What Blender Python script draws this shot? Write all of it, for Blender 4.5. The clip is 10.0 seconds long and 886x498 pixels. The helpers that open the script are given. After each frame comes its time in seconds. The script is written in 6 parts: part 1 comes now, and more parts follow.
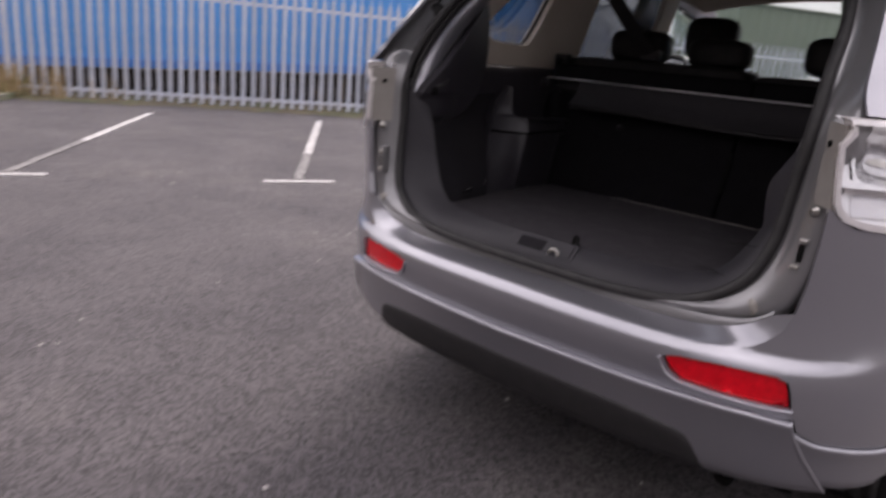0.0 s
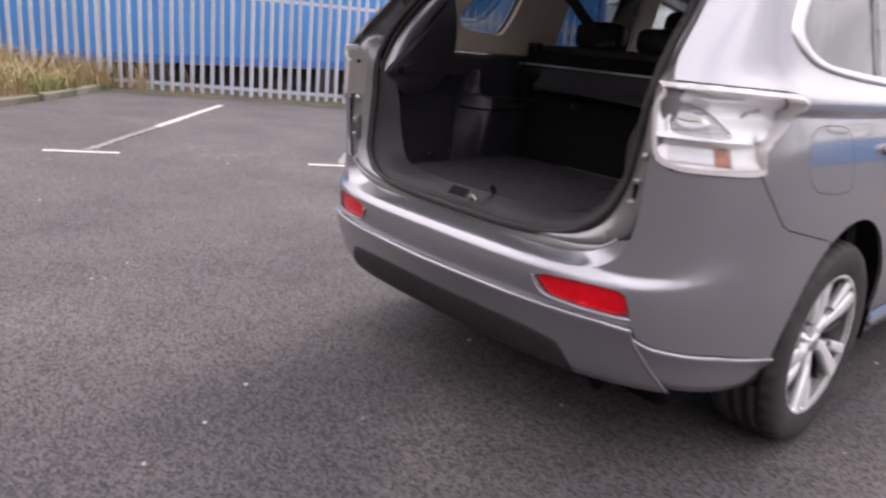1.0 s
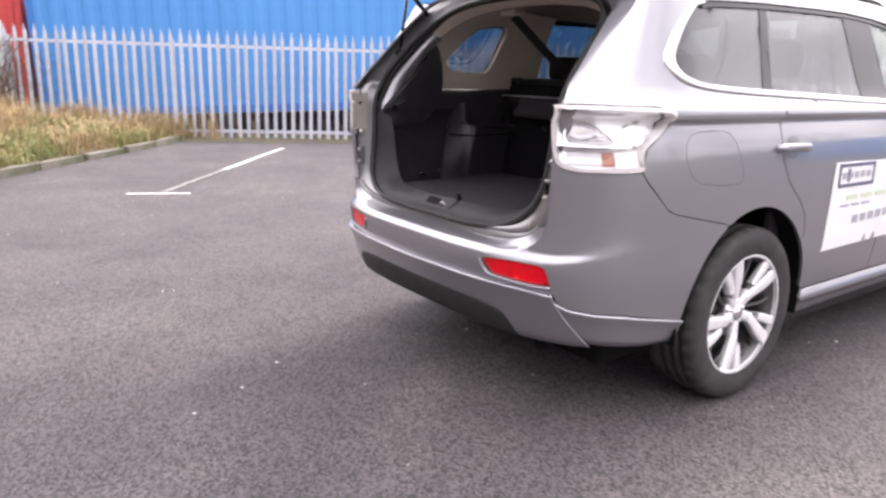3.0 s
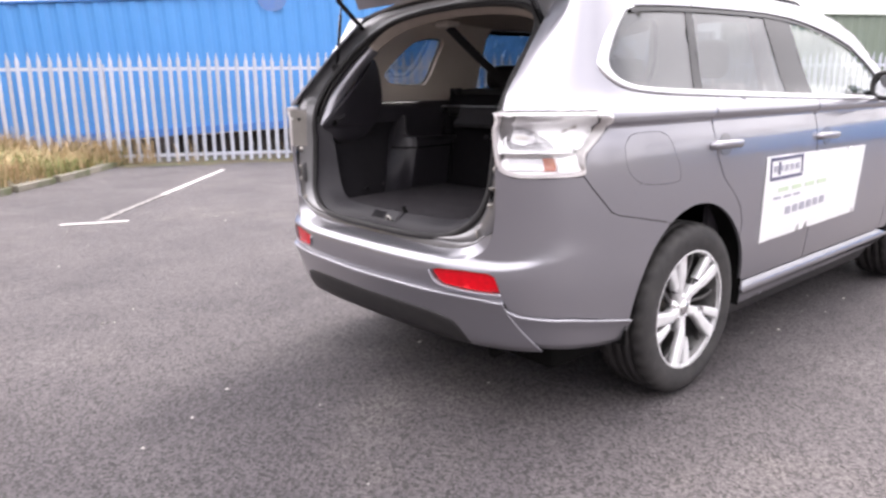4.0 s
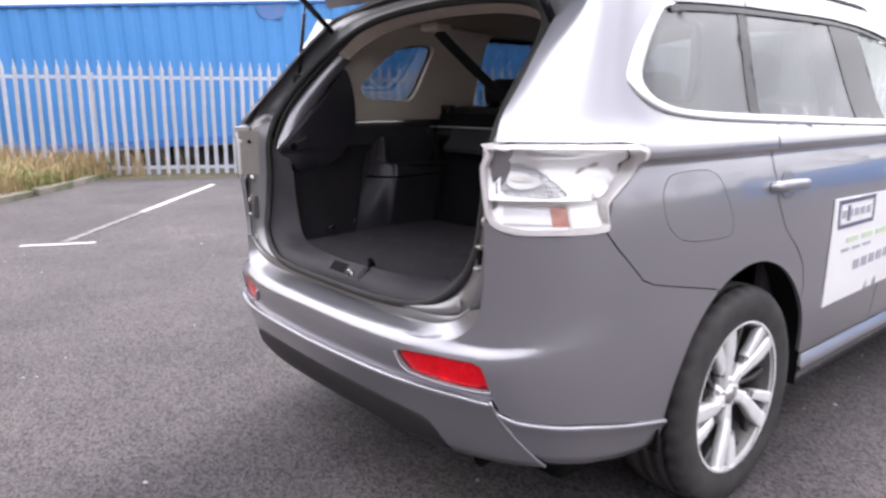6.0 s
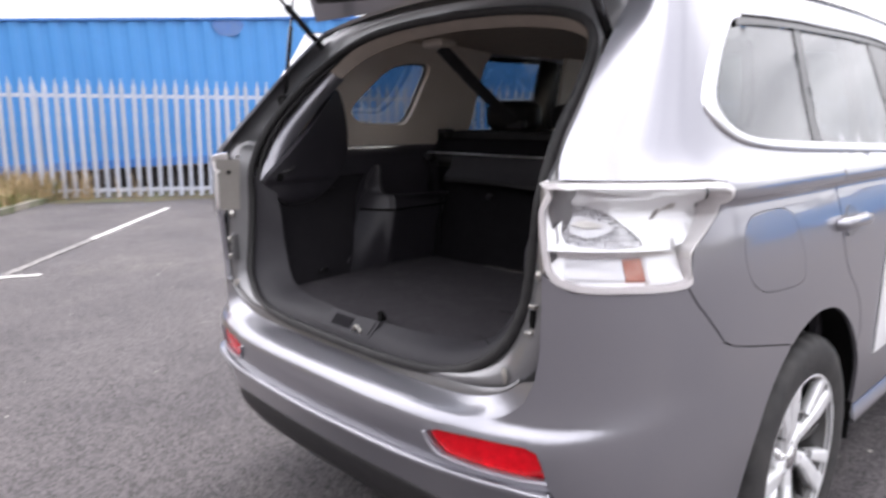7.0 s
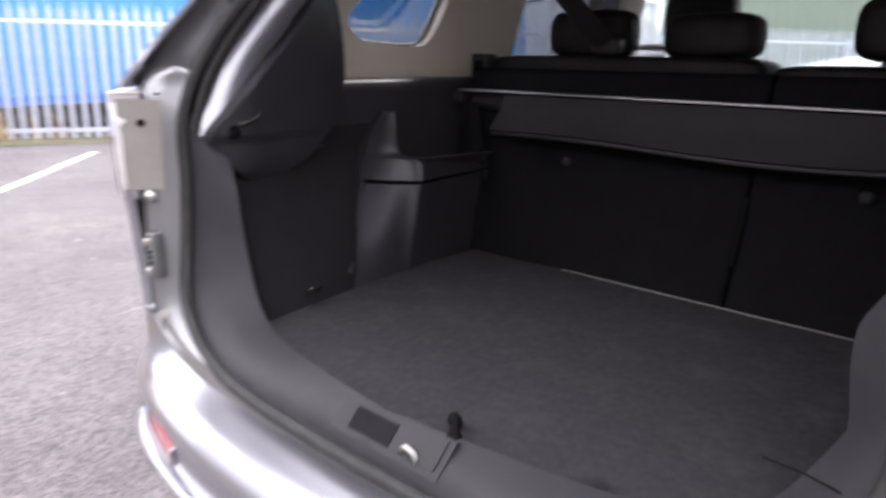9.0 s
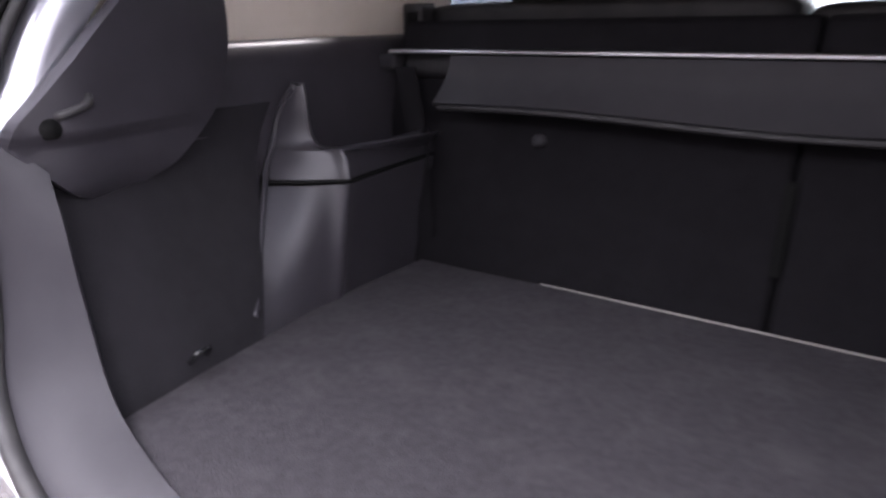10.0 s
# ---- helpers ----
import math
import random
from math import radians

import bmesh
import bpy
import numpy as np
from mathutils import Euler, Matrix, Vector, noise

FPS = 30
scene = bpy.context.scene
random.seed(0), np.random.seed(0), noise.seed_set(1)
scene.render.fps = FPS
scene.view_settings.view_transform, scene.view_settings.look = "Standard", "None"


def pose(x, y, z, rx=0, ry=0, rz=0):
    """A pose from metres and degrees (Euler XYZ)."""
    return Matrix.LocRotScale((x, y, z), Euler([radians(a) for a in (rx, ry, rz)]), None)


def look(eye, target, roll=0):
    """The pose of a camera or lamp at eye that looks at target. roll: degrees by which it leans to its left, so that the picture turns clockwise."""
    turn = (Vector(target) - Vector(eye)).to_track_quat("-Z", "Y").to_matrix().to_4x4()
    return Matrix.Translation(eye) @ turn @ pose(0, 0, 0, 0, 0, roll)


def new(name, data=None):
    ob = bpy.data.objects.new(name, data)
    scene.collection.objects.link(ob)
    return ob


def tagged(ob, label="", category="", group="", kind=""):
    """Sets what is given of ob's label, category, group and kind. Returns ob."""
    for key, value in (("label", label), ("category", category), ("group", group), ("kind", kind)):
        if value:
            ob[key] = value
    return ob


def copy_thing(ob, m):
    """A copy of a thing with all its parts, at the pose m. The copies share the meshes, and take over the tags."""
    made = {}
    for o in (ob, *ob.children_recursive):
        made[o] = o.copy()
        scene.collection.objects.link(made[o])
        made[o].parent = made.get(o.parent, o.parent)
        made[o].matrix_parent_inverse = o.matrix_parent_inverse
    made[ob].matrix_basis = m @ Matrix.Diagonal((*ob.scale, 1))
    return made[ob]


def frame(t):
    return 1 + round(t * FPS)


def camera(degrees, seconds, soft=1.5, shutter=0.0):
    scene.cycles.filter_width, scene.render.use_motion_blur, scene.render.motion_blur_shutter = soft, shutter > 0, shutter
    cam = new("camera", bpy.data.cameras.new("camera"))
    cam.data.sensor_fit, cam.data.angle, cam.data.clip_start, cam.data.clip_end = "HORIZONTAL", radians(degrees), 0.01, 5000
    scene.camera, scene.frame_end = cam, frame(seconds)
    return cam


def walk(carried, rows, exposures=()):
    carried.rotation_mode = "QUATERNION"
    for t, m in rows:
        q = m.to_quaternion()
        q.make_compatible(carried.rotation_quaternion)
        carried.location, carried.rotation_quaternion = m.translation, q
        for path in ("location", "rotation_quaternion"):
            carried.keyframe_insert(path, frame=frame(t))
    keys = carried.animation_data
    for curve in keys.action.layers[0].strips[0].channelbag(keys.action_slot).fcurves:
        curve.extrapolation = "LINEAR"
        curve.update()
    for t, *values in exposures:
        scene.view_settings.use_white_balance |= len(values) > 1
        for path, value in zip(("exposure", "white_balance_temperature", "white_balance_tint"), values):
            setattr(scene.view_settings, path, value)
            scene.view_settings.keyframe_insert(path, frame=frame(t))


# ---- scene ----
cam = camera(64.7, 10.0, soft=2.6, shutter=0.5)
PATH = [
    (0, (0.988, -2.365, 1.215), (-0.274, -0.914, 0.665), 5.2),
    (0.5, (1.241, -2.474, 1.224), (-0.166, -1.206, 0.582), 5.4),
    (1, (1.593, -2.397, 1.195), (0.185, -1.093, 0.633), 5.5),
    (1.5, (1.847, -2.39, 1.235), (0.29, -1.267, 0.673), 1.7),
    (2, (2.095, -2.496, 1.2), (0.417, -1.55, 0.66), 4.2),
    (2.5, (2.245, -2.525, 1.251), (0.604, -1.513, 0.721), 2.0),
    (2.7, (2.264, -2.512, 1.242), (0.667, -1.421, 0.732), 2.4),
    (4, (2.256, -2.493, 1.235), (0.782, -1.218, 0.787), -0.7),
    (4.4, (2.194, -2.389, 1.212), (0.795, -1.029, 0.776), 0.2),
    (4.5, (2.155, -2.365, 1.211), (0.764, -0.999, 0.766), -0.4),
    (5, (1.992, -2.12, 1.26), (0.467, -0.88, 0.888), -0.6),
    (5.5, (1.932, -2.037, 1.25), (0.42, -0.779, 0.891), -0.4),
    (5.7, (1.909, -2.021, 1.25), (0.415, -0.757, 0.836), 0.1),
    (6.8, (1.514, -1.946, 1.27), (0.036, -0.654, 0.886), -0.0),
    (7, (1.469, -1.928, 1.272), (0.055, -0.562, 0.908), 0.2),
    (7.2, (1.452, -1.938, 1.259), (0.063, -0.532, 0.952), 0.9),
    (7.5, (1.381, -1.896, 1.265), (0.031, -0.476, 0.861), 1.4),
    (8, (1.164, -1.746, 1.24), (-0.25, -0.434, 0.71), 2.1),
    (8.5, (0.933, -1.58, 1.233), (-0.541, -0.341, 0.693), 1.5),
    (9, (0.625, -1.444, 1.225), (-0.658, -0.005, 0.696), 0.9),
    (9.5, (0.467, -1.323, 1.213), (-0.494, 0.343, 0.666), 2.1),
    (10, (0.336, -1.139, 1.201), (-0.778, 0.401, 0.579), -1.0),
]
walk(cam, [(t, look(eye, target, roll)) for t, eye, target, roll in PATH],
     ((0, 0.3, 6800, 20), (1.0, 0.65, 6800, 19), (2.5, 1.13, 6850, 18), (4.5, 1.32, 6650, 16), (5.5, 1.12, 6500, 15), (7.5, 1.05, 6500, 13), (8.5, 1.42, 6500, 15), (9.0, 1.9, 6500, 16), (9.5, 2.5, 6400, 18), (10, 2.75, 6350, 20)))

# ==== world, sun and sky ====
from mathutils.geometry import delaunay_2d_cdt

world = bpy.data.worlds.new("overcast_sky")
scene.world = world
world.use_nodes = True
wn, wl = world.node_tree.nodes, world.node_tree.links
wn.clear()
w_out = wn.new("ShaderNodeOutputWorld")
w_bg = wn.new("ShaderNodeBackground")
w_sky = wn.new("ShaderNodeTexSky")
w_sky.sky_type = "NISHITA"
w_sky.sun_disc = False
w_sky.sun_elevation = radians(54)
w_sky.sun_rotation = radians(-12)
w_sky.air_density = 1.0
w_sky.dust_density = 3.0
w_co = wn.new("ShaderNodeTexCoord")
w_map = wn.new("ShaderNodeMapping")
w_map.inputs["Scale"].default_value = (1.0, 1.0, 2.6)
w_noise = wn.new("ShaderNodeTexNoise")
w_noise.inputs["Scale"].default_value = 2.1
w_noise.inputs["Detail"].default_value = 7.0
w_noise.inputs["Roughness"].default_value = 0.56
w_ramp = wn.new("ShaderNodeValToRGB")
w_ramp.color_ramp.elements[0].position = 0.30
w_ramp.color_ramp.elements[0].color = (3.8, 3.9, 4.4, 1)
w_ramp.color_ramp.elements[1].position = 0.66
w_ramp.color_ramp.elements[1].color = (18.5, 18.5, 19.0, 1)
w_mix = wn.new("ShaderNodeMixRGB")
w_mix.inputs[0].default_value = 0.88
wl.new(w_co.outputs["Generated"], w_map.inputs[0])
wl.new(w_map.outputs[0], w_noise.inputs["Vector"])
wl.new(w_noise.outputs["Fac"], w_ramp.inputs[0])
wl.new(w_sky.outputs[0], w_mix.inputs[1])
wl.new(w_ramp.outputs[0], w_mix.inputs[2])
w_sep = wn.new("ShaderNodeSeparateXYZ")
w_grad = wn.new("ShaderNodeMapRange")
w_grad.inputs["From Min"].default_value = 0.0
w_grad.inputs["From Max"].default_value = 1.0
w_grad.inputs["To Min"].default_value = 0.62
w_grad.inputs["To Max"].default_value = 1.75
w_mul = wn.new("ShaderNodeVectorMath")
w_mul.operation = "SCALE"
wl.new(w_co.outputs["Generated"], w_sep.inputs[0])
wl.new(w_sep.outputs["Z"], w_grad.inputs["Value"])
wl.new(w_mix.outputs[0], w_mul.inputs[0])
wl.new(w_grad.outputs[0], w_mul.inputs["Scale"])
wl.new(w_mul.outputs[0], w_bg.inputs[0])
w_bg.inputs[1].default_value = 0.096
wl.new(w_bg.outputs[0], w_out.inputs[0])

sun = new("sun", bpy.data.lights.new("sun", "SUN"))
sun.data.energy = 1.5
sun.data.angle = radians(22)
sun.data.color = (1.0, 0.97, 0.93)
sun.matrix_world = look((-2, 9, 13), (0, 0, 0))


# ==== materials ====
def material(name, color, rough=0.6, metal=0.0, coat=0.0, coat_rough=0.05, spec=0.5,
             color2=None, scale=6.0, amount=1.0, bump=0.0, bump_scale=200.0, detail=5.0,
             random_by=None, random_amount=0.0, rough_var=0.0, stain=None, stain_scale=1.2, stain_low=0.52, stain_high=0.7):
    """Principled surface with two scales of variation: broad patches (color2) and fine relief (bump)."""
    m = bpy.data.materials.new(name)
    m.use_nodes = True
    n, l = m.node_tree.nodes, m.node_tree.links
    p = n["Principled BSDF"]
    p.inputs["Roughness"].default_value = rough
    p.inputs["Metallic"].default_value = metal
    p.inputs["Coat Weight"].default_value = coat
    p.inputs["Coat Roughness"].default_value = coat_rough
    p.inputs["Specular IOR Level"].default_value = spec
    co = n.new("ShaderNodeTexCoord")
    base = n.new("ShaderNodeRGB")
    base.outputs[0].default_value = (*color, 1)
    col = base.outputs[0]
    if color2:
        tex = n.new("ShaderNodeTexNoise")
        tex.inputs["Scale"].default_value = scale
        tex.inputs["Detail"].default_value = detail
        tex.inputs["Roughness"].default_value = 0.62
        l.new(co.outputs["Object"], tex.inputs["Vector"])
        ramp = n.new("ShaderNodeMapRange")
        ramp.inputs["From Min"].default_value = 0.34
        ramp.inputs["From Max"].default_value = 0.66
        ramp.inputs["To Max"].default_value = amount
        l.new(tex.outputs["Fac"], ramp.inputs["Value"])
        mix = n.new("ShaderNodeMixRGB")
        mix.inputs[2].default_value = (*color2, 1)
        l.new(ramp.outputs[0], mix.inputs[0])
        l.new(col, mix.inputs[1])
        col = mix.outputs[0]
        if rough_var:
            rr = n.new("ShaderNodeMapRange")
            rr.inputs["To Min"].default_value = rough - rough_var
            rr.inputs["To Max"].default_value = rough + rough_var
            l.new(tex.outputs["Fac"], rr.inputs["Value"])
            l.new(rr.outputs[0], p.inputs["Roughness"])
    if stain:
        tex = n.new("ShaderNodeTexNoise")
        tex.inputs["Scale"].default_value = stain_scale
        tex.inputs["Detail"].default_value = 8.0
        tex.inputs["Roughness"].default_value = 0.7
        l.new(co.outputs["Object"], tex.inputs["Vector"])
        ramp = n.new("ShaderNodeMapRange")
        ramp.inputs["From Min"].default_value = stain_low
        ramp.inputs["From Max"].default_value = stain_high
        l.new(tex.outputs["Fac"], ramp.inputs["Value"])
        mix = n.new("ShaderNodeMixRGB")
        mix.inputs[2].default_value = (*stain, 1)
        l.new(ramp.outputs[0], mix.inputs[0])
        l.new(col, mix.inputs[1])
        col = mix.outputs[0]
    if random_by:
        if random_by == "island":
            src = n.new("ShaderNodeNewGeometry").outputs["Random Per Island"]
        else:
            src = n.new("ShaderNodeObjectInfo").outputs["Random"]
        rr = n.new("ShaderNodeMapRange")
        rr.inputs["To Min"].default_value = 1.0 - random_amount
        rr.inputs["To Max"].default_value = 1.0 + random_amount
        l.new(src, rr.inputs["Value"])
        hsv = n.new("ShaderNodeHueSaturation")
        l.new(rr.outputs[0], hsv.inputs["Value"])
        l.new(col, hsv.inputs["Color"])
        col = hsv.outputs[0]
    l.new(col, p.inputs["Base Color"])
    if bump:
        tex = n.new("ShaderNodeTexNoise")
        tex.inputs["Scale"].default_value = bump_scale
        tex.inputs["Detail"].default_value = 3.0
        l.new(co.outputs["Object"], tex.inputs["Vector"])
        b = n.new("ShaderNodeBump")
        b.inputs["Strength"].default_value = bump
        b.inputs["Distance"].default_value = 1.0 / bump_scale
        l.new(tex.outputs["Fac"], b.inputs["Height"])
        l.new(b.outputs[0], p.inputs["Normal"])
    return m


def glass(name, tint, gloss_rough=0.0, face_on=0.04):
    """A thin pane of two faces: tinted see-through with a gloss that grows at grazing angles."""
    m = bpy.data.materials.new(name)
    m.use_nodes = True
    n, l = m.node_tree.nodes, m.node_tree.links
    n.clear()
    out = n.new("ShaderNodeOutputMaterial")
    clear = n.new("ShaderNodeBsdfTransparent")
    clear.inputs[0].default_value = (*[t ** 0.5 for t in tint], 1)
    gloss = n.new("ShaderNodeBsdfGlossy")
    gloss.inputs["Roughness"].default_value = gloss_rough
    lay = n.new("ShaderNodeLayerWeight")
    lay.inputs[0].default_value = 0.5
    power = n.new("ShaderNodeMath")
    power.operation = "POWER"
    power.inputs[1].default_value = 4.0
    rng = n.new("ShaderNodeMapRange")
    rng.inputs["To Min"].default_value = face_on
    rng.inputs["To Max"].default_value = 1.0
    mix = n.new("ShaderNodeMixShader")
    l.new(lay.outputs["Facing"], power.inputs[0])
    l.new(power.outputs[0], rng.inputs["Value"])
    l.new(rng.outputs[0], mix.inputs[0])
    l.new(clear.outputs[0], mix.inputs[1])
    l.new(gloss.outputs[0], mix.inputs[2])
    l.new(mix.outputs[0], out.inputs[0])
    return m


def asphalt_material():
    m = material("asphalt", (0.0505, 0.0448, 0.0482), 0.86, color2=(0.083, 0.0742, 0.0766), scale=0.9, bump=0.0,
                 stain=(0.115, 0.103, 0.098), stain_scale=0.5, stain_low=0.55, stain_high=0.78)
    n, l = m.node_tree.nodes, m.node_tree.links
    p = n["Principled BSDF"]
    co = [x for x in n if x.type == "TEX_COORD"][0]
    src = p.inputs["Base Color"].links[0].from_socket
    vor = n.new("ShaderNodeTexVoronoi")
    vor.inputs["Scale"].default_value = 115.0
    l.new(co.outputs["Object"], vor.inputs["Vector"])
    cr = n.new("ShaderNodeMapRange")
    cr.inputs["To Min"].default_value = 0.36
    cr.inputs["To Max"].default_value = 1.78
    sep = n.new("ShaderNodeSeparateColor")
    l.new(vor.outputs["Color"], sep.inputs[0])
    l.new(sep.outputs[0], cr.inputs["Value"])
    hsv = n.new("ShaderNodeHueSaturation")
    l.new(cr.outputs[0], hsv.inputs["Value"])
    l.new(src, hsv.inputs["Color"])
    # scattered pale chippings
    v2 = n.new("ShaderNodeTexVoronoi")
    v2.inputs["Scale"].default_value = 22.0
    l.new(co.outputs["Object"], v2.inputs["Vector"])
    r2 = n.new("ShaderNodeMapRange")
    r2.inputs["From Min"].default_value = 0.13
    r2.inputs["From Max"].default_value = 0.09
    l.new(v2.outputs["Distance"], r2.inputs["Value"])
    n2 = n.new("ShaderNodeTexNoise")
    n2.inputs["Scale"].default_value = 2.0
    l.new(co.outputs["Object"], n2.inputs["Vector"])
    r3 = n.new("ShaderNodeMapRange")
    r3.inputs["From Min"].default_value = 0.50
    r3.inputs["From Max"].default_value = 0.70
    r3.inputs["To Max"].default_value = 0.35
    l.new(n2.outputs["Fac"], r3.inputs["Value"])
    mul = n.new("ShaderNodeMath")
    mul.operation = "MULTIPLY"
    l.new(r2.outputs[0], mul.inputs[0])
    l.new(r3.outputs[0], mul.inputs[1])
    mx = n.new("ShaderNodeMixRGB")
    mx.inputs[2].default_value = (0.27, 0.25, 0.24, 1)
    l.new(mul.outputs[0], mx.inputs[0])
    l.new(hsv.outputs[0], mx.inputs[1])
    l.new(mx.outputs[0], p.inputs["Base Color"])
    b = n.new("ShaderNodeBump")
    b.inputs["Strength"].default_value = 0.75
    b.inputs["Distance"].default_value = 0.006
    l.new(vor.outputs["Distance"], b.inputs["Height"])
    l.new(b.outputs[0], p.inputs["Normal"])
    return m


PAINT = material("grey_metallic_paint", (0.315, 0.310, 0.342), 0.285, metal=0.74, coat=1.0, coat_rough=0.03,
                 color2=(0.345, 0.340, 0.370), scale=900.0, rough_var=0.03)
# Body paint with the shade of jamb and handle cups put into its colour.
SHADED_PAINT = material("grey_jamb_paint", (0.225, 0.221, 0.230), 0.35, metal=0.55, coat=0.7, coat_rough=0.10,
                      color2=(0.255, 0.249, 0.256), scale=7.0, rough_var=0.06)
BLACK = material("black_plastic", (0.018, 0.017, 0.018), 0.55, color2=(0.028, 0.026, 0.027), scale=30, bump=0.12, bump_scale=900)
GLOSSBLACK = material("gloss_black_plastic", (0.01, 0.01, 0.011), 0.18, color2=(0.016, 0.016, 0.017), scale=12)
RUBBER = material("black_rubber", (0.016, 0.015, 0.016), 0.62, color2=(0.03, 0.028, 0.028), scale=40, bump=0.1, bump_scale=500)
TYRE = material("tyre_rubber", (0.022, 0.021, 0.022), 0.72, color2=(0.045, 0.042, 0.041), scale=14, bump=0.2, bump_scale=400)
CHROME = material("bright_chrome", (0.86, 0.86, 0.87), 0.09, metal=1.0, color2=(0.78, 0.78, 0.8), scale=30)
SATIN = material("satin_silver_trim", (0.72, 0.72, 0.74), 0.28, metal=0.9, color2=(0.62, 0.62, 0.64), scale=20)
MACHINED = material("machined_alloy_faces", (0.90, 0.90, 0.91), 0.34, metal=0.35, color2=(0.82, 0.82, 0.83), scale=22, rough_var=0.06)
# Darker copy of the alloy: shade between the spokes put into the colour.
BARREL = material("shaded_alloy_barrel", (0.13, 0.128, 0.13), 0.45, metal=0.6, color2=(0.10, 0.097, 0.095), scale=18)
ALLOY = material("silver_alloy", (0.80, 0.80, 0.81), 0.22, metal=0.88, color2=(0.70, 0.695, 0.70), scale=18, rough_var=0.07)
DISC = material("brake_metal", (0.05, 0.047, 0.045), 0.5, metal=0.6, color2=(0.08, 0.07, 0.062), scale=25)
GLASS_DARK = glass("privacy_glass", (0.19, 0.21, 0.23), face_on=0.13)
GLASS_CLEAR = glass("clear_glass", (0.80, 0.86, 0.84))
LENS_CLEAR = glass("clear_lamp_lens", (0.94, 0.94, 0.95), face_on=0.10)
LAMP_CHROME = material("lamp_reflector_chrome", (0.97, 0.97, 0.97), 0.30, metal=0.55, color2=(0.92, 0.92, 0.93), scale=55)
LAMP_FACET = material("lamp_facets", (0.93, 0.93, 0.94), 0.16, metal=0.25, color2=(0.80, 0.80, 0.83), scale=90)
LAMP_WHITE = material("lamp_housing_white", (0.90, 0.86, 0.85), 0.3, color2=(0.84, 0.80, 0.79), scale=25)
LAMP_BEIGE = material("lamp_housing_beige", (0.3225, 0.3, 0.2775), 0.5, color2=(0.27, 0.2475, 0.225), scale=14)
RED_LENS = material("red_reflector_plastic", (0.86, 0.004, 0.016), 0.24, coat=0.15, spec=0.3, color2=(0.66, 0.002, 0.010), scale=60)
AMBER = material("amber_lamp_plastic", (0.58, 0.24, 0.16), 0.2, coat=0.7, color2=(0.44, 0.12, 0.07), scale=60)
CARPET = material("grey_carpet", (0.034, 0.0310, 0.0348), 0.95, spec=0.15, color2=(0.048, 0.0440, 0.0488), scale=70, bump=0.9, bump_scale=420,
                  stain=(0.064, 0.0595, 0.0635), stain_scale=13, stain_low=0.5, stain_high=0.8)
FELT = material("dark_felt", (0.0092, 0.0085, 0.0098), 0.95, spec=0.06, color2=(0.0115, 0.0107, 0.0123), scale=22, bump=0.5, bump_scale=700)
TRIM = material("dark_trim_plastic", (0.029, 0.0266, 0.0316), 0.34, color2=(0.037, 0.034, 0.0400), scale=14, bump=0.22, bump_scale=1100)
SIDE_FELT = material("grey_side_felt", (0.0155, 0.0144, 0.0166), 0.95, spec=0.12, color2=(0.0185, 0.0172, 0.0198), scale=30, bump=0.5, bump_scale=600)
GATE_TRIM = material("black_gate_plastic", (0.009, 0.0085, 0.0095), 0.5, color2=(0.013, 0.0125, 0.0135), scale=14, bump=0.2, bump_scale=900)
TRIM_GREY = material("grey_scuff_plastic", (0.025, 0.0232, 0.0280), 0.54, spec=0.30, color2=(0.031, 0.0288, 0.0335), scale=16, bump=0.2, bump_scale=900,
                     stain=(0.040, 0.0375, 0.039), stain_scale=9, stain_low=0.6, stain_high=0.85)
BEIGE = material("beige_trim", (0.72, 0.64, 0.545), 0.55, color2=(0.76, 0.68, 0.59), scale=8, bump=0.15, bump_scale=800)
HEADLINER = material("beige_headliner_cloth", (0.42, 0.362, 0.31), 0.95, spec=0.1, color2=(0.47, 0.407, 0.345), scale=20, bump=0.4, bump_scale=900)
VINYL = material("grey_vinyl", (0.027, 0.0252, 0.0285), 0.62, spec=0.2, color2=(0.032, 0.030, 0.0335), scale=18, bump=0.25, bump_scale=700)
LEATHER = material("black_leather", (0.0100, 0.0092, 0.0100), 0.48, spec=0.28, color2=(0.0204, 0.0186, 0.0186), scale=20, bump=0.3, bump_scale=380)
WEBBING = material("black_webbing", (0.014, 0.013, 0.014), 0.7, color2=(0.022, 0.02, 0.021), scale=90)
STEEL = material("zinc_steel", (0.62, 0.60, 0.56), 0.3, metal=0.95, color2=(0.45, 0.43, 0.40), scale=60)
WHITE_SIGN = material("white_vinyl_sign", (0.83, 0.83, 0.84), 0.35, color2=(0.79, 0.79, 0.80), scale=6)
INK_NAVY = material("navy_print", (0.10, 0.10, 0.17), 0.4, color2=(0.13, 0.13, 0.2), scale=30)
INK_GREY = material("grey_print", (0.34, 0.34, 0.40), 0.4, color2=(0.40, 0.40, 0.45), scale=30)
INK_GREEN = material("pale_green_print", (0.55, 0.66, 0.48), 0.4, color2=(0.60, 0.70, 0.54), scale=30)
PLATE = material("yellow_plate", (0.83, 0.47, 0.03), 0.3, color2=(0.78, 0.43, 0.025), scale=12)
PLATE_INK = material("black_plate_print", (0.015, 0.015, 0.016), 0.35, color2=(0.025, 0.025, 0.026), scale=30)
UNDER = material("dark_underbody", (0.005, 0.005, 0.005), 0.9, spec=0.12, color2=(0.008, 0.0077, 0.0075), scale=8)
ASPHALT = asphalt_material()
WHITE_LINE = material("worn_white_paint", (0.50, 0.485, 0.475), 0.7, color2=(0.41, 0.395, 0.385), scale=5, bump=0.4, bump_scale=140,
                      stain=(0.20, 0.19, 0.185), stain_scale=16, stain_low=0.5, stain_high=0.66)
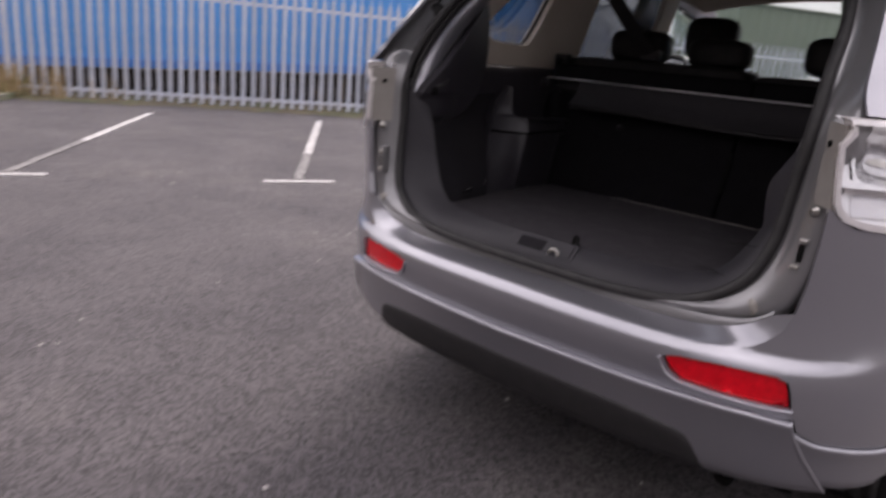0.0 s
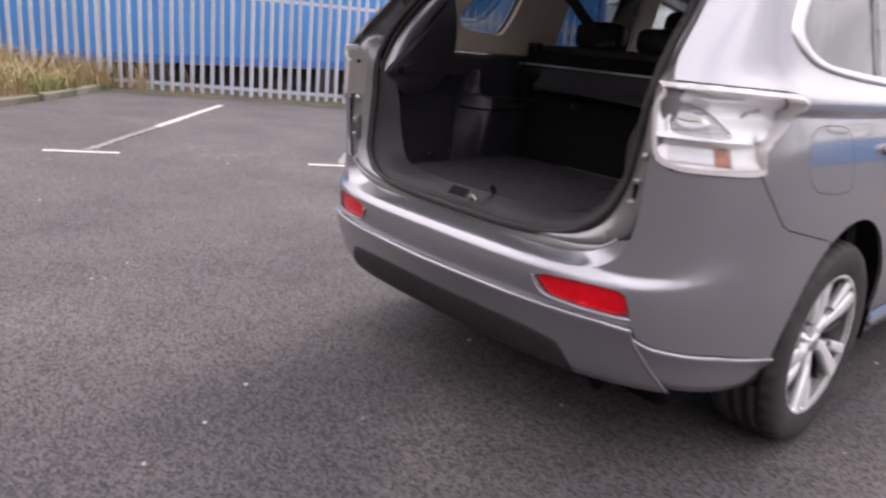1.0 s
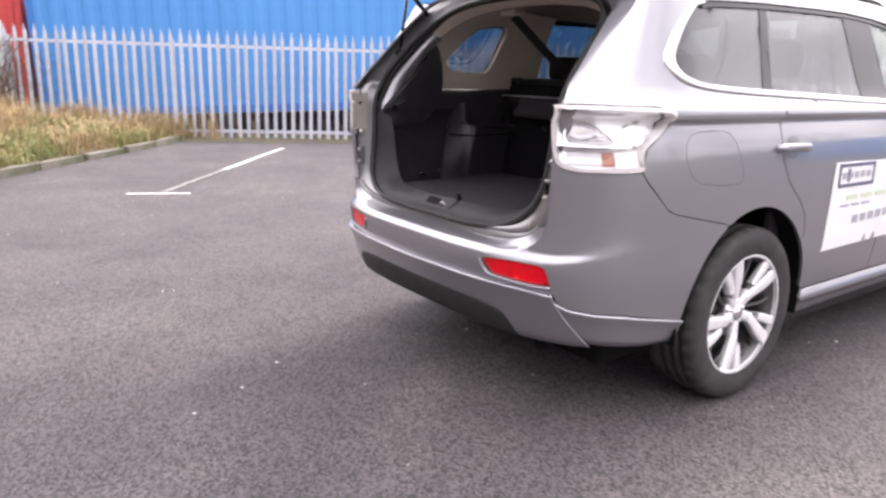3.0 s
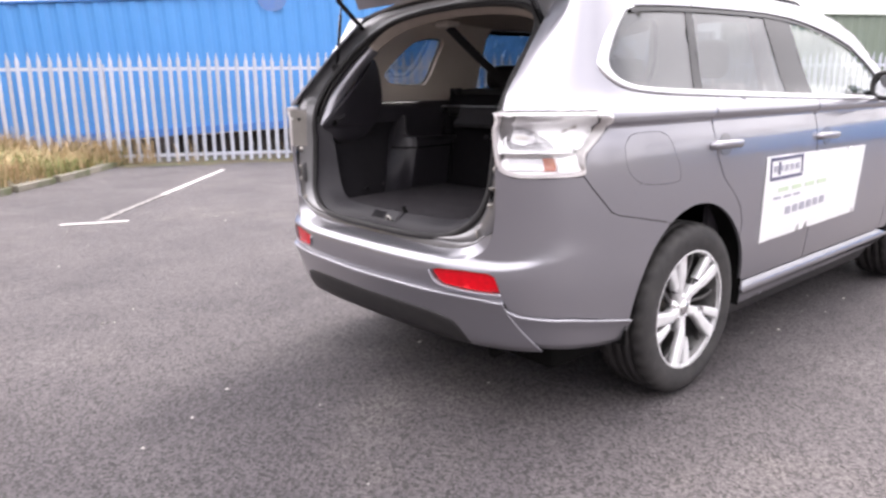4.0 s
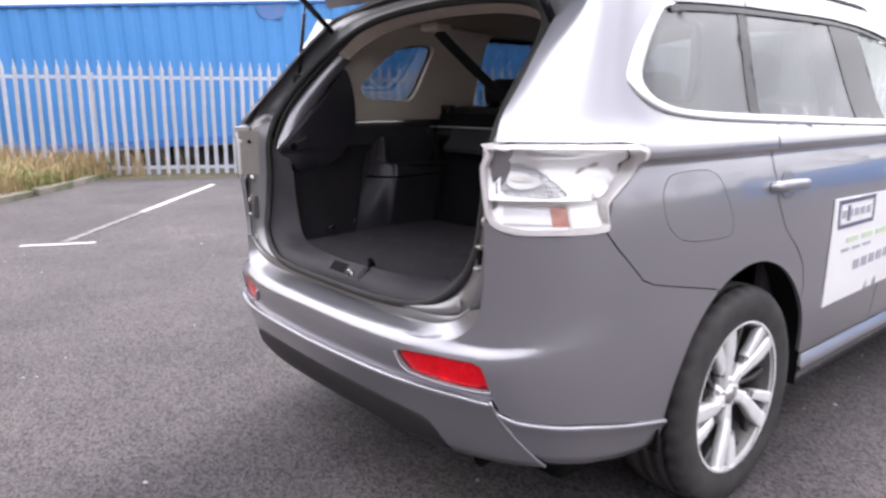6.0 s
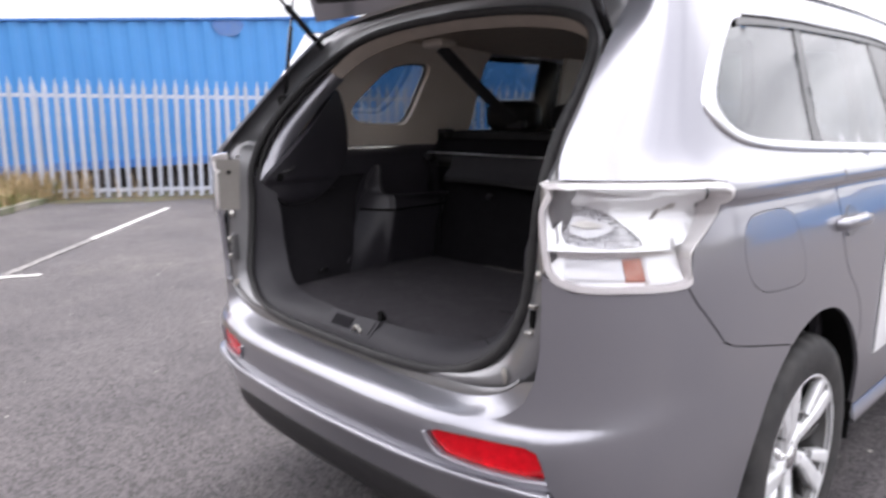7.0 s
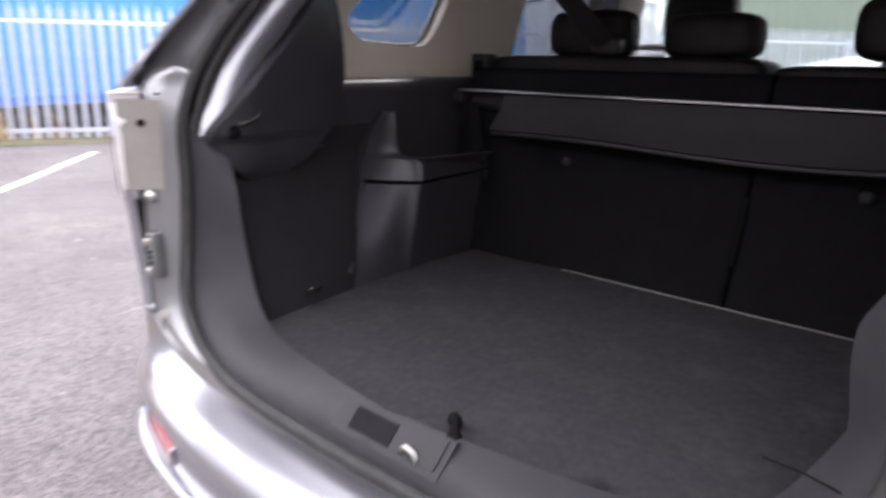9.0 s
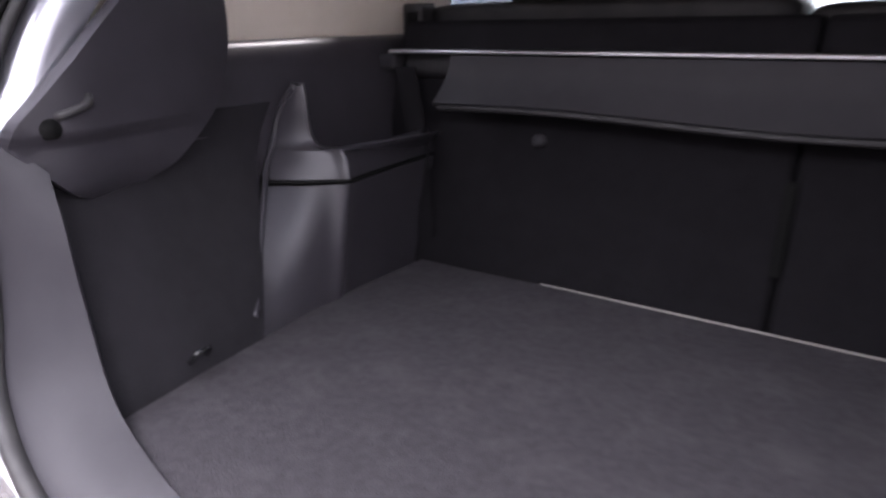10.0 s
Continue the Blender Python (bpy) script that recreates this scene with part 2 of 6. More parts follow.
FADED_LINE = material("faded_line_paint", (0.29, 0.275, 0.265), 0.8, color2=(0.20, 0.19, 0.185), scale=7, bump=0.4, bump_scale=140,
                      stain=(0.10, 0.094, 0.094), stain_scale=13, stain_low=0.42, stain_high=0.6)
GALV = material("galvanised_steel", (0.50, 0.54, 0.65), 0.48, metal=0.35, color2=(0.64, 0.65, 0.68), scale=7, random_by="object", random_amount=0.10,
                stain=(0.42, 0.41, 0.41), stain_scale=5, stain_low=0.58, stain_high=0.8)
BLUE = material("blue_container_paint", (0.068, 0.270, 0.62), 0.45, color2=(0.078, 0.295, 0.66), scale=0.8, bump=0.08, bump_scale=60,
                stain=(0.065, 0.23, 0.56), stain_scale=1.6, stain_low=0.58, stain_high=0.85)
BLUE_RAIL = material("blue_container_frame", (0.06, 0.19, 0.50), 0.5, color2=(0.04, 0.18, 0.53), scale=2.0,
                     stain=(0.07, 0.06, 0.06), stain_scale=4.0, stain_low=0.62, stain_high=0.75)
RED = material("red_container_paint", (0.52, 0.055, 0.06), 0.5, color2=(0.60, 0.075, 0.075), scale=1.2, stain=(0.30, 0.06, 0.05), stain_scale=2, stain_low=0.6)
GREEN = material("green_container_paint", (0.165, 0.205, 0.16), 0.55, color2=(0.19, 0.23, 0.18), scale=1.2, stain=(0.2, 0.22, 0.18), stain_scale=1.5, stain_low=0.6)
WHITE_BOX = material("white_trailer_paint", (0.70, 0.71, 0.72), 0.45, color2=(0.62, 0.63, 0.64), scale=1.5, stain=(0.45, 0.45, 0.44), stain_scale=2.5, stain_low=0.6)
STENCIL = material("white_stencil", (0.75, 0.78, 0.82), 0.5, color2=(0.66, 0.70, 0.76), scale=9)
GRIME = material("grey_grime", (0.13, 0.22, 0.44), 0.7, color2=(0.10, 0.21, 0.50), scale=9, bump=0.2, bump_scale=80)
WALL_DARK = material("dark_grey_cladding", (0.10, 0.095, 0.095), 0.7, color2=(0.13, 0.125, 0.12), scale=0.6, bump=0.2, bump_scale=30)
TIMBER = material("dark_sleeper_timber", (0.035, 0.03, 0.028), 0.85, color2=(0.06, 0.05, 0.045), scale=9)
CONCRETE = material("kerb_concrete", (0.22, 0.20, 0.17), 0.85, color2=(0.14, 0.135, 0.10), scale=5, bump=0.4, bump_scale=60, random_by="object", random_amount=0.18,
                    stain=(0.085, 0.10, 0.045), stain_scale=4, stain_low=0.5, stain_high=0.68)
SOIL = material("earth_verge", (0.085, 0.066, 0.045), 0.95, color2=(0.12, 0.10, 0.06), scale=2.5, bump=0.6, bump_scale=40, stain=(0.07, 0.09, 0.035), stain_scale=1.4, stain_low=0.45)
GRASS_DRY = material("dry_grass_blades", (0.44, 0.335, 0.19), 0.8, color2=(0.31, 0.21, 0.11), scale=1.5, random_by="island", random_amount=0.35)
GRASS_GREEN = material("green_grass_blades", (0.15, 0.19, 0.055), 0.75, color2=(0.23, 0.24, 0.09), scale=1.3, random_by="island", random_amount=0.35)
BRAMBLE = material("bramble_stems", (0.085, 0.055, 0.042), 0.85, color2=(0.13, 0.09, 0.065), scale=3, random_by="island", random_amount=0.3)
BARK = material("bark", (0.075, 0.062, 0.052), 0.9, color2=(0.11, 0.095, 0.08), scale=6, bump=0.6, bump_scale=30)
HEDGE = material("hedge_leaves", (0.05, 0.06, 0.028), 0.8, color2=(0.08, 0.075, 0.04), scale=2, random_by="island", random_amount=0.4)
STONE = material("pale_chippings", (0.42, 0.39, 0.37), 0.8, color2=(0.30, 0.28, 0.27), scale=30, random_by="island", random_amount=0.3)


# ==== building helpers ====
def finish(name, bm, mat, parent=None, label="", smooth=True, at=None):
    me = bpy.data.meshes.new(name)
    bm.to_mesh(me)
    bm.free()
    for f in me.polygons:
        f.use_smooth = smooth
    if mat:
        me.materials.append(mat)
    ob = new(name, me)
    if parent:
        ob.parent = parent
    if at is not None:
        ob.matrix_basis = at
    if label:
        ob["label"] = label
    return ob


def part(name, bm, mat, parent, label="", smooth=True, at=None):
    return finish(name, bm, mat, parent, label, smooth, at)


def pchip(xs, ys):
    """Monotone cubic through the points."""
    xs, ys = list(xs), list(ys)
    n = len(xs)
    h = [xs[i + 1] - xs[i] for i in range(n - 1)]
    d = [(ys[i + 1] - ys[i]) / h[i] for i in range(n - 1)]
    m = [d[0]] + [0.0 if d[i - 1] * d[i] <= 0 else 2 * d[i - 1] * d[i] / (d[i - 1] + d[i]) for i in range(1, n - 1)] + [d[-1]]

    def f(x):
        if x <= xs[0]:
            return ys[0] + m[0] * (x - xs[0])
        if x >= xs[-1]:
            return ys[-1] + m[-1] * (x - xs[-1])
        i = 0
        while x > xs[i + 1]:
            i += 1
        t = (x - xs[i]) / h[i]
        return ((2 * t**3 - 3 * t**2 + 1) * ys[i] + (t**3 - 2 * t**2 + t) * h[i] * m[i]
                + (-2 * t**3 + 3 * t**2) * ys[i + 1] + (t**3 - t**2) * h[i] * m[i + 1])
    return f


def spline(points, per=8, closed=False):
    """Catmull-Rom through 3D points."""
    p = [Vector(v) for v in points]
    n = len(p)
    out = []
    for i in range(n if closed else n - 1):
        a = p[(i - 1) % n] if closed or i > 0 else p[0] * 2 - p[1]
        b, c = p[i], p[(i + 1) % n]
        d = p[(i + 2) % n] if closed or i + 2 < n else c * 2 - b
        for k in range(per):
            t = k / per
            out.append(0.5 * (2 * b + (c - a) * t + (2 * a - 5 * b + 4 * c - d) * t * t + (3 * b - a - 3 * c + d) * t**3))
    if not closed:
        out.append(p[-1])
    return out


def inside(pt, poly):
    x, y = pt
    r = False
    j = len(poly) - 1
    for i in range(len(poly)):
        xi, yi = poly[i]
        xj, yj = poly[j]
        if (yi > y) != (yj > y) and x < (xj - xi) * (y - yi) / (yj - yi) + xi:
            r = not r
        j = i
    return r


def near_edge(pt, poly, d):
    p = np.array(poly)
    q = np.roll(p, -1, axis=0)
    e = q - p
    t = np.clip(((pt - p) * e).sum(1) / np.maximum((e * e).sum(1), 1e-12), 0, 1)
    c = p + e * t[:, None] - pt
    return (c * c).sum(1).min() < d * d


def dense(poly, step):
    out = []
    for i, a in enumerate(poly):
        b = poly[(i + 1) % len(poly)]
        n = max(1, int(math.ceil(math.hypot(b[0] - a[0], b[1] - a[1]) / step)))
        out += [(a[0] + (b[0] - a[0]) * k / n, a[1] + (b[1] - a[1]) * k / n) for k in range(n)]
    return out


def curved(poly, per=5):
    """A closed outline rounded through its points."""
    return [(v.x, v.y) for v in spline([(a, b, 0) for a, b in poly], per, True)]


def panel(outline, surf, holes=(), step=0.045, thick=0.012, flip=False, lines=()):
    """A curved plate: the outline and its holes lie in a surface's own plane (u, v); surf gives the place in space, with its inset."""
    loops = [dense(outline, step)] + [dense(h, step) for h in holes]
    pts, edges = [], []
    for lp in loops:
        k = len(pts)
        pts += lp
        edges += [(k + i, k + (i + 1) % len(lp)) for i in range(len(lp))]
    us = [p[0] for p in loops[0]]
    vs = [p[1] for p in loops[0]]
    v = min(vs) + step * 0.5
    rows = sorted(set([min(vs) + step * (0.5 + i) for i in range(int((max(vs) - min(vs)) / step) + 1)] + [z for z in lines if min(vs) < z < max(vs)]))
    for v in rows:
        u = min(us) + step * 0.5
        while u < max(us):
            pt = (u, v)
            if inside(pt, loops[0]) and not any(inside(pt, h) for h in loops[1:]) and not any(near_edge(np.array(pt), lp, step * 0.4) for lp in loops):
                pts.append(pt)
            u += step
    res = delaunay_2d_cdt([Vector(p) for p in pts], edges, [], 0, 1e-5)
    vv, tris = res[0], res[2]
    keep = []
    for t in tris:
        c = ((vv[t[0]].x + vv[t[1]].x + vv[t[2]].x) / 3, (vv[t[0]].y + vv[t[1]].y + vv[t[2]].y) / 3)
        if inside(c, loops[0]) and not any(inside(c, h) for h in loops[1:]):
            keep.append(t)
    bm = bmesh.new()
    outer = [bm.verts.new(surf(p.x, p.y, 0.0)) for p in vv]
    inner = [bm.verts.new(surf(p.x, p.y, thick)) for p in vv]
    count = {}
    for t in keep:
        a = [outer[i] for i in t]
        b = [inner[i] for i in reversed(t)]
        if flip:
            a.reverse(), b.reverse()
        try:
            bm.faces.new(a)
            bm.faces.new(b)
        except ValueError:
            continue
        for i in range(3):
            e = (t[i], t[(i + 1) % 3])
            count[e] = count.get(e, 0) + 1
    for (i, j) in list(count):
        if (j, i) not in count:
            q = [bm.verts.new(outer[i].co), bm.verts.new(outer[j].co), bm.verts.new(inner[j].co), bm.verts.new(inner[i].co)]
            if not flip:
                q.reverse()
            bm.faces.new(q)
    for w in [w for w in bm.verts if not w.link_faces]:
        bm.verts.remove(w)
    return bm


def mirrored(bm):
    other = bm.copy()
    for v in other.verts:
        v.co.x = -v.co.x
    bmesh.ops.reverse_faces(other, faces=other.faces[:])
    return other


def both(name, bm, mat, parent, label=""):
    a = part(name, mirrored(bm), mat, parent, label)
    return part(name, bm, mat, parent, label), a


def sheet(rows, thick=0.0, closed_u=False):
    """A skin through rows of points, with thickness against its normal."""
    bm = bmesh.new()
    g = [[bm.verts.new(p) for p in r] for r in rows]
    n, m = len(g), len(g[0])
    for i in range(n - 1):
        for j in range(m if closed_u else m - 1):
            bm.faces.new((g[i][j], g[i][(j + 1) % m], g[i + 1][(j + 1) % m], g[i + 1][j]))
    if thick:
        bm.normal_update()
        vs = bm.verts[:]
        back = {v: bm.verts.new(v.co - v.normal * thick) for v in vs}
        for f in bm.faces[:]:
            bm.faces.new([back[v] for v in reversed(f.verts)])
        for e in [e for e in bm.edges if e.is_boundary and e.verts[0] in back and e.verts[1] in back]:
            f = e.link_faces[0]
            a, b = e.verts
            for lp in f.loops:
                if lp.edge == e:
                    a, b = lp.vert, lp.link_loop_next.vert
            q = [bm.verts.new(p.co) for p in (b, a, back[a], back[b])]
            bm.faces.new(q)
    return bm


def box(bm, lo, hi, bevel=0.0, m=None):
    made = bmesh.ops.create_cube(bm, size=1.0)["verts"]
    c = [(a + b) / 2 for a, b in zip(lo, hi)]
    s = [b - a for a, b in zip(lo, hi)]
    for v in made:
        v.co = Vector((c[0] + v.co.x * s[0], c[1] + v.co.y * s[1], c[2] + v.co.z * s[2]))
    if bevel:
        edges = list({e for v in made for e in v.link_edges})
        r = bmesh.ops.bevel(bm, geom=edges, offset=bevel, segments=2, profile=0.6, affect="EDGES")
        made = list({v for f in r["faces"] for v in f.verts} | {v for v in made if v.is_valid})
    if m:
        for v in made:
            v.co = m @ v.co
    return made


def boxed(lo, hi, bevel=0.0, m=None):
    bm = bmesh.new()
    box(bm, lo, hi, bevel, m)
    return bm


def tube(points, radius, sides=10, bm=None, closed=False):
    """A round bar along points; radius may be a list."""
    bm = bm or bmesh.new()
    p = [Vector(v) for v in points]
    n = len(p)
    rings = []
    up = None
    for i in range(n):
        a = p[(i - 1) % n] if closed or i > 0 else p[i]
        b = p[(i + 1) % n] if closed or i < n - 1 else p[i]
        d = (b - a).normalized()
        if up is None:
            up = d.orthogonal().normalized()
        up = (up - d * up.dot(d)).normalized()
        side = d.cross(up)
        r = radius[i] if isinstance(radius, (list, tuple)) else radius
        rings.append([bm.verts.new(p[i] + (up * math.cos(k * math.tau / sides) + side * math.sin(k * math.tau / sides)) * r) for k in range(sides)])
    for i in range(n if closed else n - 1):
        a, b = rings[i], rings[(i + 1) % n]
        for k in range(sides):
            bm.faces.new((a[k], a[(k + 1) % sides], b[(k + 1) % sides], b[k]))
    if not closed:
        bm.faces.new(list(reversed(rings[0])))
        bm.faces.new(rings[-1])
    return bm


def lathe(profile, sides=64, closed=False):
    """Turned about the x axis: profile of (radius, x)."""
    bm = bmesh.new()
    rings = [[bm.verts.new((x, r * math.cos(k * math.tau / sides), r * math.sin(k * math.tau / sides))) for k in range(sides)] for r, x in profile]
    n = len(rings)
    for i in range(n if closed else n - 1):
        a, b = rings[i], rings[(i + 1) % n]
        for k in range(sides):
            bm.faces.new((a[k], b[k], b[(k + 1) % sides], a[(k + 1) % sides]))
    return bm


def blob(bm, centre, size, power=3.0, rings=14, sides=20, m=None):
    """A cushion-like superellipsoid."""
    def sp(v, e):
        return math.copysign(abs(v) ** e, v)
    e = 2.0 / power
    grid = []
    for i in range(rings + 1):
        a = -math.pi / 2 + math.pi * i / rings
        row = []
        for k in range(sides):
            b = math.tau * k / sides
            v = Vector((size[0] * sp(math.cos(a), e) * sp(math.cos(b), e), size[1] * sp(math.cos(a), e) * sp(math.sin(b), e), size[2] * sp(math.sin(a), e)))
            v = (m @ v if m else v) + Vector(centre)
            row.append(bm.verts.new(v))
        grid.append(row)
    for i in range(rings):
        for k in range(sides):
            bm.faces.new((grid[i][k], grid[i][(k + 1) % sides], grid[i + 1][(k + 1) % sides], grid[i + 1][k]))
    bmesh.ops.remove_doubles(bm, verts=[v for r in (grid[0], grid[-1]) for v in r], dist=1e-5)


def empty(name, label, category, group="", kind="", at=None):
    ob = new(name)
    if at is not None:
        ob.matrix_basis = at
    return tagged(ob, label, category, group, kind)


# ==== ground, verge and boundary ====
FENCE = Matrix.Translation((-9.95, 2.9, 0)) @ Matrix.Rotation(math.atan2(0.88, 0.475), 4, "Z")


def ground_sheet():
    near = [-400, -150, -60, -30] + [-20 + 0.8 * i for i in range(51)] + [30, 60, 150, 400]
    rows = []
    for y in near:
        rows.append([(x, y, -0.004 + 0.004 * (noise.noise((x * 0.35, y * 0.35, 3.0)) - 0.2) * (1 if math.hypot(x, y) > 3.2 else 0)) for x in near])
    return sheet(rows)


ground = finish("ground", ground_sheet(), ASPHALT)
tagged(ground, "dark worn asphalt car park with pale chippings", "ground", kind="structure")


def strip(points, width, z=0.004, ragged=0.0, seed=1):
    """A flat painted band along points, 4 mm proud."""
    rnd = random.Random(seed)
    pts = []
    for a, b in zip(points[:-1], points[1:]):
        n = max(1, int((Vector(b) - Vector(a)).length / 0.05))
        pts += [Vector(a).lerp(Vector(b), k / n) for k in range(n)]
    pts.append(Vector(points[-1]))
    d = (pts[-1] - pts[0]).normalized()
    side = Vector((-d.y, d.x))
    rows = []
    for p in pts:
        w1 = width / 2 + rnd.uniform(-ragged, ragged)
        w2 = width / 2 + rnd.uniform(-ragged, ragged)
        rows.append([(*(p + side * w1), z), (*(p - side * w2), z)])
    return sheet(rows, 0.006)


def bay_marking(bar_a, bar_b, stem, seed):
    t = empty("bay_marking", "worn white T-shaped parking bay line on asphalt", "road marking", "parking bay lines", "structure")
    part("bar", strip([bar_a, bar_b], 0.085, ragged=0.006, seed=seed), WHITE_LINE, t)
    part("stem", strip([stem[0], stem[1]], 0.075, ragged=0.012, seed=seed + 1), FADED_LINE, t, "faded white paint")
    part("stem", strip([stem[1], stem[2]], 0.085, ragged=0.008, seed=seed + 2), WHITE_LINE, t)
    return t


bay_marking((-5.13, -0.95), (-4.88, -0.40), ((-5.08, -0.62), (-6.45, 0.50), (-8.55, 2.20)), 11)
bay_marking((-4.02, 1.00), (-3.77, 1.56), ((-3.98, 1.33), (-5.10, 2.28), (-7.50, 4.30)), 21)

KERB = [(-4.1, -6.9), (-4.8, -5.0), (-5.55, -3.6), (-6.14, -2.73), (-6.55, -2.23), (-7.2, -1.58), (-8.15, -0.77), (-9.06, 0.06), (-9.95, 0.72), (-10.55, 1.25)]
kerb_line = [Vector(v).to_2d() for v in spline([(a, b, 0) for a, b in KERB], 10)]
VERGE = [(v.x, v.y) for v in kerb_line] + [(-10.9, 1.6), (-13.2, -1.5), (-17.5, -9.5), (-12, -12), (-5, -9)]


def verge_height(x, y):
    d = min((Vector((x, y)) - v).length for v in kerb_line)
    return 0.06 + min(d, 2.5) * 0.07 + 0.05 * noise.noise((x * 0.9, y * 0.9, 0)) * min(1, d)


verge = finish("verge", panel(VERGE, lambda u, v, t: Vector((u, v, verge_height(u, v) - t * 6)), step=0.45, thick=0.06), SOIL)
tagged(verge, "rough earth verge with moss and dead grass", "verge", kind="structure")


def kerb():
    k = empty("kerb", "low weathered concrete kerb with moss", "kerb", kind="structure")
    rnd = random.Random(4)
    bm0 = boxed((-0.44, -0.06, -0.05), (0.44, 0.06, 0.085), 0.012)
    first = part("kerb_stone", bm0, CONCRETE, k, smooth=False)
    placed = []
    acc = 0.0
    for a, b in zip(kerb_line[:-1], kerb_line[1:]):
        acc += (b - a).length
        if acc >= 0.9:
            acc = 0.0
            placed.append((b, math.atan2(b.y - a.y, b.x - a.x)))
    for n, (p, ang) in enumerate(placed):
        o = first if n == 0 else new("kerb_stone", first.data)
        o.parent = k
        o.matrix_basis = Matrix.Translation((p.x, p.y, rnd.uniform(-0.025, 0.005))) @ Matrix.Rotation(ang + rnd.uniform(-0.03, 0.03), 4, "Z") @ Matrix.Rotation(rnd.uniform(-0.06, 0.06), 4, "X")


def litter_strip():
    rnd = random.Random(8)
    rows = []
    for i in range(120):
        s = -2.6 + i * 0.18
        w = 0.62 + 0.30 * noise.noise((s * 0.8, 0, 7)) + rnd.uniform(-0.09, 0.09)
        rows.append([FENCE @ Vector((s, 0.6 - (0.6 + w) * j / 5, (0.022 - 0.004 * j) + 0.012 * noise.noise((s * 3, j, 1)) * (j < 5))) for j in range(6)])
    return sheet(rows)


litter = finish("litter_strip", litter_strip(), SOIL)
tagged(litter, "earth and dead leaves along the fence foot", "soil", kind="structure")


def palisade_fence():
    f = empty("palisade_fence", "grey galvanised steel palisade fence with pointed pales", "fence", at=FENCE)
    xs = (-0.034, -0.020, -0.007, 0.007, 0.020, 0.034)
    ys = (0.010, 0.010, -0.012, -0.012, 0.010, 0.010)
    top = (1.77, 1.81, 1.885, 1.885, 1.81, 1.77)
    rows = [[Vector((x, y, 0.015)) for x, y in zip(xs, ys)], [Vector((x, y, 1.75)) for x, y in zip(xs, ys)], [Vector((x * 0.75, y, z)) for x, y, z in zip(xs, ys, top)]]
    rnd = random.Random(3)
    first = part("pale", sheet(rows, 0.003), GALV, f, smooth=False)
    n = 0
    s = -4.65
    while s < 19.0:
        o = first if n == 0 else new("pale", first.data)
        o.parent = f
        o.matrix_basis = Matrix.Translation((s, -0.02, rnd.uniform(-0.012, 0.012))) @ Matrix.Rotation(rnd.gauss(0, 0.005), 4, "Y")
        n += 1
        s += 0.159
    for z in (0.13, 1.62):
        bm = boxed((-4.75, -0.008, z - 0.028), (19.1, 0.0, z + 0.028), 0.002)
        box(bm, (-4.75, 0.0, z + 0.020), (19.1, 0.05, z + 0.028), 0.002)
        part("rail", bm, GALV, f, smooth=False)
    post = None
    for i in range(9):
        if post is None:
            bm = boxed((-0.028, 0.06, -0.1), (0.028, 0.066, 1.70))
            box(bm, (-0.028, 0.13, -0.1), (0.028, 0.136, 1.70))
            box(bm, (-0.003, 0.066, -0.1), (0.003, 0.13, 1.70))
            post = part("post", bm, GALV, f, smooth=False)
            o = post
        else:
            o = new("post", post.data)
            o.parent = f
        o.matrix_basis = Matrix.Translation((-4.65 + 2.703 * i, -0.005, 0))
    part("corner_post", boxed((-4.82, -0.12, -0.1), (-4.70, 0.02, 1.93), 0.012), WHITE_BOX, f, "pale painted corner post", smooth=False)
    return f


def corrugated(x0, x1, z0, z1, y, depth=0.030, pitch=0.312):
    """Trapezoid-ribbed steel wall."""
    rows_b, rows_t = [], []
    x = x0
    while x < x1:
        for dx, dy in ((0, 0), (0.085, 0), (0.156, depth), (0.241, depth)):
            if x + dx <= x1:
                rows_b.append(Vector((x + dx, y + dy, z0)))
                rows_t.append(Vector((x + dx, y + dy, z1)))
        x += pitch
    return sheet([rows_b, rows_t])


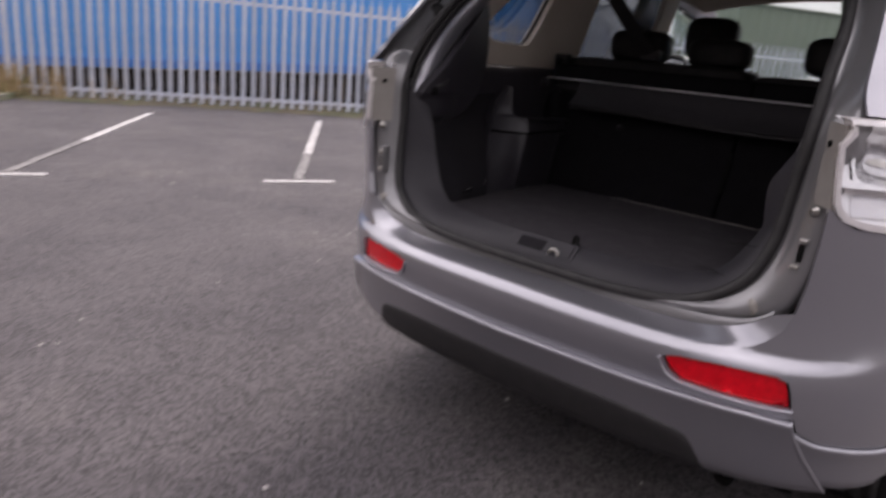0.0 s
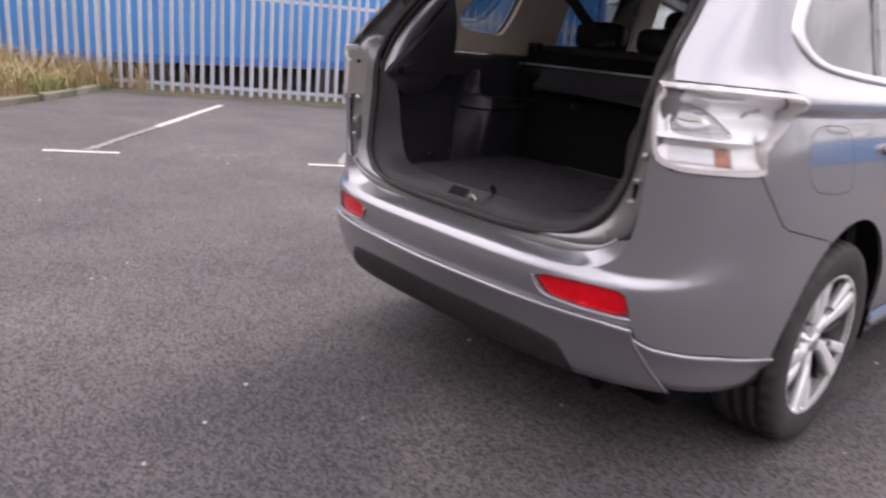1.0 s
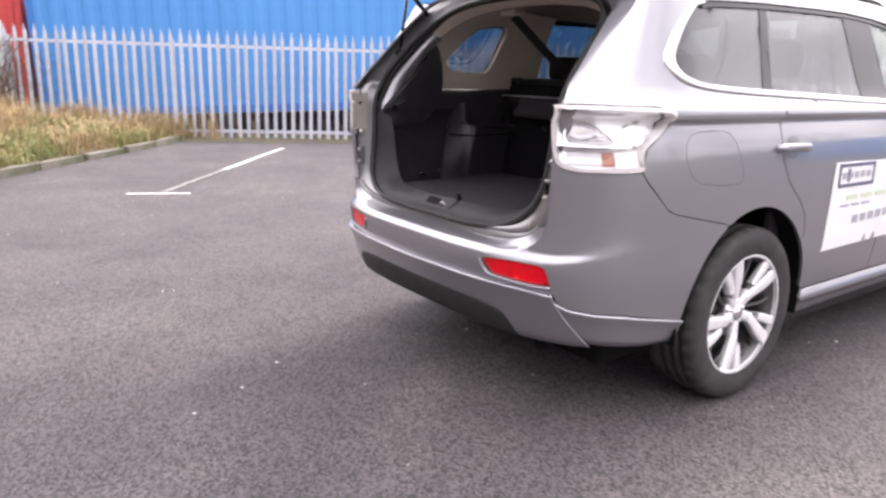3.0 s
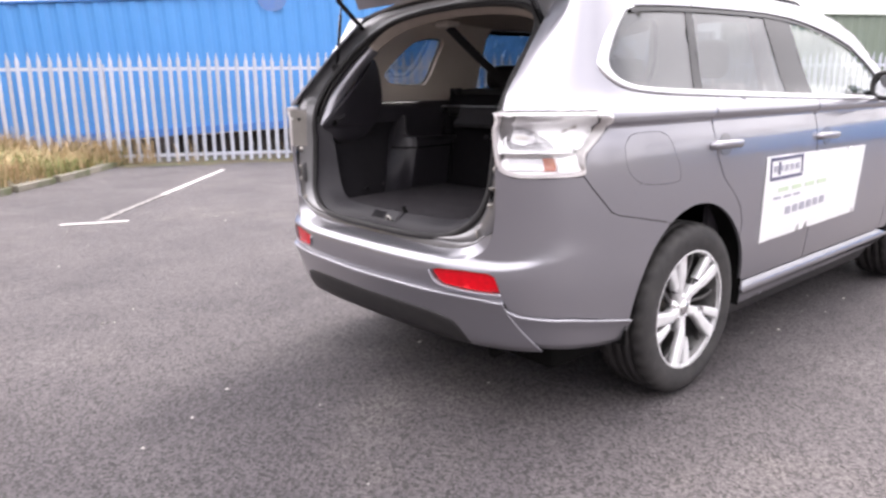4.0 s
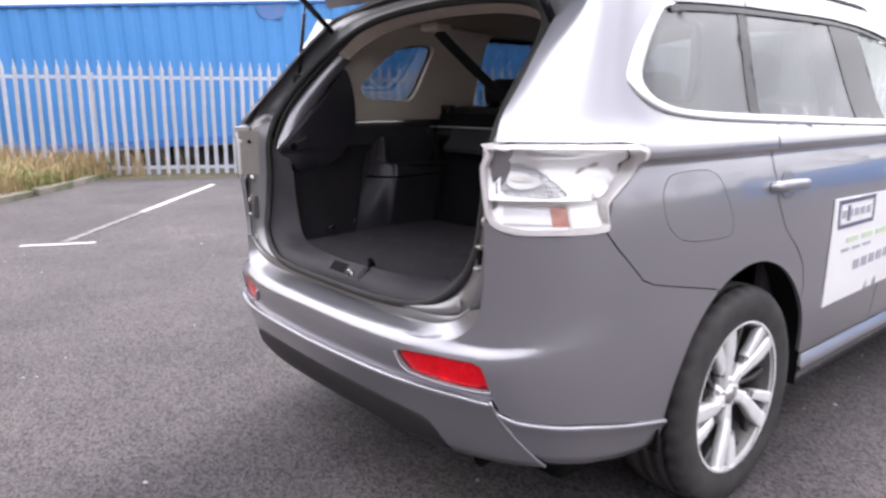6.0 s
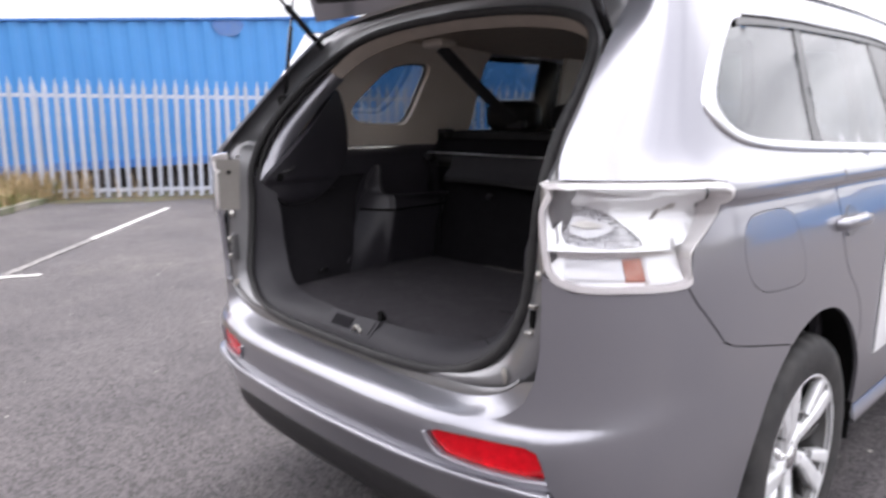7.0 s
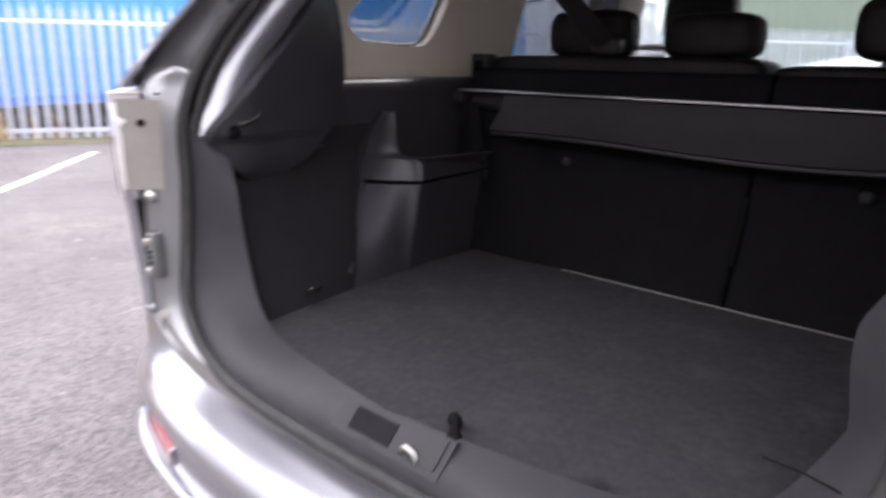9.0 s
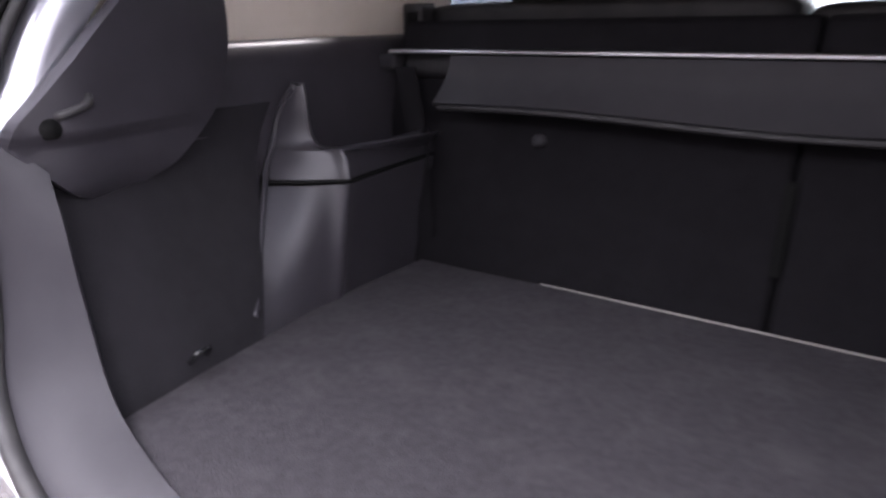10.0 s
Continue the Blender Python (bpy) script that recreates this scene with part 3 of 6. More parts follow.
def shipping_container(name, label, x0, length, y0, z0, paint, rail, at, height=2.59, width=2.44, marks=True, stained=False, tilt=0.0):
    c = empty(name, label, "container", "shipping containers", at=at @ Matrix.Rotation(radians(-tilt), 4, "Y") @ Matrix.Translation((x0, y0, z0)))
    L, W, H = length, width, height
    part("side_wall", corrugated(0.1, L - 0.1, 0.15, H - 0.06, 0.03), paint, c, smooth=False)
    bm = corrugated(0.1, L - 0.1, 0.15, H - 0.10, -W + 0.03)
    for v in bm.verts:
        v.co.y = -v.co.y
    bmesh.ops.reverse_faces(bm, faces=bm.faces[:])
    part("side_wall", bm, paint, c, smooth=False)
    bm = corrugated(0.1, W - 0.1, 0.15, H - 0.1, 0.0)
    for v in bm.verts:
        v.co = Vector((0.03 + v.co.y, W - v.co.x, v.co.z))
    part("end_wall", bm, paint, c, smooth=False)
    part("end_door", boxed((L - 0.06, 0.1, 0.15), (L - 0.02, W / 2 - 0.005, H - 0.1), 0.008), paint, c, smooth=False)
    part("end_door", boxed((L - 0.06, W / 2 + 0.005, 0.15), (L - 0.02, W - 0.1, H - 0.1), 0.008), paint, c, smooth=False)
    for y in (0.0, W - 0.07):
        part("top_rail", boxed((0.09, y, H - 0.055), (L - 0.09, y + 0.085, H - 0.005), 0.008), rail, c, smooth=False)
        part("bottom_rail", boxed((0.09, y, 0.0), (L - 0.09, y + 0.06, 0.15), 0.008), rail, c, smooth=False)
    for x in (0.0, L - 0.12):
        for y in (0.0, W - 0.12):
            part("corner_post", boxed((x, y, 0), (x + 0.12, y + 0.12, H), 0.01), rail, c, smooth=False)
    part("roof", boxed((0.05, 0.05, H - 0.05), (L - 0.05, W - 0.05, H - 0.02), 0.005), paint, c, smooth=False)
    part("floor", boxed((0.05, 0.05, 0.05), (L - 0.05, W - 0.05, 0.14), 0.005), TIMBER, c, smooth=False)
    if marks:
        for k, (dx, w, h) in enumerate(((0, 0.05, 0.16), (0.10, 0.05, 0.16), (0.42, 0.05, 0.16), (0.52, 0.06, 0.10))):
            part("stencil_mark", boxed((L - 2.15 + dx, 0.018, H - 0.72), (L - 2.15 + dx + w, 0.026, H - 0.72 + h)), STENCIL, c, smooth=False)
    if stained:
        rim = [(0.27 * math.cos(a) * (1 + 0.1 * math.sin(3 * a)), 0.17 * math.sin(a)) for a in [math.tau * i / 22 for i in range(22)]]
        bm = panel(rim, lambda u, v, t: Vector((5.82 + u, 0.024 + t, H - 0.17 + v)), step=0.09, thick=0.004)
        part("grime_patch", bm, GRIME, c, "dark grimy patch")
    return c


def sleeper(x, y, at, top=0.34):
    t = finish("timber_sleeper", boxed((-0.14, -0.2, -0.05), (0.14, 2.6, top), 0.02), TIMBER, smooth=False, at=at @ Matrix.Translation((x, y, 0)))
    return tagged(t, "dark timber sleepers propping a container", "timber", "container props")


def blades(bm, spots, rnd, low, high, lean=0.35, width=0.006):
    for x, y, z in spots:
        h = rnd.uniform(low, high) * (1 + 0.75 * noise.noise((x * 1.7, y * 1.7, 3)))
        a = rnd.uniform(0, math.tau)
        d = Vector((math.cos(a), math.sin(a), 0))
        side = Vector((-d.y, d.x, 0)) * width * rnd.uniform(0.6, 1.5)
        b = rnd.uniform(0.1, 1.0) * lean * h
        p = Vector((x, y, z))
        q = p + d * b * 0.35 + Vector((0, 0, h * 0.62))
        r = p + d * b * 1.2 + Vector((0, 0, h * rnd.uniform(0.8, 1.0)))
        v = [bm.verts.new(p - side), bm.verts.new(p + side), bm.verts.new(q + side * 0.8), bm.verts.new(q - side * 0.8), bm.verts.new(r)]
        bm.faces.new((v[0], v[1], v[2], v[3]))
        bm.faces.new((v[3], v[2], v[4]))


def verge_grass():
    rnd = random.Random(17)
    dry, green = [], []
    while len(dry) < 30000 or len(green) < 24000:
        x, y = rnd.uniform(-15, -4.5), rnd.uniform(-7.5, 1.7)
        if not inside((x, y), VERGE):
            continue
        d = min((Vector((x, y)) - v).length for v in kerb_line[::3])
        clump = noise.noise((x * 1.1, y * 1.1, 5))
        z = verge_height(x, y) - 0.01
        if d < 3.2 and rnd.random() < 0.30 + 0.9 * max(0, clump + 0.2):
            if noise.noise((x * 0.9, y * 0.9, 9)) + 0.7 * rnd.random() - 0.35 * abs(d - 0.8) > 0.02 and len(green) < 24000 and d > 0.12:
                green.append((x, y, z))
            elif len(dry) < 30000 and rnd.random() < 0.25 + 0.75 * min(1, d / 1.1):
                dry.append((x, y, z))
    bm = bmesh.new()
    blades(bm, dry, rnd, 0.12, 0.48, 0.9, 0.0045)
    g = finish("dry_grass", bm, GRASS_DRY, smooth=False)
    tagged(g, "long dry straw-coloured grass on the verge", "grass", kind="stuff")
    bm = bmesh.new()
    blades(bm, green, rnd, 0.08, 0.26, 1.1, 0.0055)
    g = finish("green_grass", bm, GRASS_GREEN, smooth=False)
    tagged(g, "short green grass on the verge", "grass", kind="stuff")


def fence_weeds():
    rnd = random.Random(23)
    spots = []
    for c, n, r in ((-2.05, 330, 0.16), (-1.28, 75, 0.09), (-1.5, 25, 0.12), (-0.6, 14, 0.2), (0.9, 10, 0.3), (2.6, 10, 0.4), (-2.75, 600, 0.35), (-3.4, 600, 0.4)):
        for _ in range(n):
            s, o = rnd.gauss(c, r), rnd.uniform(-0.38, 0.1)
            p = FENCE @ Vector((s, o, 0.01))
            spots.append(tuple(p))
    bm = bmesh.new()
    blades(bm, spots, rnd, 0.14, 0.56, 0.7, 0.0045)
    g = finish("fence_weeds", bm, GRASS_DRY, smooth=False)
    tagged(g, "dead weeds along the fence foot", "weeds", kind="stuff")


def brambles():
    rnd = random.Random(31)
    bm = bmesh.new()
    for i in range(2900):
        s, o = rnd.uniform(-12.5, -4.45), rnd.uniform(-1.9, 0.3)
        if s > -5.6 and o < -0.9:
            continue
        p = FENCE @ Vector((s, o, 0.1))
        top = (1.95 if s < -5.0 else 1.5) * rnd.uniform(0.45, 1.05)
        a = rnd.uniform(0, math.tau)
        d = Vector((math.cos(a), math.sin(a), 0)) * rnd.uniform(0.1, 0.55)
        pts = spline([p, p + d * 0.3 + Vector((0, 0, top * 0.55)), p + d + Vector((0, 0, top)), p + d * 1.9 + Vector((rnd.uniform(-0.1, 0.1), 0, top * rnd.uniform(0.6, 0.95)))], 3)
        tube(pts, [0.007 * (1 - 0.7 * k / len(pts)) for k in range(len(pts))], 3, bm)
        for k in range(rnd.randint(1, 4)):
            q = pts[rnd.randint(3, len(pts) - 1)]
            e = Vector((rnd.uniform(-1, 1), rnd.uniform(-1, 1), rnd.uniform(0.0, 1.0))).normalized() * rnd.uniform(0.12, 0.35)
            tube([q, q + e * 0.6 + Vector((0, 0, 0.02)), q + e], [0.004, 0.003, 0.0015], 3, bm)
    g = finish("bramble_thicket", bm, BRAMBLE, smooth=False)
    tagged(g, "tangled brown leafless bramble thicket by the fence", "bush", kind="stuff")
    bm = bmesh.new()
    for i in range(12000):
        s, o = rnd.uniform(-12.5, -4.6), rnd.uniform(-1.9, 0.3)
        p = FENCE @ Vector((s, o, rnd.uniform(0.15, 1.75) * (1 if s < -5 else 0.75)))
        e = Vector((rnd.gauss(0, 1), rnd.gauss(0, 1), rnd.gauss(0, 0.6))).normalized()
        f_ = e.orthogonal().normalized() * rnd.uniform(0.010, 0.022)
        e = e * rnd.uniform(0.018, 0.04)
        bm.faces.new([bm.verts.new(p - e), bm.verts.new(p + f_), bm.verts.new(p + e), bm.verts.new(p - f_)])
    g = finish("bramble_leaves", bm, HEDGE, smooth=False)
    tagged(g, "withered brown-green leaves in the brambles", "leaves", kind="stuff")


def bare_tree(height, seed):
    rnd = random.Random(seed)
    trunk, crown = bmesh.new(), bmesh.new()

    def grow(p, d, length, r, level):
        pts, rad = [p], [r]
        q, e = p, d
        n = 4
        for i in range(n):
            e = (e + Vector((rnd.uniform(-1, 1), rnd.uniform(-1, 1), rnd.uniform(-0.4, 0.8))) * 0.16).normalized()
            q = q + e * length / n
            pts.append(q)
            rad.append(r * (1 - 0.5 * (i + 1) / n))
        tube(pts, rad, 8 if level == 0 else 4 if level < 3 else 3, trunk if level == 0 else crown)
        if level < 5:
            for k in range(4 if level < 2 else 3):
                a = pts[rnd.randint(2, n)]
                turn = Vector((rnd.uniform(-1, 1), rnd.uniform(-1, 1), rnd.uniform(0.0, 0.9))).normalized()
                grow(a, (e * 0.45 + turn).normalized(), length * rnd.uniform(0.55, 0.75), r * 0.5, level + 1)
    grow(Vector((0, 0, -0.1)), Vector((0, 0, 1)), height * 0.36, height * 0.022, 0)
    t = empty("bare_tree", "leafless winter tree with fine dark twigs", "tree", "trees beyond the car park")
    part("trunk", trunk, BARK, t)
    part("crown", crown, BARK, t, "fine bare twigs")
    return t


def hedge_bank():
    rows = []
    rnd = random.Random(41)
    line = spline([(2, 52, 0), (14, 42, 0), (26, 33, 0), (38, 16, 0), (44, -6, 0), (40, -30, 0), (20, -46, 0)], 12)
    for p in line:
        d = Vector((p.x - 0, p.y - 0, 0)).normalized()
        h = 1.5 + 0.5 * noise.noise((p.x * 0.2, p.y * 0.2, 2))
        rows.append([p - d * 2.2 + Vector((0, 0, -0.05)), p - d * 1.2 + Vector((0, 0, h * 0.75)), p + Vector((0, 0, h)), p + d * 5 + Vector((0, 0, h * 1.5)), p + d * 14 + Vector((0, 0, h * 1.3))])
    b = finish("grass_bank", sheet(rows), SOIL)
    tagged(b, "rough grassy bank at the edge of the car park", "bank", kind="structure")
    bm = bmesh.new()
    for i in range(16000):
        p = line[rnd.randint(0, len(line) - 2)].lerp(line[rnd.randint(0, len(line) - 2)], 0) + Vector((rnd.gauss(0, 1.2), rnd.gauss(0, 1.2), 1.2 + abs(rnd.gauss(0, 0.8))))
        e = Vector((rnd.gauss(0, 1), rnd.gauss(0, 1), rnd.gauss(0, 1))).normalized()
        g = e.orthogonal().normalized() * rnd.uniform(0.05, 0.11)
        e = e * rnd.uniform(0.08, 0.16)
        bm.faces.new([bm.verts.new(p - e), bm.verts.new(p + g), bm.verts.new(p + e), bm.verts.new(p - g)])
    h = finish("hedge", bm, HEDGE, smooth=False)
    tagged(h, "dark straggling hedge on the bank", "hedge", kind="stuff")


def loose_chippings():
    rnd = random.Random(51)
    bm = bmesh.new()
    for i in range(110):
        x, y = rnd.uniform(-5, 2.6), rnd.uniform(-2.6, 3.0)
        r = rnd.uniform(0.003, 0.008)
        made = bmesh.ops.create_icosphere(bm, subdivisions=1, radius=r)["verts"]
        for v in made:
            v.co = Vector((v.co.x * rnd.uniform(0.8, 1.5), v.co.y * rnd.uniform(0.8, 1.4), v.co.z * 0.6)) + Vector((x, y, 0.002))
    g = finish("loose_chippings", bm, STONE, smooth=False)
    tagged(g, "loose pale chippings scattered on the asphalt", "gravel", kind="stuff")


# Unseen wall, added behind to darken reflections and the ground under the car.
wall_rear = finish("wall_rear", boxed((-46, -16.4, -0.1), (52, -16, 8.2), 0.03), WALL_DARK, smooth=False)
tagged(wall_rear, "unseen plain dark wall added to darken reflections and low sky light", "wall", kind="structure")
kerb()
palisade_fence()
shipping_container("shipping_container", "bright blue corrugated steel shipping container with grimy top", -4.72, 12.19, 1.35, 0.44, BLUE, BLUE_RAIL, FENCE, stained=True, tilt=2.6)
for x_ in (-4.2, -1.2, 1.8, 4.8, 7.4):
    sleeper(x_, 1.35, FENCE, 0.44 + math.tan(radians(2.6)) * (x_ - 0.14))
# Beam added to keep the shaded gap under the blue container dark.
bm = boxed((-4.6, 1.75, -0.05), (7.6, 1.95, 0.40), 0.02)
for v in bm.verts:
    if v.co.z > 0.2:
        v.co.z += math.tan(radians(2.6)) * v.co.x
shade_beam = finish("timber_bearer", bm, TIMBER, smooth=False, at=FENCE)
tagged(shade_beam, "dark beam added to fill the shaded gap under the container", "timber", "container props")
shipping_container("shipping_container", "red corrugated steel shipping container behind brambles", -17.2, 12.19, 1.6, 0.34, RED, RED, FENCE, marks=False)
for x_ in (-16.8, -13, -9, -5.4):
    sleeper(x_, 1.6, FENCE)
shipping_container("shipping_container", "dull green corrugated steel container beyond the fence", 13.0, 6.06, 2.3, 0.34, GREEN, GREEN, FENCE, marks=False)
for x_ in (13.3, 18.6):
    sleeper(x_, 2.3, FENCE)
shipping_container("box_trailer", "white box body standing beyond the fence", 9.3, 3.2, 4.2, 0.34, WHITE_BOX, WHITE_BOX, FENCE, height=2.3, marks=False)
for x_ in (9.6, 12.1):
    sleeper(x_, 4.2, FENCE)
# Unseen container, added to give the blue reflection along the car's doors.
shipping_container("shipping_container", "blue steel container across the car park", 0, 6.06, 0, 0.02, BLUE, BLUE_RAIL, Matrix.Translation((6.0, 23.0, 0)) @ Matrix.Rotation(radians(-20), 4, "Z"), marks=False)
verge_grass()
fence_weeds()
brambles()
hedge_bank()
tree = bare_tree(14.0, 5)
tree.matrix_basis = pose(15, 44, 1.2)
for k_, (x_, y_, h_) in enumerate(((20, 40, 0.9), (25.5, 36, 1.1), (9, 49, 1.0), (33, 27, 0.95), (39, 14, 1.05), (-9, 44, 0.8), (4, 52, 1.1))):
    copy_thing(tree, pose(x_, y_, 1.0 if x_ > 0 else 0.0, 0, 0, 67 * k_) @ Matrix.Scale(h_, 4))
loose_chippings()


# ==== the car ====
# Car axes: x to its right side, y forward from the rear axle, z up.
HALF, Y0, BACK, POW = 0.892, -0.30, 0.70, 3.4
side_in = pchip([0.12, 0.22, 0.30, 0.38, 0.46, 0.60, 0.80, 0.95, 1.03, 1.085, 1.106, 1.120, 1.134, 1.20, 1.30, 1.50, 1.58, 1.66],
                [0.11, 0.075, 0.045, 0.022, 0.010, 0.000, 0.000, 0.003, 0.011, 0.025, 0.031, 0.008, 0.006, 0.052, 0.093, 0.162, 0.192, 0.24])
rear_in = pchip([0.20, 0.25, 0.30, 0.33, 0.36, 0.40, 0.44, 0.48, 0.52, 0.545, 0.58, 0.62, 0.638, 0.650, 0.659, 0.666, 0.674, 0.72, 0.80, 0.90, 1.00, 1.15, 1.20, 1.30, 1.40, 1.50, 1.56, 1.64],
                [0.34, 0.240, 0.150, 0.108, 0.080, 0.060, 0.044, 0.031, 0.020, 0.014, 0.007, 0.000, 0.001, 0.008, 0.017, 0.024, 0.028, 0.031, 0.028, 0.018, 0.008, 0.000, 0.030, 0.140, 0.250, 0.37, 0.45, 0.56])
arc_s, arc_x, arc_y = [0.0], [HALF], [Y0]
for i_ in range(1, 601):
    a_ = math.pi / 2 * i_ / 600
    x_ = HALF * math.cos(a_) ** (2 / POW) if i_ < 600 else 0.0
    y_ = Y0 - BACK * math.sin(a_) ** (2 / POW)
    arc_s.append(arc_s[-1] + math.hypot(x_ - arc_x[-1], y_ - arc_y[-1]))
    arc_x.append(x_)
    arc_y.append(y_)
MID = Y0 - arc_s[-1]
CORNER = Y0 - float(np.interp(-0.66, [-v for v in arc_x], arc_s))


def SX(x):
    """Place along the plan's outline at which the rear is x from the middle."""
    s = Y0 - float(np.interp(-abs(x), [-v for v in arc_x], arc_s))
    return s if x >= 0 else 2 * MID - s


def SY(y):
    """Place along the outline at which the side stands at y."""
    return y if y >= Y0 else Y0 - float(np.interp(-y, [-v for v in arc_y], arc_s))


def plan(s):
    if s >= Y0:
        if s > 1.9:
            t = min((s - 1.9) / 1.80, 0.995)
            return HALF * (1 - t ** 2.7) ** (1 / 2.7), s, 1.0, 0.0
        return HALF, s, 1.0, 0.0
    d = Y0 - s
    x, y = float(np.interp(d, arc_s, arc_x)), float(np.interp(d, arc_s, arc_y))
    nx = (x / HALF) ** (POW - 1) / HALF
    ny = ((Y0 - y) / BACK) ** (POW - 1) / BACK
    q = math.hypot(nx, ny)
    return x, y, nx / q, -ny / q


def body(s, z, inset=0.0):
    sign = 1
    if s < MID:
        s, sign = 2 * MID - s, -1
    x, y, nx, ny = plan(s)
    # the bumper's shelf sweeps up round the corner
    k = min(1.0, max(0.0, (s - CORNER) / 0.30))
    zr = z - 0.055 * k * k * (3 - 2 * k) * max(0.0, 1 - abs(z - 0.71) / 0.13)
    return Vector((sign * (x - nx * (side_in(z) + inset)), y - ny * (rear_in(zr) + inset), z))


def arch(yc, a0, a1, r=0.415, n=18, zc=0.375):
    return [(yc + r * math.cos(radians(a0 + (a1 - a0) * i / n)), zc + r * math.sin(radians(a0 + (a1 - a0) * i / n))) for i in range(n + 1)]


def belt(y):
    return 1.2125 - 0.027 * y


WIN_TOP = pchip([-0.30, -0.20, 0.15, 0.80, 1.05, 1.35, 1.70, 2.02], [1.490, 1.503, 1.521, 1.533, 1.523, 1.487, 1.412, 1.235])
ROOF_Z = pchip([-0.52, -0.30, 0.15, 0.80, 1.15, 1.45, 1.80, 2.20], [1.560, 1.588, 1.606, 1.618, 1.608, 1.578, 1.485, 1.20])
G = 0.004

car = empty("car", "dark grey metallic four-wheel-drive estate car with its tailgate open", "car")


def sub(name, bm, mat, parent, label=""):
    return part(name, bm, mat, parent, label)


def both_in(name, bm, mat, parent, label=""):
    """Inner trims: the right one stands 5 cm further out than the left."""
    a = part(name, mirrored(bm), mat, parent, label)
    for v in bm.verts:
        v.co.x += 0.05
    return part(name, bm, mat, parent, label), a


# -- body sides
def quarter_panel():
    o = [(-0.680, 0.952), (-0.650, 0.915), (-0.560, 0.826), (-0.52, 0.810), (-0.205, 0.745)]
    o += arch(0, 119, 35, n=20)
    o += [(0.352, 0.66), (0.330, 0.735), (0.270, 0.80), (0.175, 0.872), (0.115, 0.96), (0.094, 1.06), (0.094, 1.13), (0.100, belt(0.1) - 0.014)]
    low = [(0.10, belt(0.1) - 0.014), (-0.30, belt(-0.3) - 0.012), (-0.41, 1.222), (-0.49, 1.245), (-0.545, 1.283), (-0.555, 1.312)]
    o += low[1:] + [(-0.53, 1.35), (-0.47, 1.41), (-0.37, 1.483), (-0.33, 1.505), (-0.27, 1.516), (-0.10, 1.527), (0.145, 1.538), (0.145, ROOF_Z(0.145)), (-0.1, ROOF_Z(-0.1)), (-0.30, ROOF_Z(-0.30)), (-0.42, 1.572)]
    o += [(SX(0.715), 1.555), (SX(0.712), 1.45), (SX(0.710), 1.30), (SX(0.706), 1.164), (-0.631, 1.161), (-0.570, 1.154), (-0.557, 1.132), (-0.572, 1.090), (-0.664, 1.026)]
    flap = curved([(-0.487, 0.985), (-0.490, 1.035), (-0.463, 1.066), (-0.415, 1.078), (-0.30, 1.079), (-0.245, 1.070), (-0.212, 1.045), (-0.176, 0.985), (-0.150, 0.925), (-0.155, 0.898), (-0.190, 0.888), (-0.30, 0.892), (-0.385, 0.902), (-0.430, 0.918), (-0.466, 0.945)], 5)
    bm = panel(o, body, [flap], step=0.026, lines=(1.06, 1.075, 1.085, 1.096, 1.106, 1.113, 1.120, 1.134, 1.15, 1.165, 1.18))
    both("quarter_panel", bm, PAINT, car)
    c = (sum(p[0] for p in flap) / len(flap), sum(p[1] for p in flap) / len(flap))
    inner = [(c[0] + (u - c[0]) * 0.988, c[1] + (v - c[1]) * 0.982) for u, v in flap]
    part("fuel_flap", panel(inner, body, step=0.04, thick=0.008), PAINT, car)
    for sgn in (0, 1):
        bm = panel(flap, lambda u, v, t: body(u, v, 0.010 + t), step=0.06, thick=0.006)
        part("flap_recess", mirrored(bm) if sgn else bm, PAINT if sgn else UNDER, car)


def door_panel(o, name, handle_y, handle_z, rear):
    bm = panel(o, body, step=0.024, lines=(1.06, 1.075, 1.085, 1.096, 1.106, 1.113, 1.120, 1.134, 1.15, 1.165, 1.18))
    doors = both(name, bm, PAINT, car)
    for d, sgn in zip(doors, (1, -1)):
        # pull handle over a scooped recess
        base = body(handle_y, handle_z).x
        pts = spline([(sgn * (base - 0.004), handle_y - 0.105, handle_z + 0.004), (sgn * (base + 0.028), handle_y - 0.085, handle_z + 0.008), (sgn * (base + 0.036), handle_y, handle_z + 0.010),
                      (sgn * (base + 0.028), handle_y + 0.085, handle_z + 0.006), (sgn * (base - 0.004), handle_y + 0.105, handle_z + 0.002)], 5)
        bm = tube(pts, 0.017, 10)
        for v in bm.verts:
            v.co.x = sgn * base + (v.co.x - sgn * base) * 0.72
        part("handle", bm, PAINT, d)
        ring = [(handle_y + 0.050 * math.cos(a), handle_z + 0.006 + 0.044 * math.sin(a)) for a in [math.tau * i / 24 for i in range(24)]]
        bm = panel(ring, lambda u, v, t: body(u, v, -0.0025 + t), step=0.03, thick=0.002)
        part("handle_cup", mirrored(bm) if sgn < 0 else bm, SHADED_PAINT, d)
    return doors


def side_glass(o, name, mat):
    bm = panel(o, lambda u, v, t: body(u, v, 0.014 + t), step=0.03, thick=0.004)
    for ob in both(name, bm, mat, car):
        ob.visible_shadow = False


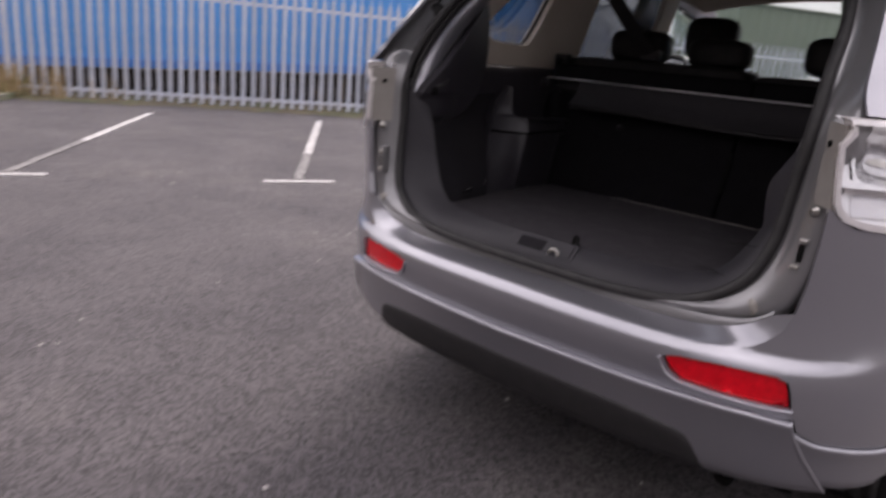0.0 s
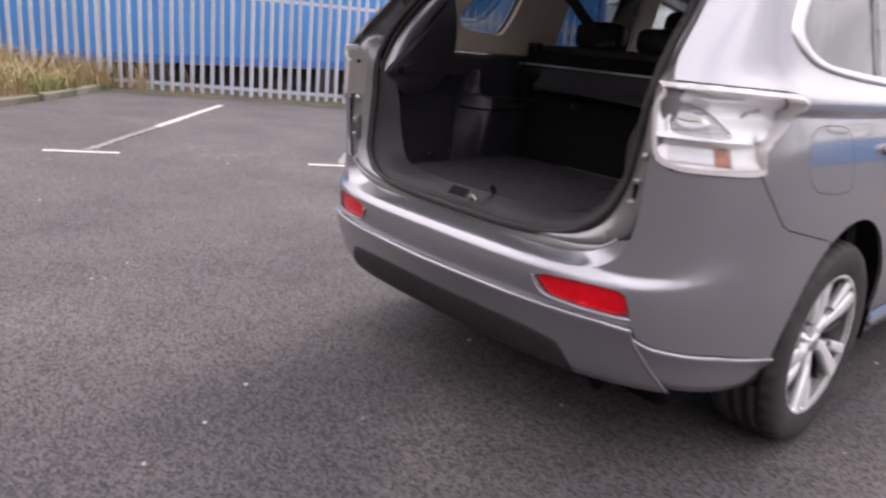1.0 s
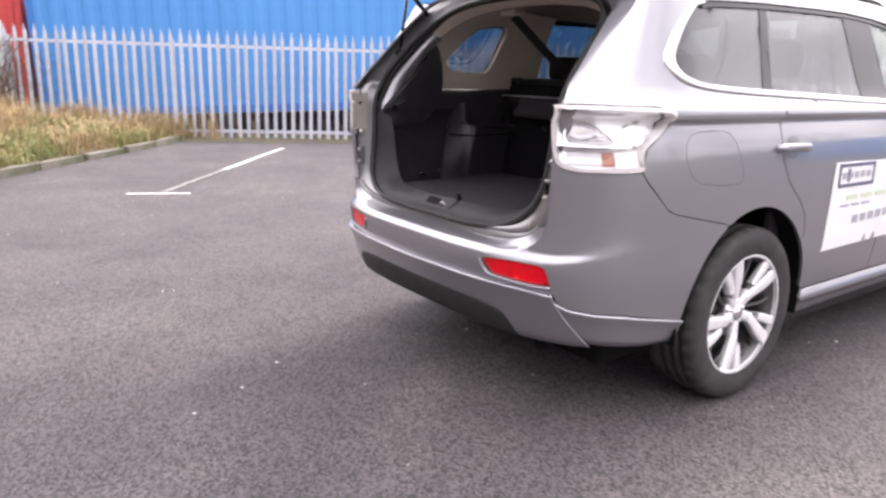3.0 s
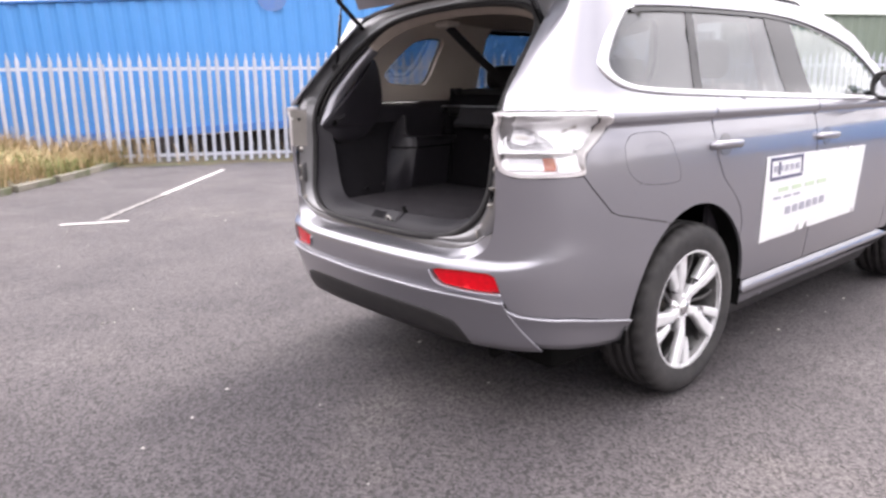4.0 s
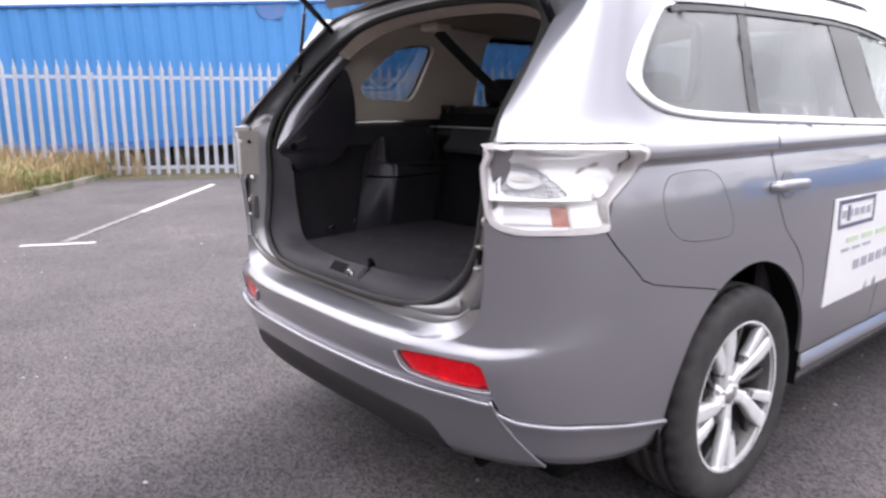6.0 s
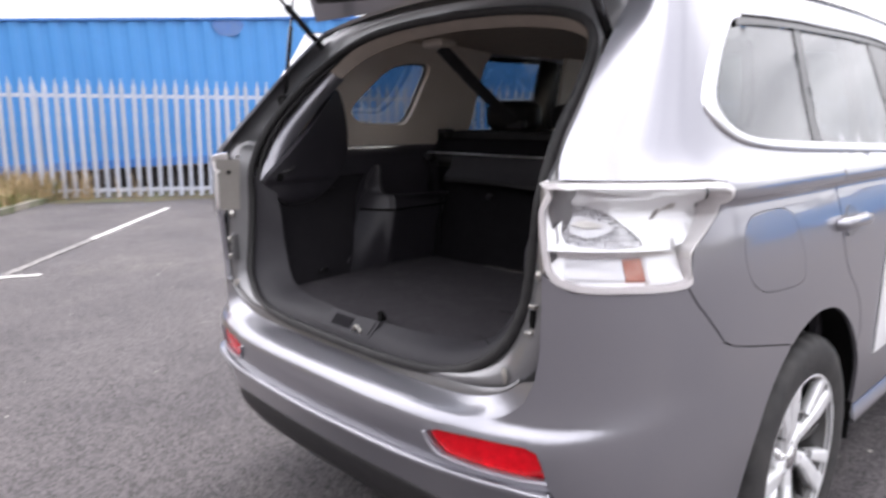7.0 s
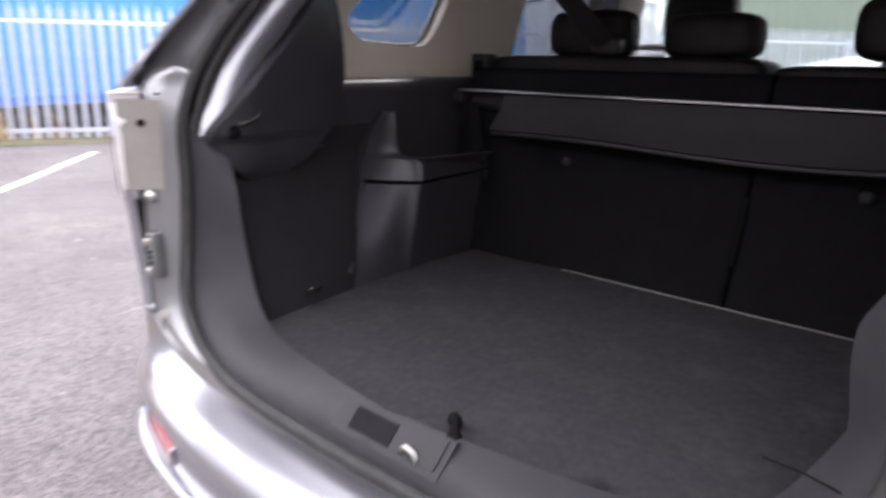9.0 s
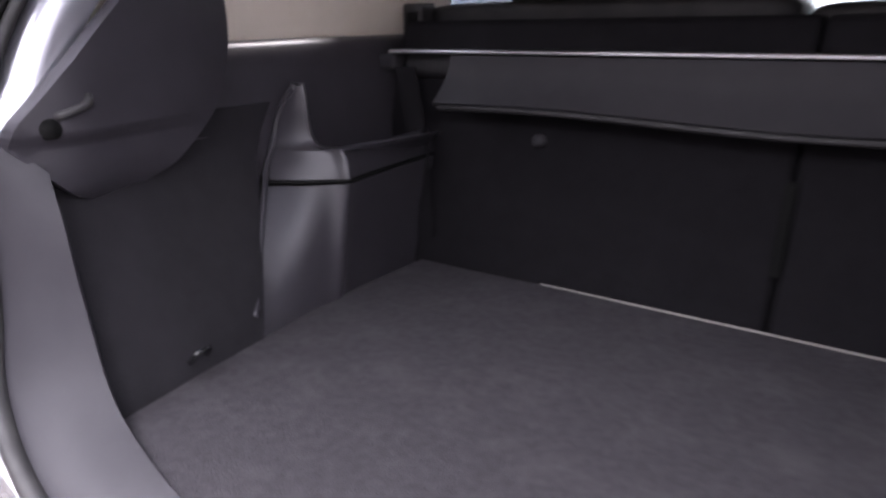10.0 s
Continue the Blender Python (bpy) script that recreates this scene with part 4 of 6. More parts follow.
quarter_panel()
rear_door_o = [(0.100, belt(0.1) - 0.014), (0.100, 1.06), (0.121, 0.96), (0.181, 0.872), (0.276, 0.80), (0.336, 0.735), (0.358, 0.66)] + arch(0, 34.5, 6, n=6) + [(0.43, 0.40), (1.045, 0.40), (1.052, 0.9), (1.052, belt(1.05) - 0.014)]
front_door_o = [(1.060, belt(1.06) - 0.014), (1.060, 0.9), (1.053, 0.40), (2.10, 0.40), (2.14, 0.62), (2.13, 1.0), (2.07, 1.10), (2.02, belt(2.02) - 0.014)]
rear_doors = door_panel(rear_door_o, "rear_door", 0.178, 1.000, True)
front_doors = door_panel(front_door_o, "front_door", 1.165, 0.985, False)
fender_o = [(2.108, 0.40), (2.148, 0.62), (2.138, 1.0), (2.085, 1.105), (2.06, 1.150), (2.35, 1.105), (2.7, 1.06), (3.1, 0.985), (3.35, 0.92), (3.38, 0.72)] + arch(2.67, 54, 178, n=24)
both("front_wing", panel(fender_o, body, step=0.045), PAINT, car)
part("front_bumper", panel([(3.08, 0.42), (3.385, 0.30), (3.66, 0.30), (3.66, 0.80), (3.39, 0.71)], body, step=0.05), PAINT, car)
part("front_bumper", mirrored(panel([(3.08, 0.42), (3.385, 0.30), (3.66, 0.30), (3.66, 0.80), (3.39, 0.71)], body, step=0.05)), PAINT, car)
both("headlamp", panel([(3.39, 0.73), (3.60, 0.80), (3.60, 0.92), (3.36, 0.925)], lambda u, v, t: body(u, v, t - 0.004), step=0.05), LAMP_CHROME, car)

# sills
sill_o = [(0.41, 0.36), (0.44, 0.393), (2.10, 0.393), (2.235, 0.36), (2.20, 0.29), (0.47, 0.27)]
both("sill", panel(sill_o, lambda u, v, t: body(u, v, t - 0.030 * max(0.0, 1 - abs(v - 0.352) / 0.042)), step=0.014), PAINT, car, "grey sill catching the sky")
both("sill_skirt", panel([(0.43, 0.285), (2.22, 0.285), (2.15, 0.20), (0.50, 0.20)], lambda u, v, t: body(u, v, 0.03 + t), step=0.06), BLACK, car)

# roof side frame and A pillar
frame_o = [(0.150, 1.538)] + [(y, WIN_TOP(y) + 0.016) for y in (0.3, 0.6, 0.8, 1.05, 1.2, 1.35, 1.5, 1.7, 1.85, 2.02)] + [(2.06, 1.19), (2.20, 1.165), (2.20, 1.20)] + [(y, ROOF_Z(y)) for y in (2.0, 1.8, 1.6, 1.45, 1.3, 1.15, 0.8, 0.5, 0.150)]
both("roof_frame", panel(frame_o, body, step=0.035), PAINT, car)

# window surround: bright outer moulding, black pillars, panes
strip_out = [(2.0, belt(2.0) - 0.018), (1.4, belt(1.4) - 0.018), (0.8, belt(0.8) - 0.018), (0.3, belt(0.3) - 0.018), (-0.05, belt(-0.05) - 0.017), (-0.27, belt(-0.27) - 0.012), (-0.41, 1.222), (-0.49, 1.245), (-0.545, 1.283), (-0.555, 1.312), (-0.53, 1.35), (-0.47, 1.41), (-0.37, 1.483), (-0.33, 1.505), (-0.27, 1.514)]
strip_in = [(2.0, belt(2.0) + 0.006), (1.4, belt(1.4) + 0.006), (0.8, belt(0.8) + 0.006), (0.3, belt(0.3) + 0.007), (-0.05, belt(-0.05) + 0.008), (-0.24, belt(-0.24) + 0.010), (-0.36, 1.238), (-0.44, 1.259), (-0.480, 1.287), (-0.487, 1.315), (-0.465, 1.350), (-0.40, 1.420), (-0.335, 1.476), (-0.31, 1.492), (-0.27, 1.502)]
out_l, in_l = spline([(u, v, 0) for u, v in strip_out], 8), spline([(u, v, 0) for u, v in strip_in], 8)
rows = []
for k_, inset_ in ((0.0, 0.012), (0.0, -0.001), (0.12, -0.006), (0.35, -0.0085), (0.65, -0.0085), (0.88, -0.005), (1.0, 0.001), (1.0, 0.016)):
    rows.append([body(a.lerp(b, k_).x, a.lerp(b, k_).y, inset_) for a, b in zip(out_l, in_l)])
bm = sheet(rows[::-1])
both("window_moulding", bm, SATIN, car, "bright satin window moulding")
quarter_o = [(0.045, belt(0.045) + 0.004)] + [(p.x - 0.004, p.y - 0.002) for p in in_l if p.x < 0.0] + [(-0.10, 1.513), (0.115, 1.520)]
side_glass(quarter_o, "quarter_window", GLASS_DARK)
rdoor_o = [(0.085, belt(0.085) + 0.006), (0.130, 1.40), (0.155, WIN_TOP(0.155)), (0.5, WIN_TOP(0.5)), (0.78, WIN_TOP(0.78)), (0.80, 1.40), (0.815, belt(0.815) + 0.006)]
side_glass(rdoor_o, "rear_door_window", GLASS_DARK)
fdoor_o = [(1.075, belt(1.07) + 0.006), (1.05, 1.40), (1.03, WIN_TOP(1.03)), (1.2, WIN_TOP(1.2)), (1.35, WIN_TOP(1.35)), (1.55, WIN_TOP(1.55)), (1.70, WIN_TOP(1.7)), (1.85, WIN_TOP(1.85)), (1.985, 1.25), (1.99, belt(2.0) + 0.006)]
side_glass(fdoor_o, "front_door_window", GLASS_CLEAR)
black_in = lambda u, v, t: body(u, v, 0.0115 + t)
both("window_pillar", panel([(0.030, belt(0.0) + 0.004), (0.090, belt(0.1) + 0.004), (0.136, 1.40), (0.160, 1.524), (0.108, 1.523), (0.080, 1.40)], black_in, step=0.02, thick=0.002), GLOSSBLACK, car)
both("window_pillar", panel([(0.805, belt(0.8) + 0.004), (1.08, belt(1.08) + 0.004), (1.055, 1.40), (1.035, 1.526), (0.77, 1.535), (0.79, 1.40)], black_in, step=0.02, thick=0.002), GLOSSBLACK, car)
tops = [-0.268 + 2.268 * k / 90 for k in range(91)]
both("window_frame", sheet([[body(y, WIN_TOP(y) + 0.015, 0.0105) for y in tops], [body(y, WIN_TOP(y) + 0.004, 0.0100) for y in tops], [body(y, WIN_TOP(y) - 0.006, 0.0105) for y in tops]], 0.003), GLOSSBLACK, car)
both("mirror_base", panel([(1.93, belt(1.93) - 0.01), (2.075, belt(2.0) - 0.02), (2.03, 1.225), (1.985, 1.25)], lambda u, v, t: body(u, v, t - 0.004), step=0.04), BLACK, car)

# roof
def roof_rows(inset, y0, y1, n=26, m=15):
    rows = []
    for i in range(n):
        y = y0 + (y1 - y0) * i / (n - 1)
        edge = body(max(y, -0.46), ROOF_Z(y), inset)
        w = edge.x
        crown = 0.062 + 0.012 * min(1, max(0, (y + 0.4) / 1.0))
        rows.append([(w * j, y, ROOF_Z(y) - inset * 0.8 + crown * (1 - abs(j) ** 2.2)) for j in [math.sin(math.pi / 2 * (-1 + 2 * k / (m - 1))) for k in range(m)]])
    return rows


part("roof", sheet(roof_rows(0.0, -0.46, 1.47), 0.012), PAINT, car)
part("roof_trim", sheet([[Vector((x * 0.98, y + 0.02, z - 0.012)) for x, y, z in r] for r in roof_rows(0.0, -0.47, -0.44, 3)], 0.02), BLACK, car)
for sgn in (1, -1):
    pts = []
    for y in (-0.40, -0.33, -0.1, 0.2, 0.5, 0.8, 1.05, 1.20, 1.28):
        e = body(y, ROOF_Z(y))
        lift = -0.008 if y in (-0.40, 1.28) else 0.006
        pts.append((sgn * (e.x - 0.035), y, ROOF_Z(y) + 0.012 + lift))
    bm = tube(spline(pts, 5), 0.012, 8)
    part("roof_rail", bm, GLOSSBLACK, car)

# windscreen and bonnet
rows = []
for i in range(9):
    t = i / 8
    y, z = 1.47 + 0.80 * t, 1.60 - 0.46 * t
    w = 0.63 + 0.10 * t
    rows.append([(w * j, y - 0.16 * t * j * j - 0.02 * j * j, z + 0.06 * (1 - j * j) * (1 - t)) for j in [-1 + 2 * k / 12 for k in range(13)]])
ob = part("windscreen", sheet(rows, 0.005), GLASS_CLEAR, car)
ob.visible_shadow = False
rows = []
for i in range(12):
    t = i / 11
    y = 2.12 + 1.40 * t
    s = min(y, 3.5)
    w = body(s, 0.9).x - 0.01
    zc = 1.165 - 0.13 * t - 0.14 * t ** 5
    ze = np.interp(y, [2.06, 2.35, 2.7, 3.1, 3.35, 3.6], [1.150, 1.105, 1.06, 0.985, 0.92, 0.86])
    rows.append([(w * j, y + 0.06 * (1 - j * j) * t, ze + (zc - ze) * (1 - abs(j) ** 3)) for j in [-1 + 2 * k / 14 for k in range(15)]])
part("bonnet", sheet(rows, 0.012), PAINT, car)
rows = [[(0.72 * j, 3.60 + 0.08 * (1 - j * j) + dy, z) for j in [-1 + 2 * k / 12 for k in range(13)]] for z, dy in ((0.26, -0.02), (0.42, 0.03), (0.62, 0.04), (0.80, 0.0), (0.91, -0.08))]
part("grille", sheet(rows, -0.02), GLOSSBLACK, car)

# underbody and wheel houses
part("underbody", boxed((-0.68, -0.60, 0.205), (0.68, 3.35, 0.40), 0.03), UNDER, car)
for sgn in (1, -1):
    for yc in (0.0, 2.67):
        ring = []
        for x in (0.555, 0.872):
            ring.append([(sgn * x, yc + 0.43 * math.cos(radians(a)), 0.375 + 0.425 * math.sin(radians(a))) for a in range(-12, 193, 8)])
        bm = sheet(ring, 0.006)
        v = [bm.verts.new((sgn * 0.555, yc + 0.43 * math.cos(radians(a)), 0.375 + 0.425 * math.sin(radians(a)))) for a in range(-12, 193, 8)]
        bm.faces.new(v)
        part("wheel_house", bm, UNDER, car)

# -- rear bumper: upper skin, lower valance, side skirts
def bumper_top(x):
    return float(np.interp(abs(x), [0, 0.50, 0.58, 0.612, 0.640, 0.655, 0.664, 0.670, 0.674], [0.661, 0.662, 0.672, 0.690, 0.722, 0.765, 0.82, 0.90, 0.985]))


def bumper():
    xs = [0, 0.1, 0.2, 0.3, 0.4, 0.5, 0.55, 0.58, 0.60, 0.62, 0.64, 0.655, 0.664, 0.670, 0.674]
    right = [(SX(x), bumper_top(x)) for x in xs] + [(SX(0.700), 0.964), (SX(0.722), 0.951), (SX(0.795), 0.948), (-0.684, 0.951), (-0.654, 0.913), (-0.563, 0.823), (-0.52, 0.807), (-0.208, 0.742)]
    right += arch(0, 121, 176, n=12)
    right += [(SY(-0.55), 0.446), (SY(-0.70), 0.474), (SX(0.80), 0.481), (SX(0.74), 0.490), (SX(0.708), 0.510), (SX(0.696), 0.540), (SX(0.5), 0.544), (SX(0.25), 0.541), (SX(0.0), 0.536)]
    left = [(2 * MID - s, z) for s, z in right]
    o = right[:-1] + [right[-1]] + left[::-1][1:-1]
    REFL = [(0.437, 0.620), (0.47, 0.629), (0.56, 0.635), (0.655, 0.634), (0.677, 0.624), (0.684, 0.60), (0.690, 0.565), (0.66, 0.564), (0.56, 0.567), (0.478, 0.574), (0.455, 0.590)]
    refl = [(SX(x), z) for x, z in REFL]
    lrefl = [(SX(0.055 - x), z) for x, z in REFL]
    b = part("rear_bumper", panel(o, body, [refl, lrefl[::-1]], step=0.024, thick=0.015, lines=(0.622, 0.632, 0.640, 0.646, 0.652, 0.658, 0.663, 0.668, 0.675)), PAINT, car)
    # rolled top edge, flat step and the upright lip behind it
    rows, lips = [], []
    for x in [v / 40 * 0.655 for v in range(-40, 41)]:
        p = body(SX(x), bumper_top(x))
        e = (abs(x) / 0.655) ** 8
        q = Vector((x * 0.94, -0.903 + 0.05 * abs(x) ** 3, 0.678 + 0.072 * e))
        rows.append([p, p.lerp(q, 0.08) + Vector((0, 0, 0.0016 * (1 - e))), p.lerp(q, 0.35) + Vector((0, 0, 0.001 * (1 - e))), p.lerp(q, 0.7), q])
        lips.append([q + Vector((0, -0.001, 0.001)), q + Vector((0, 0.0, 0.010)), q + Vector((0, 0.006, 0.024 * (1 - e)))])
    part("load_ledge", sheet([list(r) for r in zip(*rows)], 0.008), PAINT, b, "grey painted step of the bumper")
    part("sill_lip", sheet([list(r) for r in zip(*lips)], 0.003), SHADED_PAINT, b, "grey painted lip behind the step")
    # lower valance: a fine crease along its top, tucked under towards the ground
    def crease(x):
        return float(np.interp(abs(x), [0, 0.25, 0.5, 0.62, 0.69], [0.542, 0.547, 0.548, 0.546, 0.538]))

    def hem(x):
        return float(np.interp(abs(x), [0, 0.30, 0.44, 0.52, 0.60, 0.70, 0.79], [0.335, 0.335, 0.336, 0.338, 0.342, 0.348, 0.352]))
    vs_ = ((0.0, 0.012), (0.0, -0.013), (0.012, -0.0185), (0.03, -0.020), (0.06, -0.0195), (0.10, -0.017), (0.17, -0.013), (0.26, -0.009), (0.36, -0.006), (0.48, -0.003), (0.62, -0.002), (0.76, -0.002), (0.88, -0.002), (1.0, -0.002), (1.0, 0.014))
    rows = []
    for v, inset in vs_:
        row = []
        for k in range(-60, 61):
            f = math.sin(math.pi / 2 * k / 60)
            x0 = 0.690 * f
            z = crease(x0) + (hem(x0) - crease(x0)) * v
            x = x0 + math.copysign(0.095 * v ** 1.3 * abs(f) ** 8, f)
            row.append(body(SX(x), z, inset))
        rows.append(row)
    part("valance", sheet(rows[::-1]), PAINT, b)
    for sgn in (1, -1):
        bead = []
        for k in range(15):
            v = k / 14
            z = 0.538 + (0.350 - 0.538) * v
            bead.append(body(SX(sgn * (0.690 + 0.095 * v ** 1.3)), z, -0.008 + 0.008 * v))
        part("valance_end", tube(bead, 0.0055, 8), PAINT, b)
    rows = []
    for v, inset, w in ((0.40, 0.004, 0.50), (0.41, -0.004, 0.505), (0.46, -0.008, 0.515), (0.60, -0.008, 0.53), (0.80, -0.008, 0.545), (0.97, -0.008, 0.555), (1.02, 0.006, 0.556)):
        row = []
        for k in range(-40, 41):
            f = k / 40
            e = min(1.0, (1 - abs(f)) / 0.04)
            x = w * f
            v_ = v + 0.22 * abs(f) ** 6 * (1 - v)
            row.append(body(SX(x), crease(x) + (hem(x) - crease(x)) * v_, inset * e + 0.004 * (1 - e)))
        rows.append(row)
    part("valance_insert", sheet(rows[::-1]), BLACK, b, "black plastic insert in the valance")
    # black sheet added under the valance to block light beneath the car
    rows = []
    for z, inset in ((0.372, 0.006), (0.35, 0.006), (0.32, 0.012), (0.28, 0.03), (0.24, 0.06), (0.215, 0.16)):
        row = []
        for k in range(-30, 31):
            x = 0.62 * math.sin(math.pi / 2 * k / 30)
            e = (abs(x) / 0.62) ** 3
            row.append(body(SX(x), z + (0.375 - z) * e * 0.9, inset))
        rows.append(row)
    part("apron", sheet(rows[::-1]), BLACK, b, "black sheet added to darken the space under the valance")
    # skirt below the side line, with a fine ledge that catches the light
    line = lambda u: float(np.interp(u, [SX(0.700), SX(0.712), SX(0.74), SX(0.80), SY(-0.70), SY(-0.55), -0.412], [0.512, 0.502, 0.488, 0.478, 0.470, 0.443, 0.414]))
    foot = lambda u: float(np.interp(u, [SX(0.700), SX(0.728), SX(0.80), SY(-0.64), SY(-0.55), -0.408], [0.382, 0.370, 0.358, 0.346, 0.338, 0.330]))
    rows = []
    for v, inset in ((0.0, 0.012), (0.0, -0.006), (0.02, -0.0105), (0.05, -0.012), (0.09, -0.0115), (0.15, -0.009), (0.25, -0.005), (0.40, -0.001), (0.60, 0.001), (0.80, 0.002), (1.0, 0.003), (1.0, 0.02)):
        s_a = SX(0.698 + 0.090 * v ** 1.3)
        us = [s_a + (-0.408 - s_a) * k / 60 for k in range(61)]
        rows.append([body(u, line(u) + (foot(u) - line(u)) * v, inset + 0.002) for u in us])
    both("side_skirt", sheet(rows), PAINT, b)
    # reflectors
    shrink = lambda loop, k: [(sum(p[0] for p in loop) / len(loop) * (1 - k) + p[0] * k, sum(p[1] for p in loop) / len(loop) * (1 - k) + p[1] * k) for p in loop]
    deep = lambda u, v, t: body(u, v, 0.010 + t + 0.0012 * math.sin(u * 420))
    part("reflector", panel(shrink(refl, 0.965), deep, step=0.02, thick=0.01), RED_LENS, car, "red plastic bumper reflector")
    part("reflector", panel(shrink(lrefl, 0.965), deep, step=0.02, thick=0.01), RED_LENS, car, "red plastic bumper reflector")
    for lp in (refl, lrefl):
        part("reflector_recess", panel(lp, lambda u, v, t: body(u, v, 0.024 + t), step=0.05, thick=0.004), GLOSSBLACK, car)
    # bright lower lip under each reflector
    for sgn in (1, -1):
        pts = spline([body(SX(x if sgn > 0 else 0.055 - x), z, -0.003) for x, z in ((0.431, 0.618), (0.440, 0.596), (0.455, 0.578), (0.480, 0.568), (0.56, 0.561), (0.64, 0.558), (0.692, 0.559))], 6)
        part("reflector_lip", tube(pts, 0.0045, 8), PAINT, car)
    return b


bumper()
bm = tube([(0.56, -0.60, 0.310), (0.56, -0.74, 0.308), (0.565, -0.80, 0.300)], 0.022, 14)
part("exhaust", bm, UNDER, car, "dull dark exhaust tip")


# -- tail lamps
def tail_lamp(sgn):
    fix = (lambda b: b) if sgn > 0 else mirrored
    o = [(SX(0.682), 1.138), (SX(0.700), 1.158), (-0.631, 1.156), (-0.574, 1.149), (-0.563, 1.132), (-0.580, 1.095), (-0.671, 1.029), (-0.680, 0.990), (-0.688, 0.957), (SX(0.795), 0.953), (SX(0.722), 0.957), (SX(0.680), 0.996)]
    o = curved(o, 4)
    lamp = part("tail_lamp", fix(panel(o, lambda u, v, t: body(u, v, 0.068 + t), step=0.03, thick=0.012)), LAMP_CHROME, car, "clear tail lamp with chrome inside and amber strip")
    cx = sum(p[0] for p in o) / len(o)
    cz = sum(p[1] for p in o) / len(o)
    lens = part("lens", fix(panel(o, lambda u, v, t: body(u, v, t - 0.010), step=0.018, thick=0.004)), LENS_CLEAR, lamp, "clear plastic lens")
    lens.visible_shadow = False
    # pale rim between lens and body
    inner = [(cx + (u - cx) * 0.955, cz + (v - cz) * 0.89) for u, v in o]
    part("rim", fix(panel(o, lambda u, v, t: body(u, v, t - 0.005), [inner[::-1]], step=0.03, thick=0.05)), LAMP_WHITE, lamp, "pale lamp rim")
    # bowls that lean back to the sky, a faceted eye, a separate outer corner, a ribbed lower strip
    s0, s1 = SX(0.700), -0.690
    L = s1 - s0
    at = lambda f: s0 + L * f
    tilt = lambda v: 0.42 * max(0.0, v - 1.026) if v > 1.026 else 0.42 * max(0.0, v - 0.960)
    deep = lambda d: (lambda u, v, t: body(u, v, d + tilt(v) + t))
    mask = [(at(-0.07), 1.030), (at(0.86), 1.030), (-0.682, 1.042), (-0.604, 1.094), (-0.582, 1.130), (-0.592, 1.146), (at(-0.07), 1.140)]
    eye = curved([(at(0.08), 1.045), (at(0.07), 1.085), (at(0.16), 1.112), (at(0.36), 1.106), (at(0.55), 1.078), (at(0.66), 1.040), (at(0.36), 1.036)], 5)
    part("mask", fix(panel(mask, deep(0.002), [eye[::-1]], step=0.02, thick=0.012)), LAMP_CHROME, lamp, "bright lamp mask")
    rnd = random.Random(12)
    bm = bmesh.new()
    nu, nv = 16, 7
    for i in range(nu):
        for j in range(nv):
            u, v = at(0.06 + 0.62 * (i + 0.5) / nu), 1.036 + 0.078 * (j + 0.5) / nv
            if not inside((u, v), eye):
                continue
            du, dv = L * 0.62 / nu * 0.49, 0.078 / nv * 0.49
            q = [body(u + a * du, v + b * dv, 0.014 + tilt(v + b * dv) + rnd.uniform(-0.003, 0.003)) for a, b in ((-1, -1), (1, -1), (1, 1), (-1, 1))]
            c = body(u, v, 0.009 + tilt(v) + rnd.uniform(-0.002, 0.002))
            vs = [bm.verts.new(p) for p in q]
            m = bm.verts.new(c)
            for k in range(4):
                bm.faces.new((vs[k], vs[(k + 1) % 4], m))
    part("facets", fix(bm), LAMP_FACET, lamp, "small mirror facets", smooth=False)
    lid = curved([(at(0.12), 1.068), (at(0.16), 1.092), (at(0.30), 1.090), (at(0.46), 1.072), (at(0.34), 1.058), (at(0.20), 1.056)], 5)
    part("bowl", fix(panel(lid, deep(0.003), step=0.014, thick=0.008)), LAMP_FACET, lamp, "chrome bowl")
    slit = curved([(at(0.14), 1.079), (at(0.24), 1.086), (at(0.38), 1.077), (at(0.26), 1.072)], 5)
    part("bulb_slit", fix(panel(slit, deep(-0.001), step=0.008, thick=0.003)), STEEL, lamp, "grey slit round the bulb")
    brow = curved([(at(0.80), 1.085), (at(0.93), 1.108), (at(1.05), 1.114), (at(1.10), 1.104), (at(0.95), 1.100)], 4)
    part("outer_brow", fix(panel(brow, deep(-0.002), step=0.012, thick=0.004)), STEEL, lamp)

    def bar(a, b, mat, name, inset, z0, z1, ribs=0.0):
        q = [(a, z0), (b, z0), (b, z1), (a, z1)]
        part(name, fix(panel(q, lambda u, v, t: body(u, v, inset + tilt(v) + t + ribs * math.sin(v * 900)), step=0.006 if ribs else 0.02, thick=0.008)), mat, lamp)
    bar(at(0.012), at(0.022), UNDER, "shadow_slot", -0.001, 1.045, 1.130)
    bar(at(-0.06), at(1.02), LAMP_CHROME, "strip_base", 0.006, 0.962, 1.020)
    bar(at(0.05), at(0.50), LAMP_FACET, "reverse_lens", 0.002, 0.972, 1.014, 0.0015)
    bar(at(0.505), at(0.66), AMBER, "indicator", 0.000, 0.972, 1.013, 0.001)
    bar(at(0.69), at(0.98), LAMP_CHROME, "side_lens", 0.000, 0.970, 1.016, 0.001)
    bar(at(0.0), at(1.0), LAMP_WHITE, "divider", -0.002, 1.017, 1.0255)
    bar(at(0.662), at(0.680), LAMP_WHITE, "side_divider", -0.002, 0.966, 1.018)
    # inner end of the housing, seen beside the opening
    rows = []
